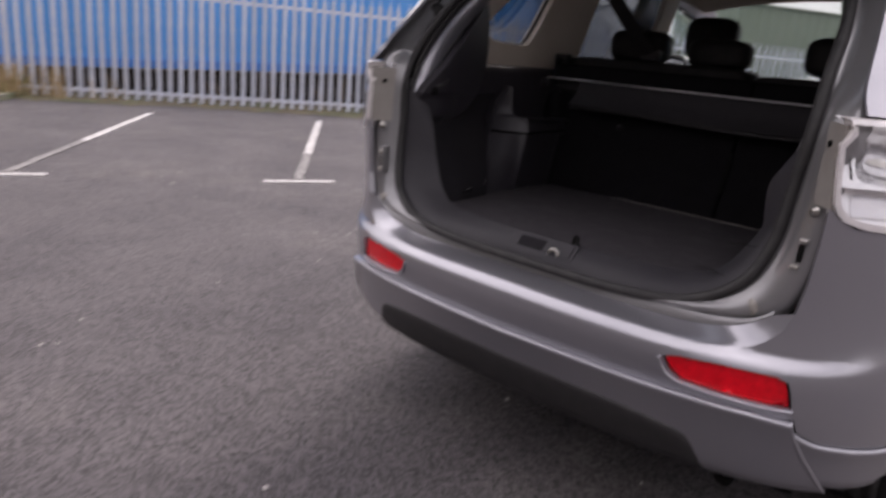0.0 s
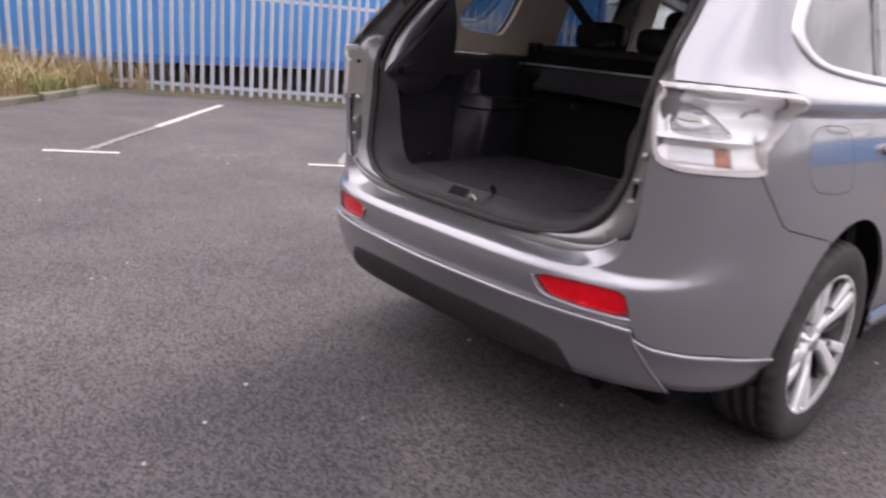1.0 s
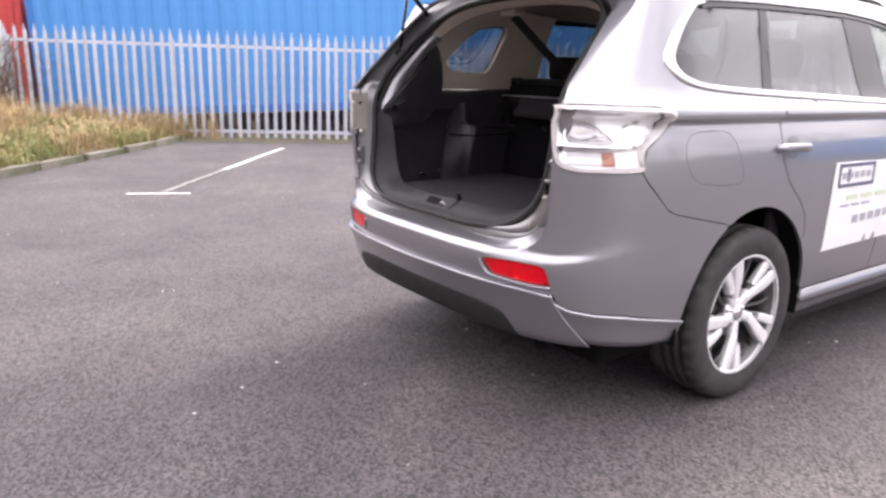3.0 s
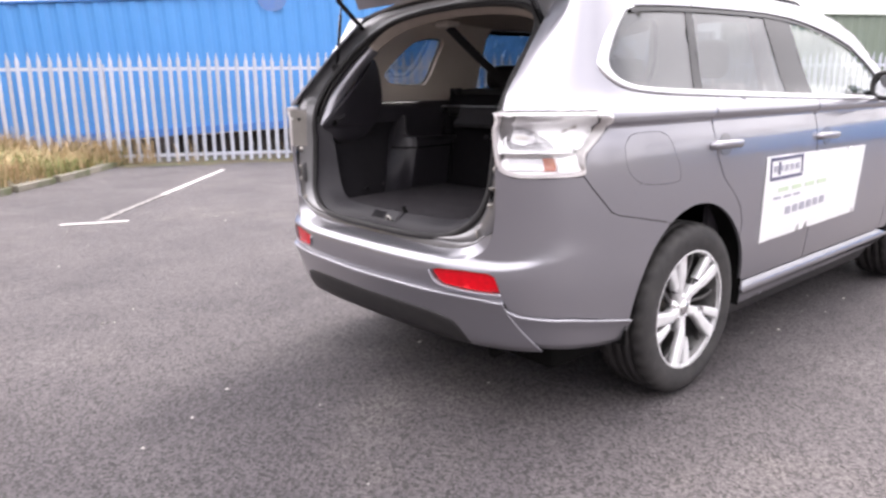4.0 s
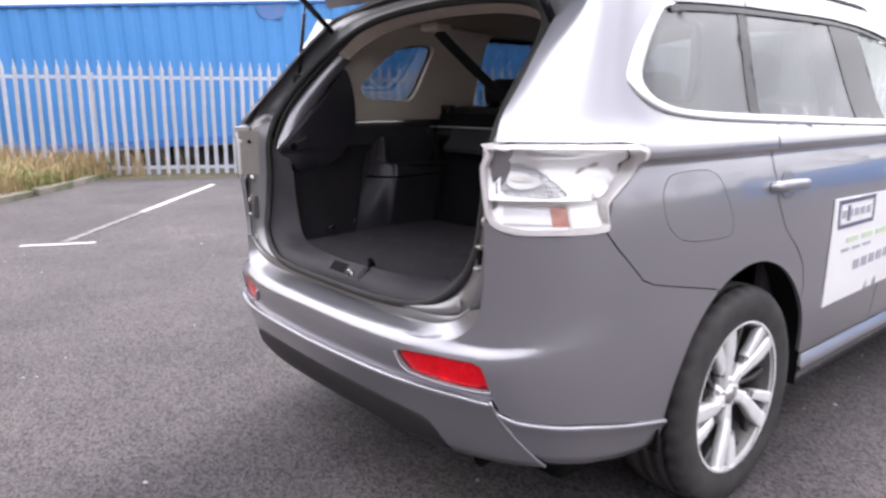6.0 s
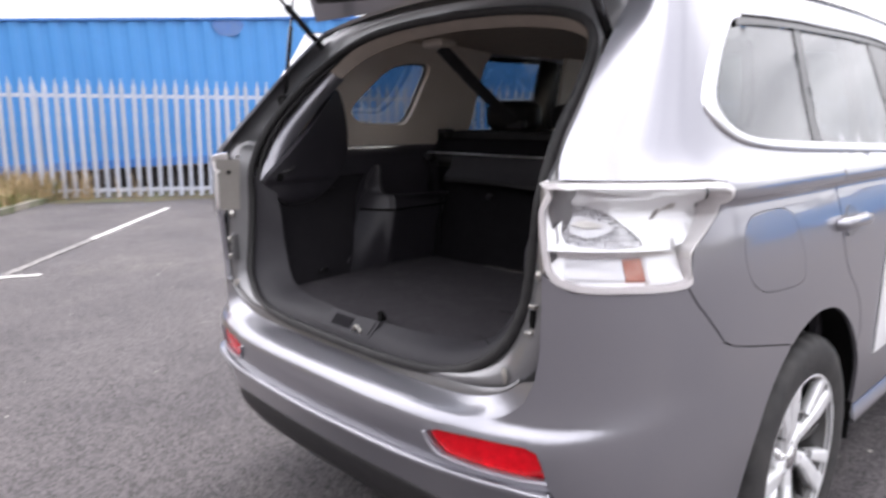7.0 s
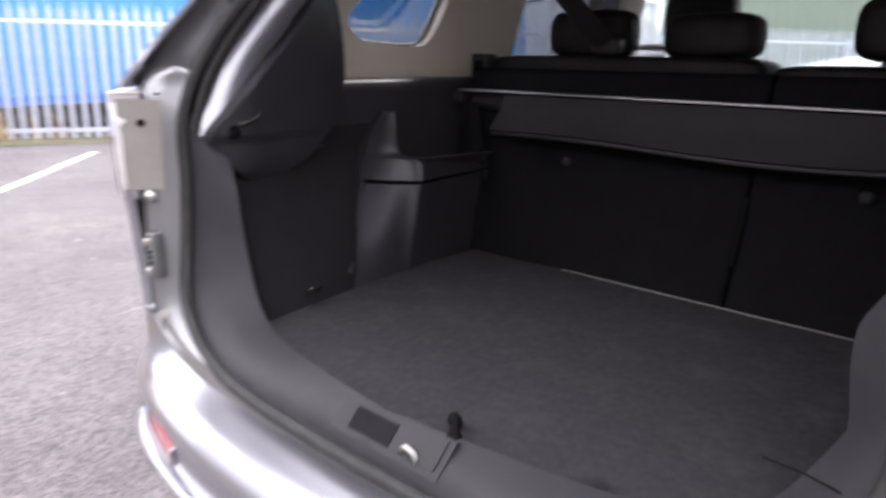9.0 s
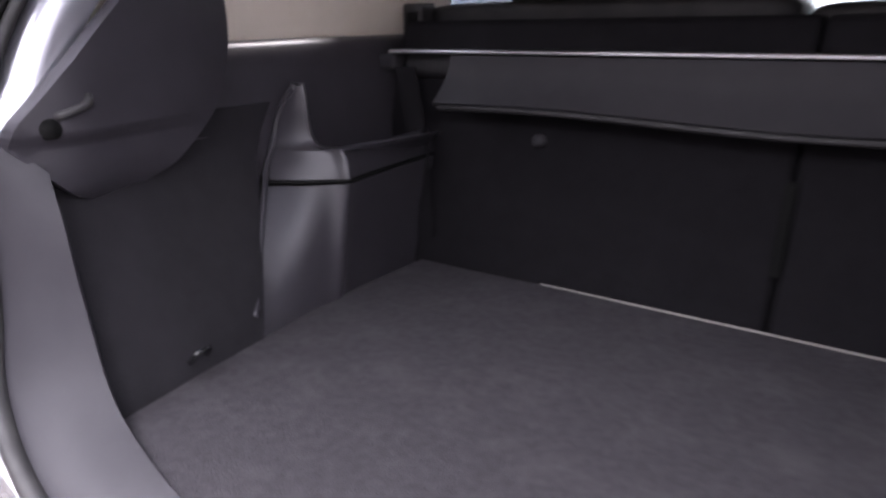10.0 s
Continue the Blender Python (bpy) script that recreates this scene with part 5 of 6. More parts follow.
    for z in (0.985, 1.02, 1.08, 1.125, 1.145):
        p = body(SX(0.680), z, 0.008)
        q = Vector((0.628, -0.842 + 0.06 * max(0, z - 1.05), z))
        rows.append([p, p.lerp(q, 0.5) + Vector((-0.002, -0.002, 0)), q])
    part("housing_end", fix(sheet(rows, 0.006)), LAMP_BEIGE, lamp, "beige plastic housing end")
    for z in (1.010, 1.105):
        p = body(SX(0.680), z, 0.008).lerp(Vector((0.628, -0.842 + 0.06 * max(0, z - 1.05), z)), 0.5)
        part("screw_hole", fix(tube([p + Vector((-0.006, -0.005, 0)), p + Vector((0.01, 0.01, 0))], 0.007, 10)), UNDER, lamp)


tail_lamp(1)
tail_lamp(-1)
# the left flank stands about 3 cm further in above the bumper
for ob in [o for o in car.children_recursive if o.type == "MESH"]:
    for v in ob.data.vertices:
        if v.co.x < -0.1:
            k = min(1.0, max(0.0, (v.co.z - 0.38) / 0.18))
            v.co.x += 0.034 * k * min(1.0, (-v.co.x - 0.1) / 0.32)

# -- tailgate opening: painted jamb, rubber seal, inner surround
SEAL = [(0.0, -0.900, 0.703), (0.25, -0.894, 0.705), (0.42, -0.872, 0.722), (0.525, -0.845, 0.785), (0.566, -0.815, 0.88), (0.577, -0.800, 1.0), (0.586, -0.792, 1.12), (0.580, -0.735, 1.235), (0.566, -0.640, 1.345),
        (0.530, -0.545, 1.440), (0.468, -0.487, 1.500), (0.37, -0.462, 1.535), (0.20, -0.452, 1.556), (0.0, -0.450, 1.563)]
JAMB = [(0.0, -0.899, 0.700), (0.27, -0.897, 0.702), (0.48, -0.887, 0.712), (0.598, -0.878, 0.745), (0.646, -0.876, 0.85), (0.662, -0.870, 0.97), (0.668, -0.866, 1.13), (0.668, -0.795, 1.235), (0.642, -0.688, 1.36),
        (0.612, -0.575, 1.475), (0.560, -0.480, 1.555), (0.42, -0.440, 1.592), (0.22, -0.430, 1.612), (0.0, -0.425, 1.622)]
BAND = [(0.0, -0.850, 0.757), (0.20, -0.826, 0.757), (0.325, -0.797, 0.758), (0.405, -0.777, 0.785), (0.462, -0.760, 0.87), (0.500, -0.750, 0.97), (0.545, -0.735, 1.06), (0.552, -0.680, 1.19), (0.540, -0.585, 1.305),
        (0.505, -0.500, 1.405), (0.445, -0.445, 1.468), (0.35, -0.420, 1.503), (0.19, -0.410, 1.525), (0.0, -0.408, 1.532)]
seal_r, jamb_r, band_r = spline(SEAL, 7), spline(JAMB, 7), spline(BAND, 7)
rows = []
for a, b in zip(jamb_r, seal_r):
    d = (b - a)
    lift = Vector((0, -0.006, 0.004))
    g = max(0.0, min(1.0, (a.z - 1.17) / 0.06)) * max(0.0, min(1.0, (1.56 - a.z) / 0.06))
    well = Vector((0, 0.022, -0.008)) * g
    rows.append([a + Vector((0.022, 0.035, 0)), a + Vector((0.006, 0.004, 0)), a.lerp(b, 0.22) + lift * 0.6 + well * 0.9, a.lerp(b, 0.5) + lift + well, a.lerp(b, 0.78) + lift * 0.2 + Vector((0, 0.012, 0)) + well * 0.9, b])
bm = sheet([list(r) for r in zip(*rows)], -0.006)
both("jamb", bm, SHADED_PAINT, car, "grey painted tailgate jamb")
loop = seal_r + [Vector((-p.x, p.y, p.z)) for p in seal_r[-2:0:-1]]
part("seal", tube([p + Vector((0, -0.008, 0)) for p in loop], 0.0125, 8, closed=True), RUBBER, car, "black rubber door seal")
part("seal_lip", tube([p + Vector((-0.013 * (1 if p.x > 0.02 else -1 if p.x < -0.02 else 0), 0.014, 0.006 if p.z < 0.8 else 0)) for p in loop], 0.008, 6, closed=True), RUBBER, car)
# scuff band: grey plastic below, dark trim on the pillars
n_low = 7 * 9
n_scuff = 7 * 5 + 5


def flange_and_recess():
    """Bare painted lip up the pillar, with the dark drain channel beside the seal."""
    rows, dark = [], []
    for n, (a, b) in enumerate(zip(seal_r, band_r)):
        if not n_scuff <= n <= n_low:
            continue
        k = min(1.0, max(0.0, (n - 7 * 6 + 2) / 5))
        q = a.lerp(b, 0.04 + 0.28 * k)
        rows.append([q + Vector((0.006 * k, 0.03 * k, 0)), q, q.lerp(b, 0.4) + Vector((0, -0.006, 0)), q.lerp(b, 0.8), b + Vector((0.008, 0.015, 0))])
        if n >= 7 * 6 - 2:
            dark.append([a + Vector((0, 0.006, 0)), a.lerp(q, 0.3) + Vector((0.008, 0.04 * k, -0.01)), q + Vector((0.006 * k, 0.032 * k, 0))])
    both("pillar_lip", sheet([list(r) for r in zip(*rows)], -0.005), PAINT, car, "bare grey painted pillar lip")
    both("drain_channel", sheet([list(r) for r in zip(*dark)], -0.005), GLOSSBLACK, car, "black drain channel")


for sgn in (1, -1):
    rows = []
    for a, b in zip(seal_r[: n_scuff + 1], band_r[: n_scuff + 1]):
        a, b = Vector((sgn * a.x, a.y, a.z)), Vector((sgn * b.x, b.y, b.z))
        if sgn > 0:
            b.x += 0.05 * min(1.0, b.x / 0.33) * max(0.0, min(1.0, (1.0 - b.z) / 0.1))
        rows.append([a + Vector((0, 0.004, 0)), a.lerp(b, 0.18) + Vector((0, 0, 0.012)), a.lerp(b, 0.55) + Vector((0, 0, 0.010)), b])
    part("scuff_trim", sheet([list(r) for r in zip(*rows)], -0.006 * sgn), TRIM_GREY, car, "scuffed grey plastic sill trim")
for sgn in (1, -1):
    for n in (6, 13, 20, 26):
        a, b = seal_r[n], band_r[n]
        pts = [a.lerp(b, f) + Vector((0, 0, h)) for f, h in ((0.25, 0.0125), (0.55, 0.0105), (0.95, 0.0015))]
        part("scuff_joint", tube([Vector((sgn * p.x, p.y, p.z)) for p in pts], 0.0011, 5), UNDER, car)
rows = []
for a, b in zip(seal_r[n_low:], band_r[n_low:]):
    rows.append([a + Vector((0, 0.004, 0)), a.lerp(b, 0.3) + Vector((0, -0.004, 0)), a.lerp(b, 0.7), b])
bm = sheet([list(r) for r in zip(*rows)], -0.006)
both("pillar_surround", bm, HEADLINER, car, "beige upper surround")
flange_and_recess()

# striker in its recess, cord loop, bump stops, bolts, brackets
def sill_patch(x0, x1, f0, f1, lift):
    return sheet([[(x, -0.900 + (0.050 + 0.55 * x * x) * f, 0.703 + 0.054 * f + 0.012 + lift) for x in (x0, (x0 + x1) / 2, x1)] for f in (f0, (f0 + f1) / 2, f1)], 0.010)


part("striker_frame", sill_patch(-0.070, 0.128, 0.10, 0.80, 0.008), TRIM_GREY, car)
# Flat patch; the recess's shade is put into its dark colour.
part("striker_recess", sill_patch(-0.040, 0.038, 0.22, 0.66, 0.0095), SIDE_FELT, car, "flat dark patch for the shaded striker recess")
part("striker_plate", sill_patch(0.044, 0.118, 0.20, 0.72, 0.011), TRIM_GREY, car)
part("striker", tube(spline([(0.060, -0.882, 0.722), (0.062, -0.886, 0.742), (0.074, -0.888, 0.750), (0.086, -0.886, 0.742), (0.088, -0.882, 0.722)], 5), 0.0045, 8), STEEL, car, "zinc striker loop")
part("floor_strap", tube(spline([(0.090, -0.812, 0.756), (0.094, -0.822, 0.776), (0.106, -0.834, 0.774), (0.112, -0.842, 0.757)], 5), [0.008 + 0.002 * math.sin(k) for k in range(16)], 6), UNDER, car, "black fabric pull strap")


def stud(c, r, mat, depth=0.012, name="bolt"):
    for sgn in (1, -1):
        bm = lathe([(0.0001, depth), (r * 0.55, depth), (r * 0.6, depth * 0.5), (r * 0.95, depth * 0.42), (r, 0.0)], 16)
        m = Matrix.Translation((sgn * c[0], c[1], c[2])) @ Matrix.Rotation(radians(-90 - 28 * sgn), 4, "Z")
        for v in bm.verts:
            v.co = m @ v.co
        part(name, bm, mat, car)


stud((0.600, -0.860, 0.797), 0.012, STEEL, 0.009)
stud((0.567, -0.880, 0.750), 0.018, LAMP_BEIGE, 0.003, "bump_stop")
stud((0.640, -0.868, 0.972), 0.012, STEEL, 0.005, "plug")
for sgn in (1, -1):
    bm = bmesh.new()
    bx = 0.632 if sgn > 0 else 0.585
    if sgn > 0:
        # bare slot with two bright clips
        box(bm, (bx - 0.004, -0.878, 0.866), (bx + 0.006, -0.866, 0.902), 0.002)
        part("slot", bm, UNDER, car)
        for z, dx in ((0.912, 0.004), (0.856, -0.004)):
            part("clip", boxed((bx + dx - 0.008, -0.884, z - 0.004), (bx + dx + 0.009, -0.870, z + 0.004), 0.003), STEEL, car, "small bright clip")
    else:
        box(bm, (sgn * bx - 0.020, -0.890, 0.828), (sgn * bx + 0.018, -0.866, 0.912), 0.003)
        part("bracket", bm, SHADED_PAINT, car, "grey bracket with a ribbed black pad and two bolts")
        for z in (0.858, 0.868, 0.878):
            part("bracket_rib", boxed((sgn * bx - 0.012, -0.895, z - 0.003), (sgn * bx + 0.012, -0.888, z + 0.003), 0.001), BLACK, car)
        for z in (0.842, 0.896):
            part("bolt", tube([(sgn * bx, -0.886, z), (sgn * bx, -0.899, z)], 0.008, 10), STEEL, car)

for ob in [o for o in car.children if o.name.split(".")[0] in ("jamb", "bracket", "bracket_rib", "bolt", "bump_stop", "plug")]:
    for v in ob.data.vertices:
        if v.co.x < -0.57 and v.co.z < 1.2:
            v.co.x += 0.034 * min(1.0, (-v.co.x - 0.57) / 0.06) * min(1.0, max(0.0, (v.co.z - 0.70) / 0.1))

# -- load space
FLOOR_Z = 0.755
floor_o = [(0.0, -0.853), (0.1, -0.846), (0.2, -0.829), (0.33, -0.800), (0.405, -0.775), (0.44, -0.55), (0.462, -0.34), (0.462, -0.108)]
floor_o = [(x + 0.05 * min(1, x / 0.33), y) for x, y in floor_o] + [(-x, y) for x, y in floor_o[::-1][:-1]]
part("boot_floor", panel(floor_o, lambda u, v, t: Vector((u, v, FLOOR_Z - t + 0.002 * noise.noise((u * 6, v * 6, 1)))), step=0.05, thick=0.022), CARPET, car, "charcoal carpeted boot floor")
part("floor_edge", boxed((-0.20, -0.105, FLOOR_Z - 0.004), (0.50, -0.102, FLOOR_Z + 0.0008), 0.0005), LAMP_BEIGE, car, "thin pale edge strip")
part("boot_tub", boxed((-0.62, -0.80, 0.66), (0.62, 0.25, 0.725), 0.01), UNDER, car)


def wall_base(y):
    return 0.404 + 0.135 * (y + 0.775)


# rear lower side trim, leaning out, from seal to the seam before the wheel box
rows = []
for i in range(9):
    t = i / 8
    z = FLOOR_Z - 0.02 + (1.075 - FLOOR_Z + 0.02) * t
    row = []
    for k in range(9):
        u = k / 8
        y = -0.800 + u * 0.262 + 0.200 * t * u + 0.085 * t * (1 - u)
        lean = 0.165 * t ** 1.15 * (1 + 0.30 * u) + 0.045 * (1 - u) ** 4
        row.append((-min(0.602, wall_base(min(y, -0.535)) + lean), y, z))
    rows.append(row)
both_in("side_trim", mirrored(sheet(rows, -0.006)), SIDE_FELT, car, "dark felt boot side trim")
# wheel box: outward shelf, rounded corner, scooped upper pocket
FACE = [(0.735, (-0.450, -0.533), (-0.458, -0.345)), (0.80, (-0.476, -0.494), (-0.455, -0.335)), (0.87, (-0.505, -0.459), (-0.450, -0.327)), (0.947, (-0.555, -0.398), (-0.445, -0.318))]
CAP = [(0.956, (-0.560, -0.390), (-0.446, -0.316)), (0.975, (-0.566, -0.378), (-0.449, -0.314)), (0.992, (-0.572, -0.366), (-0.456, -0.311)), (1.000, (-0.575, -0.360), (-0.462, -0.314))]


def box_skin(levels, run):
    """Face from the upright joint to the rounded corner, then the flank forward along the boot."""
    rows = []
    for z, a, b in levels:
        a_, b_ = Vector((*a, 0)), Vector((*b, 0))
        pts = [a_, a_.lerp(b_, 0.45) + Vector((0.004, -0.004, 0)), b_.lerp(a_, 0.20), b_.lerp(a_, 0.04) + Vector((0.004, 0.002, 0)), b_ + Vector((-0.004, 0.024, 0))] + [Vector((b[0] + dx, y, 0)) for dx, y in run]
        rows.append([(v.x, v.y, z) for v in spline(pts, 6)])
    return rows


run = ((-0.016, -0.21), (-0.026, -0.11), (-0.036, -0.02), (-0.06, 0.12))
both_in("wheel_box", mirrored(sheet(box_skin(FACE, run), 0.006)), TRIM, car, "dark grey plastic wheel box")
both_in("wheel_box_cap", mirrored(sheet(box_skin(CAP, run), 0.006)), TRIM, car)
horn = [(1.000, (-0.575, -0.360), (-0.480, -0.322)), (1.006, (-0.577, -0.357), (-0.512, -0.326)), (1.02, (-0.579, -0.350), (-0.523, -0.326)), (1.04, (-0.580, -0.343), (-0.528, -0.327)), (1.06, (-0.574, -0.337), (-0.530, -0.326)), (1.085, (-0.558, -0.331), (-0.532, -0.324)), (1.103, (-0.540, -0.327), (-0.536, -0.324))]
both_in("wheel_box_horn", mirrored(sheet([[(a[0], a[1], z), ((a[0] + b[0]) / 2 + 0.003, (a[1] + b[1]) / 2 - 0.004, z), (b[0], b[1], z)] for z, a, b in horn], 0.006)), TRIM, car)
lip = spline([(-0.538, -0.322, 1.103), (-0.532, -0.324, 1.080), (-0.528, -0.326, 1.045), (-0.522, -0.325, 1.018), (-0.506, -0.326, 1.004), (-0.475, -0.320, 1.000), (-0.456, -0.296, 1.000), (-0.450, -0.21, 0.999), (-0.450, -0.11, 0.996), (-0.475, -0.02, 0.988), (-0.515, 0.12, 0.975)], 5)
rows = [lip, [p + Vector((-0.008, 0.008, 0.001)) for p in lip], [p + Vector((-0.018, 0.020, -0.008 if p.z < 1.005 else 0)) for p in lip], [p + Vector((-0.030, 0.030, -0.030 if p.z < 1.005 else 0)) for p in lip],
        [Vector((-0.612, p.y + 0.045, p.z - (0.025 if p.z < 1.005 else 0))) for p in lip]]
both_in("wheel_box_pocket", mirrored(sheet(rows, -0.004)), TRIM, car, "open pocket in the wheel box")
both_in("wheel_box_backing", boxed((0.59, -0.38, 0.76), (0.64, 0.15, 0.94)), UNDER, car)
seam_row = box_skin([(0.9515, (-0.5575, -0.394), (-0.4455, -0.317))], run)[0]
both_in("seam", mirrored(tube([Vector(p) + Vector((-0.003, 0.003, 0)) for p in seam_row], 0.0045, 5)), UNDER, car)
joint = spline([(-0.455, -0.527, 0.785), (-0.480, -0.492, 0.82), (-0.508, -0.460, 0.87), (-0.540, -0.418, 0.93), (-0.566, -0.384, 0.975), (-0.580, -0.350, 1.02), (-0.580, -0.341, 1.05), (-0.566, -0.334, 1.078), (-0.545, -0.329, 1.102)], 6)
both_in("trim_bead", mirrored(tube(joint, 0.005, 6)), TRIM, car)
rows = []
for z in (0.93, 0.98, 1.03, 1.08, 1.13, 1.16, 1.168):
    rows.append([(-(0.575 + 0.30 * (z - 0.93) * (1 - 0.4 * (z - 0.93) / 0.24) + (0.03 if z > 1.165 else 0) + 0.01 * k / 8), -0.60 + 0.86 * k / 8, z) for k in range(9)])
both("upper_side_trim", mirrored(sheet(rows, -0.006)), TRIM, car, "dark plastic upper boot trim")
# bulging pillar trim with a ledge
pillar_o = curved([(-0.760, 1.045), (-0.780, 1.080), (-0.738, 1.126), (-0.672, 1.190), (-0.600, 1.255), (-0.524, 1.340), (-0.488, 1.372), (-0.455, 1.33), (-0.430, 1.25), (-0.425, 1.17), (-0.455, 1.10), (-0.505, 1.05), (-0.57, 1.008), (-0.64, 0.986), (-0.70, 0.992)], 5)


def pillar_surf(u, v, t):
    x = 0.522 + 0.22 * max(0.0, u + 0.70) - 0.06 * max(0, v - 1.16) + 0.10 * max(0.0, -0.70 - u)
    x -= 0.012 * max(0.0, 1 - ((u + 0.60) / 0.20) ** 2)
    x += 0.016 * max(0.0, min(1.0, (1.078 - v) / 0.012)) * max(0.0, min(1.0, (-0.47 - u) / 0.12))
    x += 2.4 * max(0.0, 1.015 - v) ** 1.3
    return Vector((-(x + t), u, v))


def lathe_at(c, r, sgn):
    return tube([(c[0], c[1], c[2]), (c[0] + sgn * 0.03, c[1], c[2] - 0.004)], r, 14)


bm = panel(pillar_o, pillar_surf, step=0.022, thick=0.03, flip=True, lines=(1.06, 1.07, 1.08))
both_in("pillar_trim", mirrored(bm), TRIM, car, "dark rounded boot pillar trim")
for sgn in (-1,):
    part("tether_hole", lathe_at((sgn * 0.5160, -0.738, 1.087), 0.0125, sgn), UNDER, car, "round dark hole")
    part("tether_clip", tube(spline([(sgn * 0.520, -0.728, 1.100), (sgn * 0.511, -0.722, 1.103), (sgn * 0.509, -0.700, 1.110), (sgn * 0.512, -0.690, 1.117), (sgn * 0.520, -0.688, 1.122)], 5), 0.0055, 8), BLACK, car)
    part("lashing_eye", tube(spline([(sgn * 0.428, -0.66, 0.775), (sgn * 0.415, -0.655, 0.79), (sgn * 0.418, -0.635, 0.79), (sgn * 0.432, -0.63, 0.775)], 4), 0.004, 6), GLOSSBLACK, car)

# beige quarter trims with their window openings
hole = curved([(-0.352, 1.300), (-0.315, 1.266), (-0.250, 1.254), (-0.109, 1.251), (-0.068, 1.268), (-0.036, 1.320), (-0.008, 1.395), (0.012, 1.458), (-0.001, 1.484), (-0.05, 1.487), (-0.12, 1.479), (-0.175, 1.462), (-0.225, 1.430), (-0.284, 1.378), (-0.330, 1.336)], 5)
quart = [(-0.60, 1.166), (0.27, 1.155), (0.285, 1.25), (0.30, 1.40), (0.32, 1.545), (0.10, 1.560), (-0.2, 1.552), (-0.43, 1.525), (-0.50, 1.46), (-0.56, 1.39), (-0.60, 1.30)]


def quarter_surf(u, v, t):
    x = 0.672 - 0.22 * (v - 1.166) - 0.5 * max(0, v - 1.50) - 0.10 * max(0, -0.36 - u)
    d = ((u + 0.14) / 0.30) ** 2 + ((v - 1.38) / 0.20) ** 2
    return Vector((-(x + t + 0.018 * math.exp(-d * 1.5)), u, v))


bm = panel(quart, quarter_surf, [hole[::-1]], step=0.035, thick=0.045, flip=True)
both("quarter_trim", mirrored(bm), BEIGE, car, "beige plastic window trim")
both("quarter_rubber", mirrored(tube([quarter_surf(u, v, 0.03) for u, v in hole], 0.008, 6, closed=True)), RUBBER, car)
# centre pillar trims and door cards
both("centre_pillar_trim", sheet([[(0.70 - 0.25 * (z - 1.15), y + 0.10 * (1.55 - z), z) for y in (0.86, 0.93, 1.0)] for z in (1.10, 1.25, 1.40, 1.56)], 0.02), BEIGE, car)
both("door_card", sheet([[(0.80 - 0.03 * math.sin(k * 1.2), 0.20 + 1.85 * k / 12, z) for k in range(13)] for z in (0.42, 0.60, 0.85, 1.05, 1.185)], -0.02), TRIM, car)
rows = [[Vector((x * 0.94, y, z - 0.050)) for x, y, z in r] for r in roof_rows(0.0, -0.425, 1.47)]
part("headliner", sheet(rows, 0.012), HEADLINER, car, "beige cloth headliner")

# cargo cover, rolled up in its cassette
bm = tube([(-0.56, 0.015, 1.118), (0.56, 0.015, 1.118)], 0.030, 12)
part("cover_cassette", bm, BLACK, car)
for sgn in (1, -1):
    part("cover_end_cap", boxed((sgn * 0.60 - 0.055, -0.03, 1.108), (sgn * 0.60 + 0.02, 0.03, 1.140), 0.010), VINYL, car)
part("cover_rail", boxed((-0.60, -0.020, 1.1405), (0.60, 0.004, 1.1465), 0.002), SATIN, car, "bright aluminium strip")
flap_rows = []
for k in range(8):
    t = k / 7
    flap_rows.append([(x, -0.022 - 0.045 * t + 0.012 * math.sin(math.pi * t), 1.137 - (0.088 + 0.006 * (1 - (x / 0.48) ** 2)) * t - 0.006 * math.sin(x * 7) * t) for x in [-0.452 + 0.975 * j / 30 + (0.012 * (1 - t) if j == 0 else 0) for j in range(31)]])
part("cover_flap", sheet(flap_rows, 0.010), VINYL, car, "grey vinyl cargo cover flap")
part("cover_edge", tube([(x, -0.068, 1.047 - 0.006 * (1 - (x / 0.48) ** 2) - 0.006 * math.sin(x * 7)) for x in [-0.445 + 0.96 * j / 20 for j in range(21)]], 0.006, 6), BLACK, car)

# black strap from the cover's end down to the floor beside the seat
rows = []
for k in range(11):
    t = k / 10
    c = Vector((-0.545 + 0.075 * t, -0.040 - 0.050 * t, 1.115 - 0.32 * t)) + Vector((0.010 * math.sin(math.pi * t), 0, 0))
    rows.append([c + Vector((-0.024, 0.006, 0)), c + Vector((0, -0.003, 0)), c + Vector((0.024, 0.004, 0))])
part("side_strap", sheet(rows, 0.004), FELT, car, "black strap beside the seat")

# -- seats
def seat_back(x0, x1):
    """Flat felt-covered back of the folding seat, leaning forward."""
    bm = boxed((x0, -0.10, 0.725), (x1, 0.02, 1.20), 0.012)
    for v in bm.verts:
        v.co.y += 0.30 * (v.co.z - 0.755)
    return part("rear_seat_back", bm, FELT, car, "dark felt seat back")


seat_back(-0.60, 0.1665)
seat_back(0.1695, 0.64)
for x0, x1, z in ((-0.60, 0.128, 1.182), (0.134, 0.62, 1.168)):
    bm = bmesh.new()
    blob(bm, ((x0 + x1) / 2, 0.165, z), ((x1 - x0) / 2, 0.080, 0.052), 7.0, 16, 32)
    part("seat_top", bm, LEATHER, car, "black leather seat top")
part("seat_catch", boxed((-0.625, 0.06, 1.165), (-0.575, 0.11, 1.235), 0.006), BLACK, car, "black seat catch box")
part("catch_recess", boxed((-0.612, 0.056, 1.182), (-0.585, 0.062, 1.218), 0.002), UNDER, car)
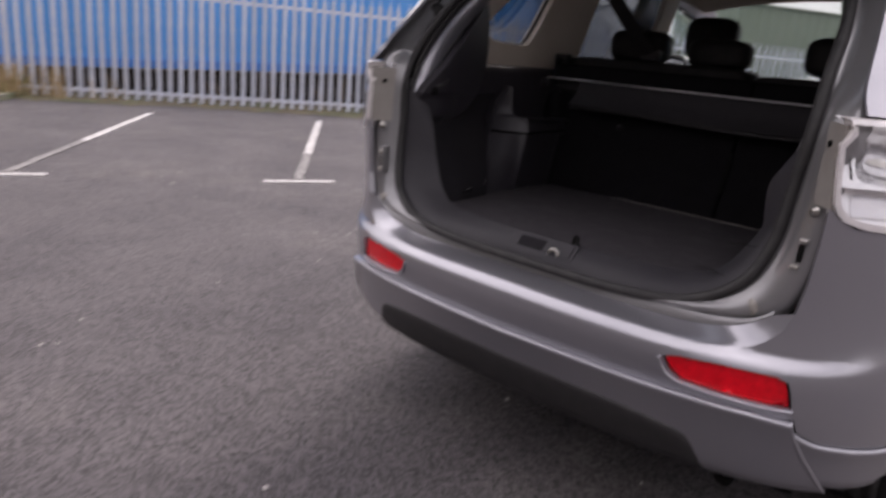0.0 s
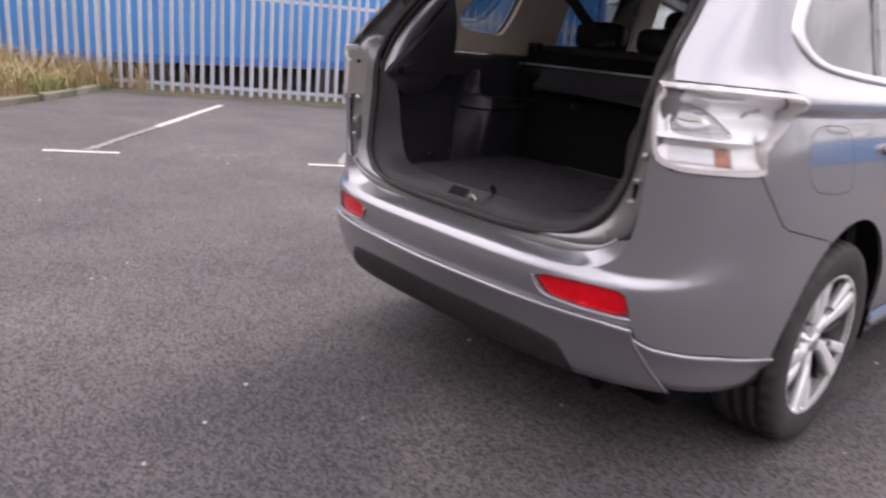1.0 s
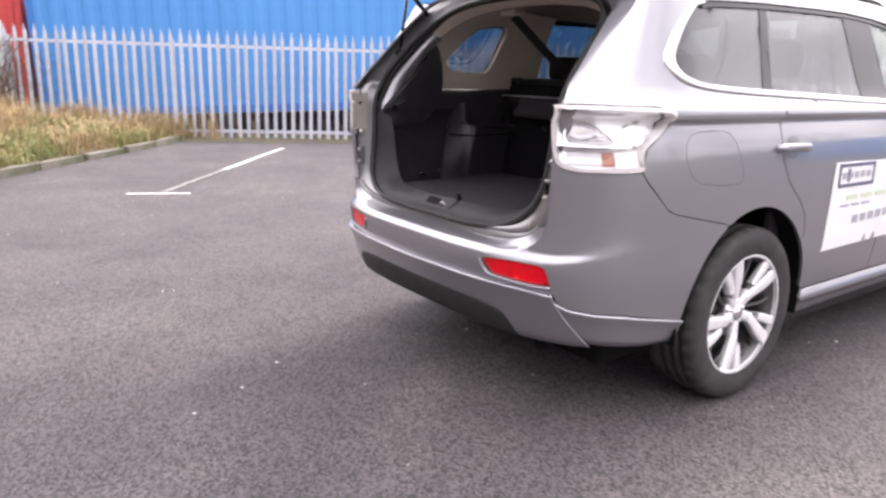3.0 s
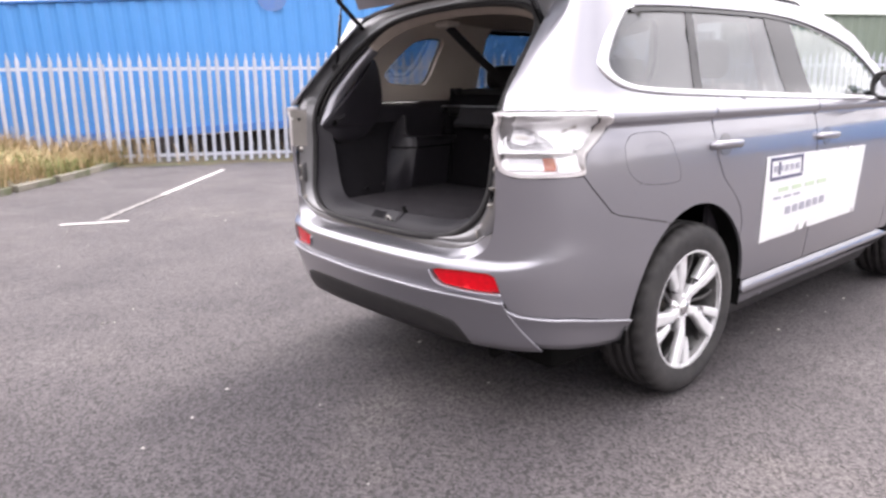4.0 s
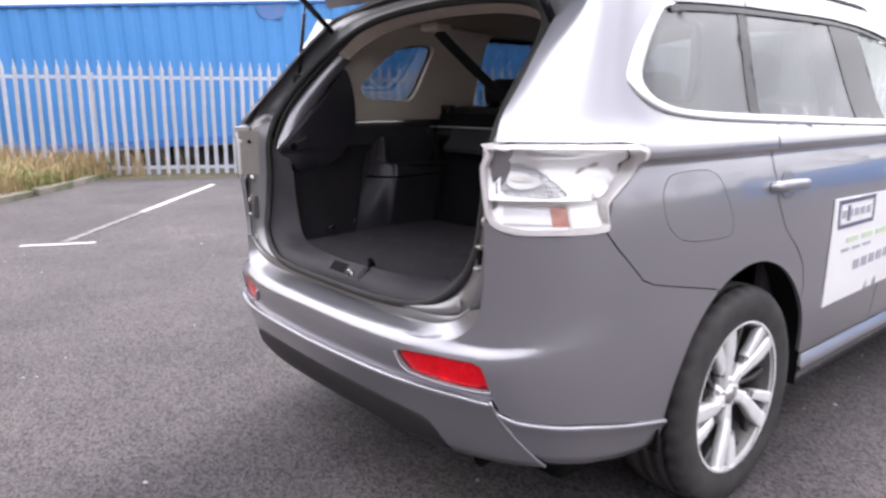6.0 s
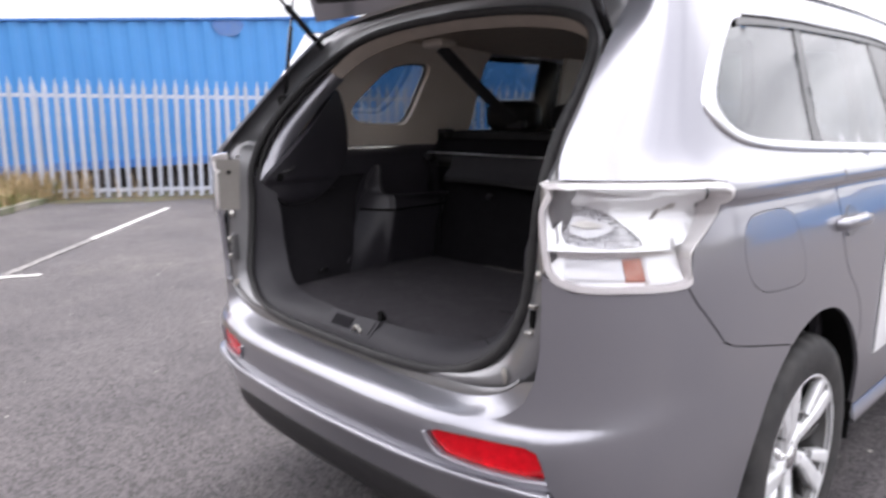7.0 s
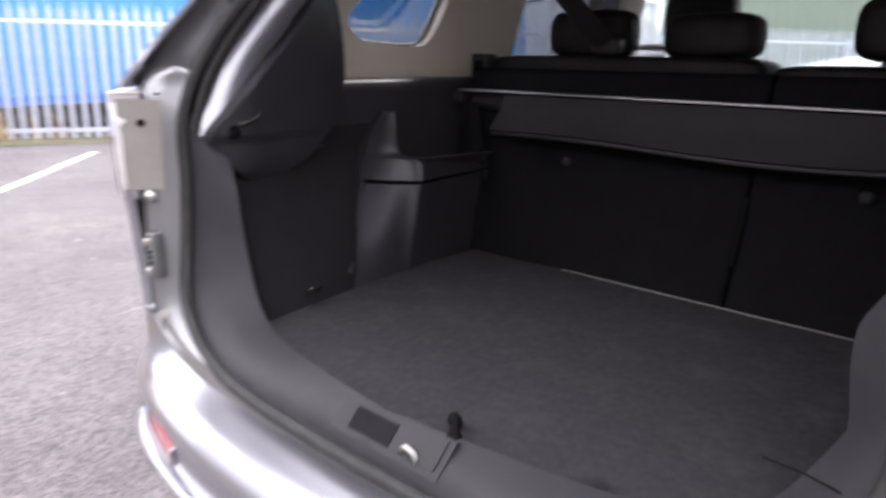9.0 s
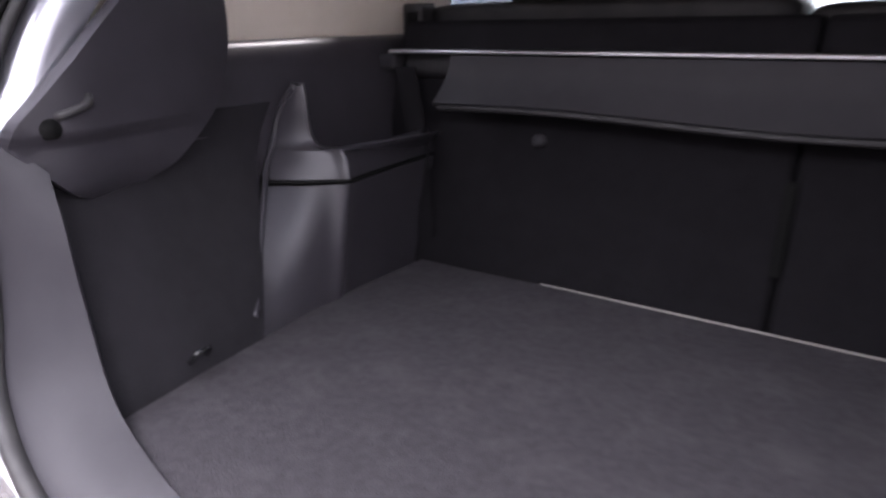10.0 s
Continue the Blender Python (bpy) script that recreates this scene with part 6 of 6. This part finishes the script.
part("seat_strap", boxed((0.160, -0.107, 0.835), (0.175, -0.100, 0.970), 0.003, Matrix(((1, 0, 0, 0), (0, 1, 0.30, -0.2265), (0, 0, 1, 0), (0, 0, 0, 1)))), UNDER, car)
for x in (-0.248, 0.372):
    bm = bmesh.new()
    blob(bm, (x, -0.034, 0.995), (0.013, 0.012, 0.012), 2.2, 8, 12)
    part("seat_knob", bm, VINYL, car)
bm = bmesh.new()
blob(bm, (0, 0.42, 0.60), (0.60, 0.28, 0.10), 4.0, 12, 30)
part("rear_seat_cushion", bm, LEATHER, car)


def headrest(x, y, z, w, h, name="headrest"):
    bm = bmesh.new()
    blob(bm, (x, y, z), (w * 0.95, 0.055, h), 3.8, 14, 24)
    o = part(name, bm, LEATHER, car, "black leather headrest")
    for dx in (-0.05, 0.05):
        part("post", tube([(x + dx, y, z - h - 0.06), (x + dx, y, z - h * 0.5)], 0.006, 8), SATIN, o)


headrest(-0.330, 0.19, 1.286, 0.122, 0.060)
headrest(-0.022, 0.19, 1.278, 0.115, 0.052)
headrest(0.370, 0.19, 1.290, 0.112, 0.064)
for x in (-0.36, 0.36):
    bm = bmesh.new()
    blob(bm, (x, 1.03, 0.92), (0.25, 0.09, 0.33), 3.6, 16, 24, Matrix.Rotation(radians(-14), 4, "X"))
    part("front_seat_back", bm, LEATHER, car)
    bm = bmesh.new()
    blob(bm, (x, 1.32, 0.60), (0.25, 0.27, 0.10), 3.6, 12, 24)
    part("front_seat_cushion", bm, LEATHER, car)
    headrest(x, 0.92, 1.36, 0.125, 0.095, "front_headrest")
bm = bmesh.new()
blob(bm, (0, 1.98, 0.86), (0.72, 0.26, 0.19), 4.5, 12, 30)
part("dashboard", bm, BLACK, car)
part("steering_wheel", tube([(0.36 + 0.185 * math.cos(a), 1.66 + 0.07 * math.sin(a), 0.98 + 0.17 * math.sin(a)) for a in [math.tau * i / 30 for i in range(30)]], 0.015, 8, closed=True), BLACK, car)
part("cabin_floor", boxed((-0.72, 0.15, 0.40), (0.72, 2.3, 0.44), 0.01), FELT, car)
# centre belt from the roof to the seat
a_, b_ = Vector((-0.33, -0.20, 1.515)), Vector((-0.235, 0.11, 1.245))
rows = []
for k in range(9):
    t = k / 8
    c = a_.lerp(b_, t) + Vector((0, 0.0, -0.006 * math.sin(math.pi * t)))
    rows.append([c + Vector((-0.024, 0.0, -0.010)), c + Vector((0, -0.004, 0.0)), c + Vector((0.024, 0.0, 0.010))])
part("centre_belt", sheet(rows, 0.003), WEBBING, car, "black seat belt from the roof")
part("belt_mount", boxed((-0.38, -0.25, 1.515), (-0.28, -0.17, 1.545), 0.012), BEIGE, car)
part("belt_buckle", boxed((-0.275, 0.085, 1.235), (-0.205, 0.125, 1.275), 0.010), BLACK, car)

# -- struts
def strut(a, b, r, body_mat=GLOSSBLACK):
    a, b = Vector(a), Vector(b)
    m = a.lerp(b, 0.55)
    s = part("strut", tube([a, m, m + (b - a) * 0.001, b], [r, r, r * 0.5, r * 0.5], 10), body_mat, car, "black tailgate strut")
    bm = bmesh.new()
    blob(bm, a, (0.024, 0.026, 0.036), 2.6, 8, 10)
    part("ball_mount", bm, BLACK, s)


# -- doors' printed sign
def door_sign():
    d = rear_doors[0]
    part("door_sign", panel([(0.533, 0.930), (1.672, 0.916), (1.604, 0.566), (0.516, 0.553)], lambda u, v, t: body(u, v, t - 0.006), step=0.03, thick=0.004), WHITE_SIGN, d, "white printed sign with a framed panel")
    lay = lambda u, v, t: body(u, v, t - 0.0085)
    def bar(y0, y1, z0, z1, mat):
        part("print", panel([(y0, z0), (y1, z0), (y1, z1), (y0, z1)], lay, step=0.03, thick=0.003), mat, d)
    bar(0.565, 0.895, 0.908, 0.922, INK_NAVY)
    bar(0.570, 0.890, 0.822, 0.836, INK_NAVY)
    bar(0.565, 0.580, 0.836, 0.908, INK_NAVY)
    bar(0.880, 0.893, 0.836, 0.908, INK_NAVY)
    bar(0.645, 0.665, 0.845, 0.900, INK_NAVY)
    for k in range(5):
        bar(0.60 + 0.0 * k + 0.055 * k, 0.635 + 0.055 * k, 0.858, 0.885, INK_GREY)
    for k in range(6):
        bar(0.75 + 0.075 * k, 0.80 + 0.075 * k, 0.655 + 0.002 * k, 0.690 + 0.002 * k, INK_GREY)
    for k in range(4):
        bar(0.66 + 0.14 * k, 0.76 + 0.14 * k, 0.765, 0.785, INK_GREEN)
    for k in range(3):
        bar(0.62 + 0.10 * k, 0.69 + 0.10 * k, 0.735, 0.745, INK_GREY)


door_sign()


# -- door mirrors
def door_mirror(sgn):
    c = Vector((sgn * 0.955, 1.80, 1.222))
    bm = bmesh.new()
    blob(bm, c + Vector((0, 0.075, 0)), (0.112, 0.075, 0.075), 3.2, 14, 24, Matrix.Rotation(radians(-8 * sgn), 4, "Z"))
    m = part("door_mirror", bm, PAINT, car, "grey door mirror with black rim")
    ring = [c + Vector((0.102 * math.copysign(abs(math.cos(a)) ** 0.6, math.cos(a)), 0.0, 0.068 * math.copysign(abs(math.sin(a)) ** 0.6, math.sin(a)))) for a in [math.tau * i / 28 for i in range(28)]]
    part("rim", tube(ring, 0.012, 6, closed=True), BLACK, m)
    # the glass leans back and shows the sky
    lean = lambda p: Vector((p.x, p.y + 0.010 + 0.22 * (p.z - c.z), p.z))
    part("mirror_glass", sheet([[lean(p) for p in ring], [lean(p.lerp(c, 0.5)) for p in ring], [lean(p.lerp(c, 0.999)) for p in ring]], 0.0, True), CHROME, m, "mirror glass")
    part("arm", tube([(sgn * 0.80, 1.93, 1.185), (sgn * 0.86, 1.90, 1.185), (sgn * 0.90, 1.87, 1.19)], [0.035, 0.03, 0.028], 8), BLACK, m)


door_mirror(1)
door_mirror(-1)


# -- wheels
def wheel():
    w = new("wheel")
    w.parent = car
    prof = [(0.235, 0.105), (0.247, 0.108), (0.262, 0.112), (0.290, 0.117), (0.318, 0.114), (0.334, 0.106), (0.345, 0.094), (0.350, 0.080), (0.3515, 0.062), (0.343, 0.060), (0.343, 0.052), (0.3525, 0.050), (0.3525, 0.022), (0.344, 0.020), (0.344, 0.010), (0.3525, 0.008),
            (0.3525, -0.022), (0.344, -0.024), (0.344, -0.034), (0.352, -0.036), (0.350, -0.080), (0.342, -0.098), (0.318, -0.114), (0.27, -0.112), (0.235, -0.10)]
    bm = lathe(prof, 144)
    for n_, v in enumerate(bm.verts):
        if (n_ % 144) % 4 == 0 and math.hypot(v.co.y, v.co.z) > 0.340 and abs(v.co.x) > 0.055:
            v.co.y *= 0.976
            v.co.z *= 0.976
    part("tyre", bm, TYRE, w, "black tyre with fine road dust")
    rim = [(0.236, 0.106), (0.243, 0.108), (0.246, 0.104), (0.243, 0.098), (0.232, 0.094), (0.222, 0.080), (0.214, 0.040), (0.205, -0.06), (0.215, -0.10), (0.235, -0.10)]
    part("rim", lathe(rim[:5], 64), MACHINED, w, "silver alloy rim")
    part("barrel", lathe(rim[4:], 64), BARREL, w, "shaded inside of the rim")

    def limb(bm, pts, widths, xs, depth=0.03):
        """A rounded flat bar across the wheel's face, through polar points."""
        c = spline([(0.0, r * math.cos(t), r * math.sin(t)) for r, t in pts], 5)
        n = len(c)
        rows = []
        for i_, p in enumerate(c):
            f = i_ / (n - 1)
            d = (c[min(i_ + 1, n - 1)] - c[max(i_ - 1, 0)]).normalized()
            side = Vector((1, 0, 0)).cross(d)
            ww = float(np.interp(f, np.linspace(0, 1, len(widths)), widths))
            xx = float(np.interp(f, np.linspace(0, 1, len(xs)), xs))
            rows.append([bm.verts.new(p + side * ww * u + Vector((xx - depth * e, 0, 0))) for u, e in ((-1.0, 1.0), (-0.98, 0.18), (-0.80, 0.02), (-0.4, 0.0), (0.4, 0.0), (0.80, 0.02), (0.98, 0.18), (1.0, 1.0))])
        for i_ in range(n - 1):
            for j_ in range(7):
                bm.faces.new((rows[i_][j_], rows[i_ + 1][j_], rows[i_ + 1][j_ + 1], rows[i_][j_ + 1]))
            bm.faces.new((rows[i_][7], rows[i_ + 1][7], rows[i_ + 1][0], rows[i_][0]))
        bm.faces.new(rows[0][::-1])
        bm.faces.new(rows[-1])

    for k in range(5):
        a = math.tau * k / 5 + 0.89
        bm = bmesh.new()
        limb(bm, ((0.028, a), (0.060, a), (0.100, a - 0.03)), (0.020, 0.021, 0.024), (0.078, 0.082, 0.086), 0.04)
        limb(bm, ((0.070, a - 0.03), (0.115, a - 0.13), (0.170, a - 0.235), (0.238, a - 0.265)), (0.015, 0.021, 0.025, 0.027), (0.086, 0.095, 0.102, 0.106))
        limb(bm, ((0.128, a + 0.115), (0.180, a + 0.095), (0.238, a + 0.075)), (0.014, 0.018, 0.021), (0.094, 0.102, 0.106))
        part("spoke", bm, MACHINED, w, "bright machined spoke")
        bm = bmesh.new()
        limb(bm, ((0.075, a + 0.03), (0.105, a + 0.12), (0.142, a + 0.125)), (0.012, 0.009, 0.010), (0.072, 0.076, 0.082))
        part("spoke_web", bm, BARREL, w, "dark recessed web between spokes")
        for pts, xs in ((((0.060, a + 0.55), (0.120, a + 0.42), (0.180, a + 0.42), (0.236, a + 0.50)), (0.055, 0.062, 0.070, 0.080)), (((0.160, a - 0.25), (0.200, a - 0.42), (0.236, a - 0.54)), (0.074, 0.076, 0.082))):
            bm = bmesh.new()
            limb(bm, pts, (0.008, 0.007, 0.008), xs, 0.02)
            part("spoke_web", bm, BARREL, w, "dark recessed web between spokes")
    part("hub", lathe([(0.0001, 0.086), (0.024, 0.086), (0.030, 0.082), (0.034, 0.074), (0.055, 0.070), (0.065, 0.055), (0.065, 0.02)], 32), ALLOY, w)
    part("hub_cap", lathe([(0.0001, 0.090), (0.018, 0.089), (0.023, 0.086)], 24), CHROME, w)
    for k in range(5):
        a = math.tau * k / 5 + 0.89 + math.tau / 10
        part("wheel_nut", tube([(0.05, 0.046 * math.cos(a), 0.046 * math.sin(a)), (0.078, 0.046 * math.cos(a), 0.046 * math.sin(a))], 0.009, 6), CHROME, w)
    part("brake_disc", lathe([(0.07, 0.01), (0.165, 0.01), (0.165, -0.012), (0.07, -0.012)], 40, True), DISC, w)
    part("brake_drum", lathe([(0.0001, 0.03), (0.07, 0.03), (0.08, 0.01), (0.08, -0.09), (0.0001, -0.09)], 30), DISC, w)
    return w


wheel_first = wheel()
wheel_first.matrix_basis = Matrix.Translation((0.765, 0.018, 0.3535))


def copy_wheel(m):
    made = {}
    for o in (wheel_first, *wheel_first.children):
        made[o] = o.copy()
        scene.collection.objects.link(made[o])
        made[o].parent = made.get(o.parent, o.parent)
    made[wheel_first].matrix_basis = m


copy_wheel(Matrix.Translation((0.765, 2.67, 0.3535)) @ Matrix.Rotation(0.5, 4, "X"))
copy_wheel(Matrix.Translation((-0.765, 0.018, 0.3535)) @ Matrix.Rotation(math.pi, 4, "Z"))
copy_wheel(Matrix.Translation((-0.765, 2.67, 0.3535)) @ Matrix.Rotation(math.pi, 4, "Z") @ Matrix.Rotation(0.9, 4, "X"))


# -- tailgate, raised
HINGE = Vector((0, -0.445, 1.605))
RAISE = Matrix.Translation(HINGE) @ Matrix.Rotation(radians(-80), 4, "X") @ Matrix.Translation(-HINGE)


def gate_part(name, bm, mat, parent, label=""):
    for v in bm.verts:
        v.co = RAISE @ v.co
    return part(name, bm, mat, parent, label)


def tailgate():
    g = new("tailgate")
    g.parent = car
    g["label"] = "raised grey tailgate with dark inner trim"
    def sym(r):
        return r + [(2 * MID - s, z) for s, z in r[::-1]]
    skin = sym([(SX(0.0001), 0.718), (SX(0.3), 0.718), (SX(0.52), 0.722), (SX(0.60), 0.745), (SX(0.66), 0.82), (SX(0.695), 0.92), (SX(0.712), 1.05), (SX(0.714), 1.165), (SX(0.66), 1.185), (SX(0.4), 1.195), (SX(0.0001), 1.198)])
    gate_part("skin", panel(skin, lambda u, v, t: body(u, v, t - 0.004 + 0.022 * max(0, 1 - ((body(u, v).x) / 0.36) ** 4) * max(0, 1 - ((v - 0.93) / 0.12) ** 2)), step=0.05, thick=0.012), PAINT, g)
    pane = sym([(SX(0.0001), 1.21), (SX(0.4), 1.207), (SX(0.66), 1.197), (SX(0.70), 1.21), (SX(0.69), 1.40), (SX(0.67), 1.50), (SX(0.4), 1.515), (SX(0.0001), 1.52)])
    gate_part("rear_window", panel(pane, lambda u, v, t: body(u, v, t), step=0.07, thick=0.005), GLASS_DARK, g)
    bar = sym([(SX(0.0001), 1.196), (SX(0.4), 1.193), (SX(0.68), 1.180), (SX(0.70), 1.192), (SX(0.66), 1.204), (SX(0.4), 1.214), (SX(0.0001), 1.217)])
    gate_part("chrome_bar", panel(bar, lambda u, v, t: body(u, v, t - 0.014), step=0.05, thick=0.012), CHROME, g)
    rows = []
    for k in range(7):
        t = k / 6
        rows.append([(0.66 * j, -0.455 - 0.26 * t + 0.05 * j * j * t, 1.615 + 0.055 * (1 - j * j) - 0.035 * t - 0.03 * abs(j) ** 3) for j in [-1 + 2 * i / 14 for i in range(15)]])
    gate_part("spoiler", sheet(rows, -0.028), PAINT, g)
    trim = sym([(SX(0.0001), 0.73), (SX(0.3), 0.73), (SX(0.50), 0.735), (SX(0.58), 0.765), (SX(0.64), 0.85), (SX(0.672), 0.95), (SX(0.69), 1.08), (SX(0.688), 1.20), (SX(0.67), 1.40), (SX(0.65), 1.53), (SX(0.4), 1.555), (SX(0.0001), 1.56)])
    hole_ = sym([(SX(0.0001), 1.225), (SX(0.4), 1.222), (SX(0.60), 1.215), (SX(0.645), 1.24), (SX(0.635), 1.40), (SX(0.60), 1.475), (SX(0.4), 1.495), (SX(0.0001), 1.50)])
    gate_part("inner_trim", panel(trim, lambda u, v, t: body(u, v, 0.055 - t + 0.015 * math.sin(min(1, max(0, (v - 0.75) / 0.4)) * math.pi)), [hole_[::-1]], step=0.05, thick=0.04), GATE_TRIM, g, "black plastic inner trim")
    edge = [body(s, z, 0.03) for s, z in trim]
    gate_part("gate_edge", tube(edge, 0.026, 8, closed=True), GATE_TRIM, g)
    gate_part("latch", boxed((-0.05, -0.955, 0.712), (0.05, -0.905, 0.765), 0.008), BLACK, g)
    gate_part("grab_handle", boxed((0.22, -0.915, 0.76), (0.36, -0.895, 0.79), 0.008), BLACK, g)
    gate_part("number_plate", boxed((-0.26, -0.992, 0.895), (0.26, -0.980, 1.006), 0.003), PLATE, g, "yellow plate with dark bars")
    for k in range(7):
        x = -0.225 + 0.065 * k + (0.03 if k > 3 else 0)
        gate_part("plate_bar", boxed((x, -0.996, 0.918), (x + 0.042, -0.9925, 0.984)), PLATE_INK, g)
    gate_part("wiper", tube([(0.05, -0.915, 1.235), (-0.05, -0.885, 1.26), (-0.30, -0.875, 1.262)], [0.022, 0.014, 0.008], 8), BLACK, g)
    gate_part("badge", boxed((0.36, -0.972, 0.800), (0.60, -0.958, 0.826), 0.003, Matrix.Identity(4)), CHROME, g, "chrome lettering strip")
    gate_part("emblem", boxed((-0.04, -0.985, 1.085), (0.04, -0.97, 1.150), 0.006), CHROME, g, "chrome emblem")


tailgate()
strut((-0.612, -0.655, 1.315), (-0.600, -0.600, 1.78), 0.0075)
strut((-0.585, -0.478, 1.475), (-0.575, -0.80, 1.755), 0.011)
strut((0.598, -0.575, 1.425), (0.575, -0.80, 1.755), 0.011)
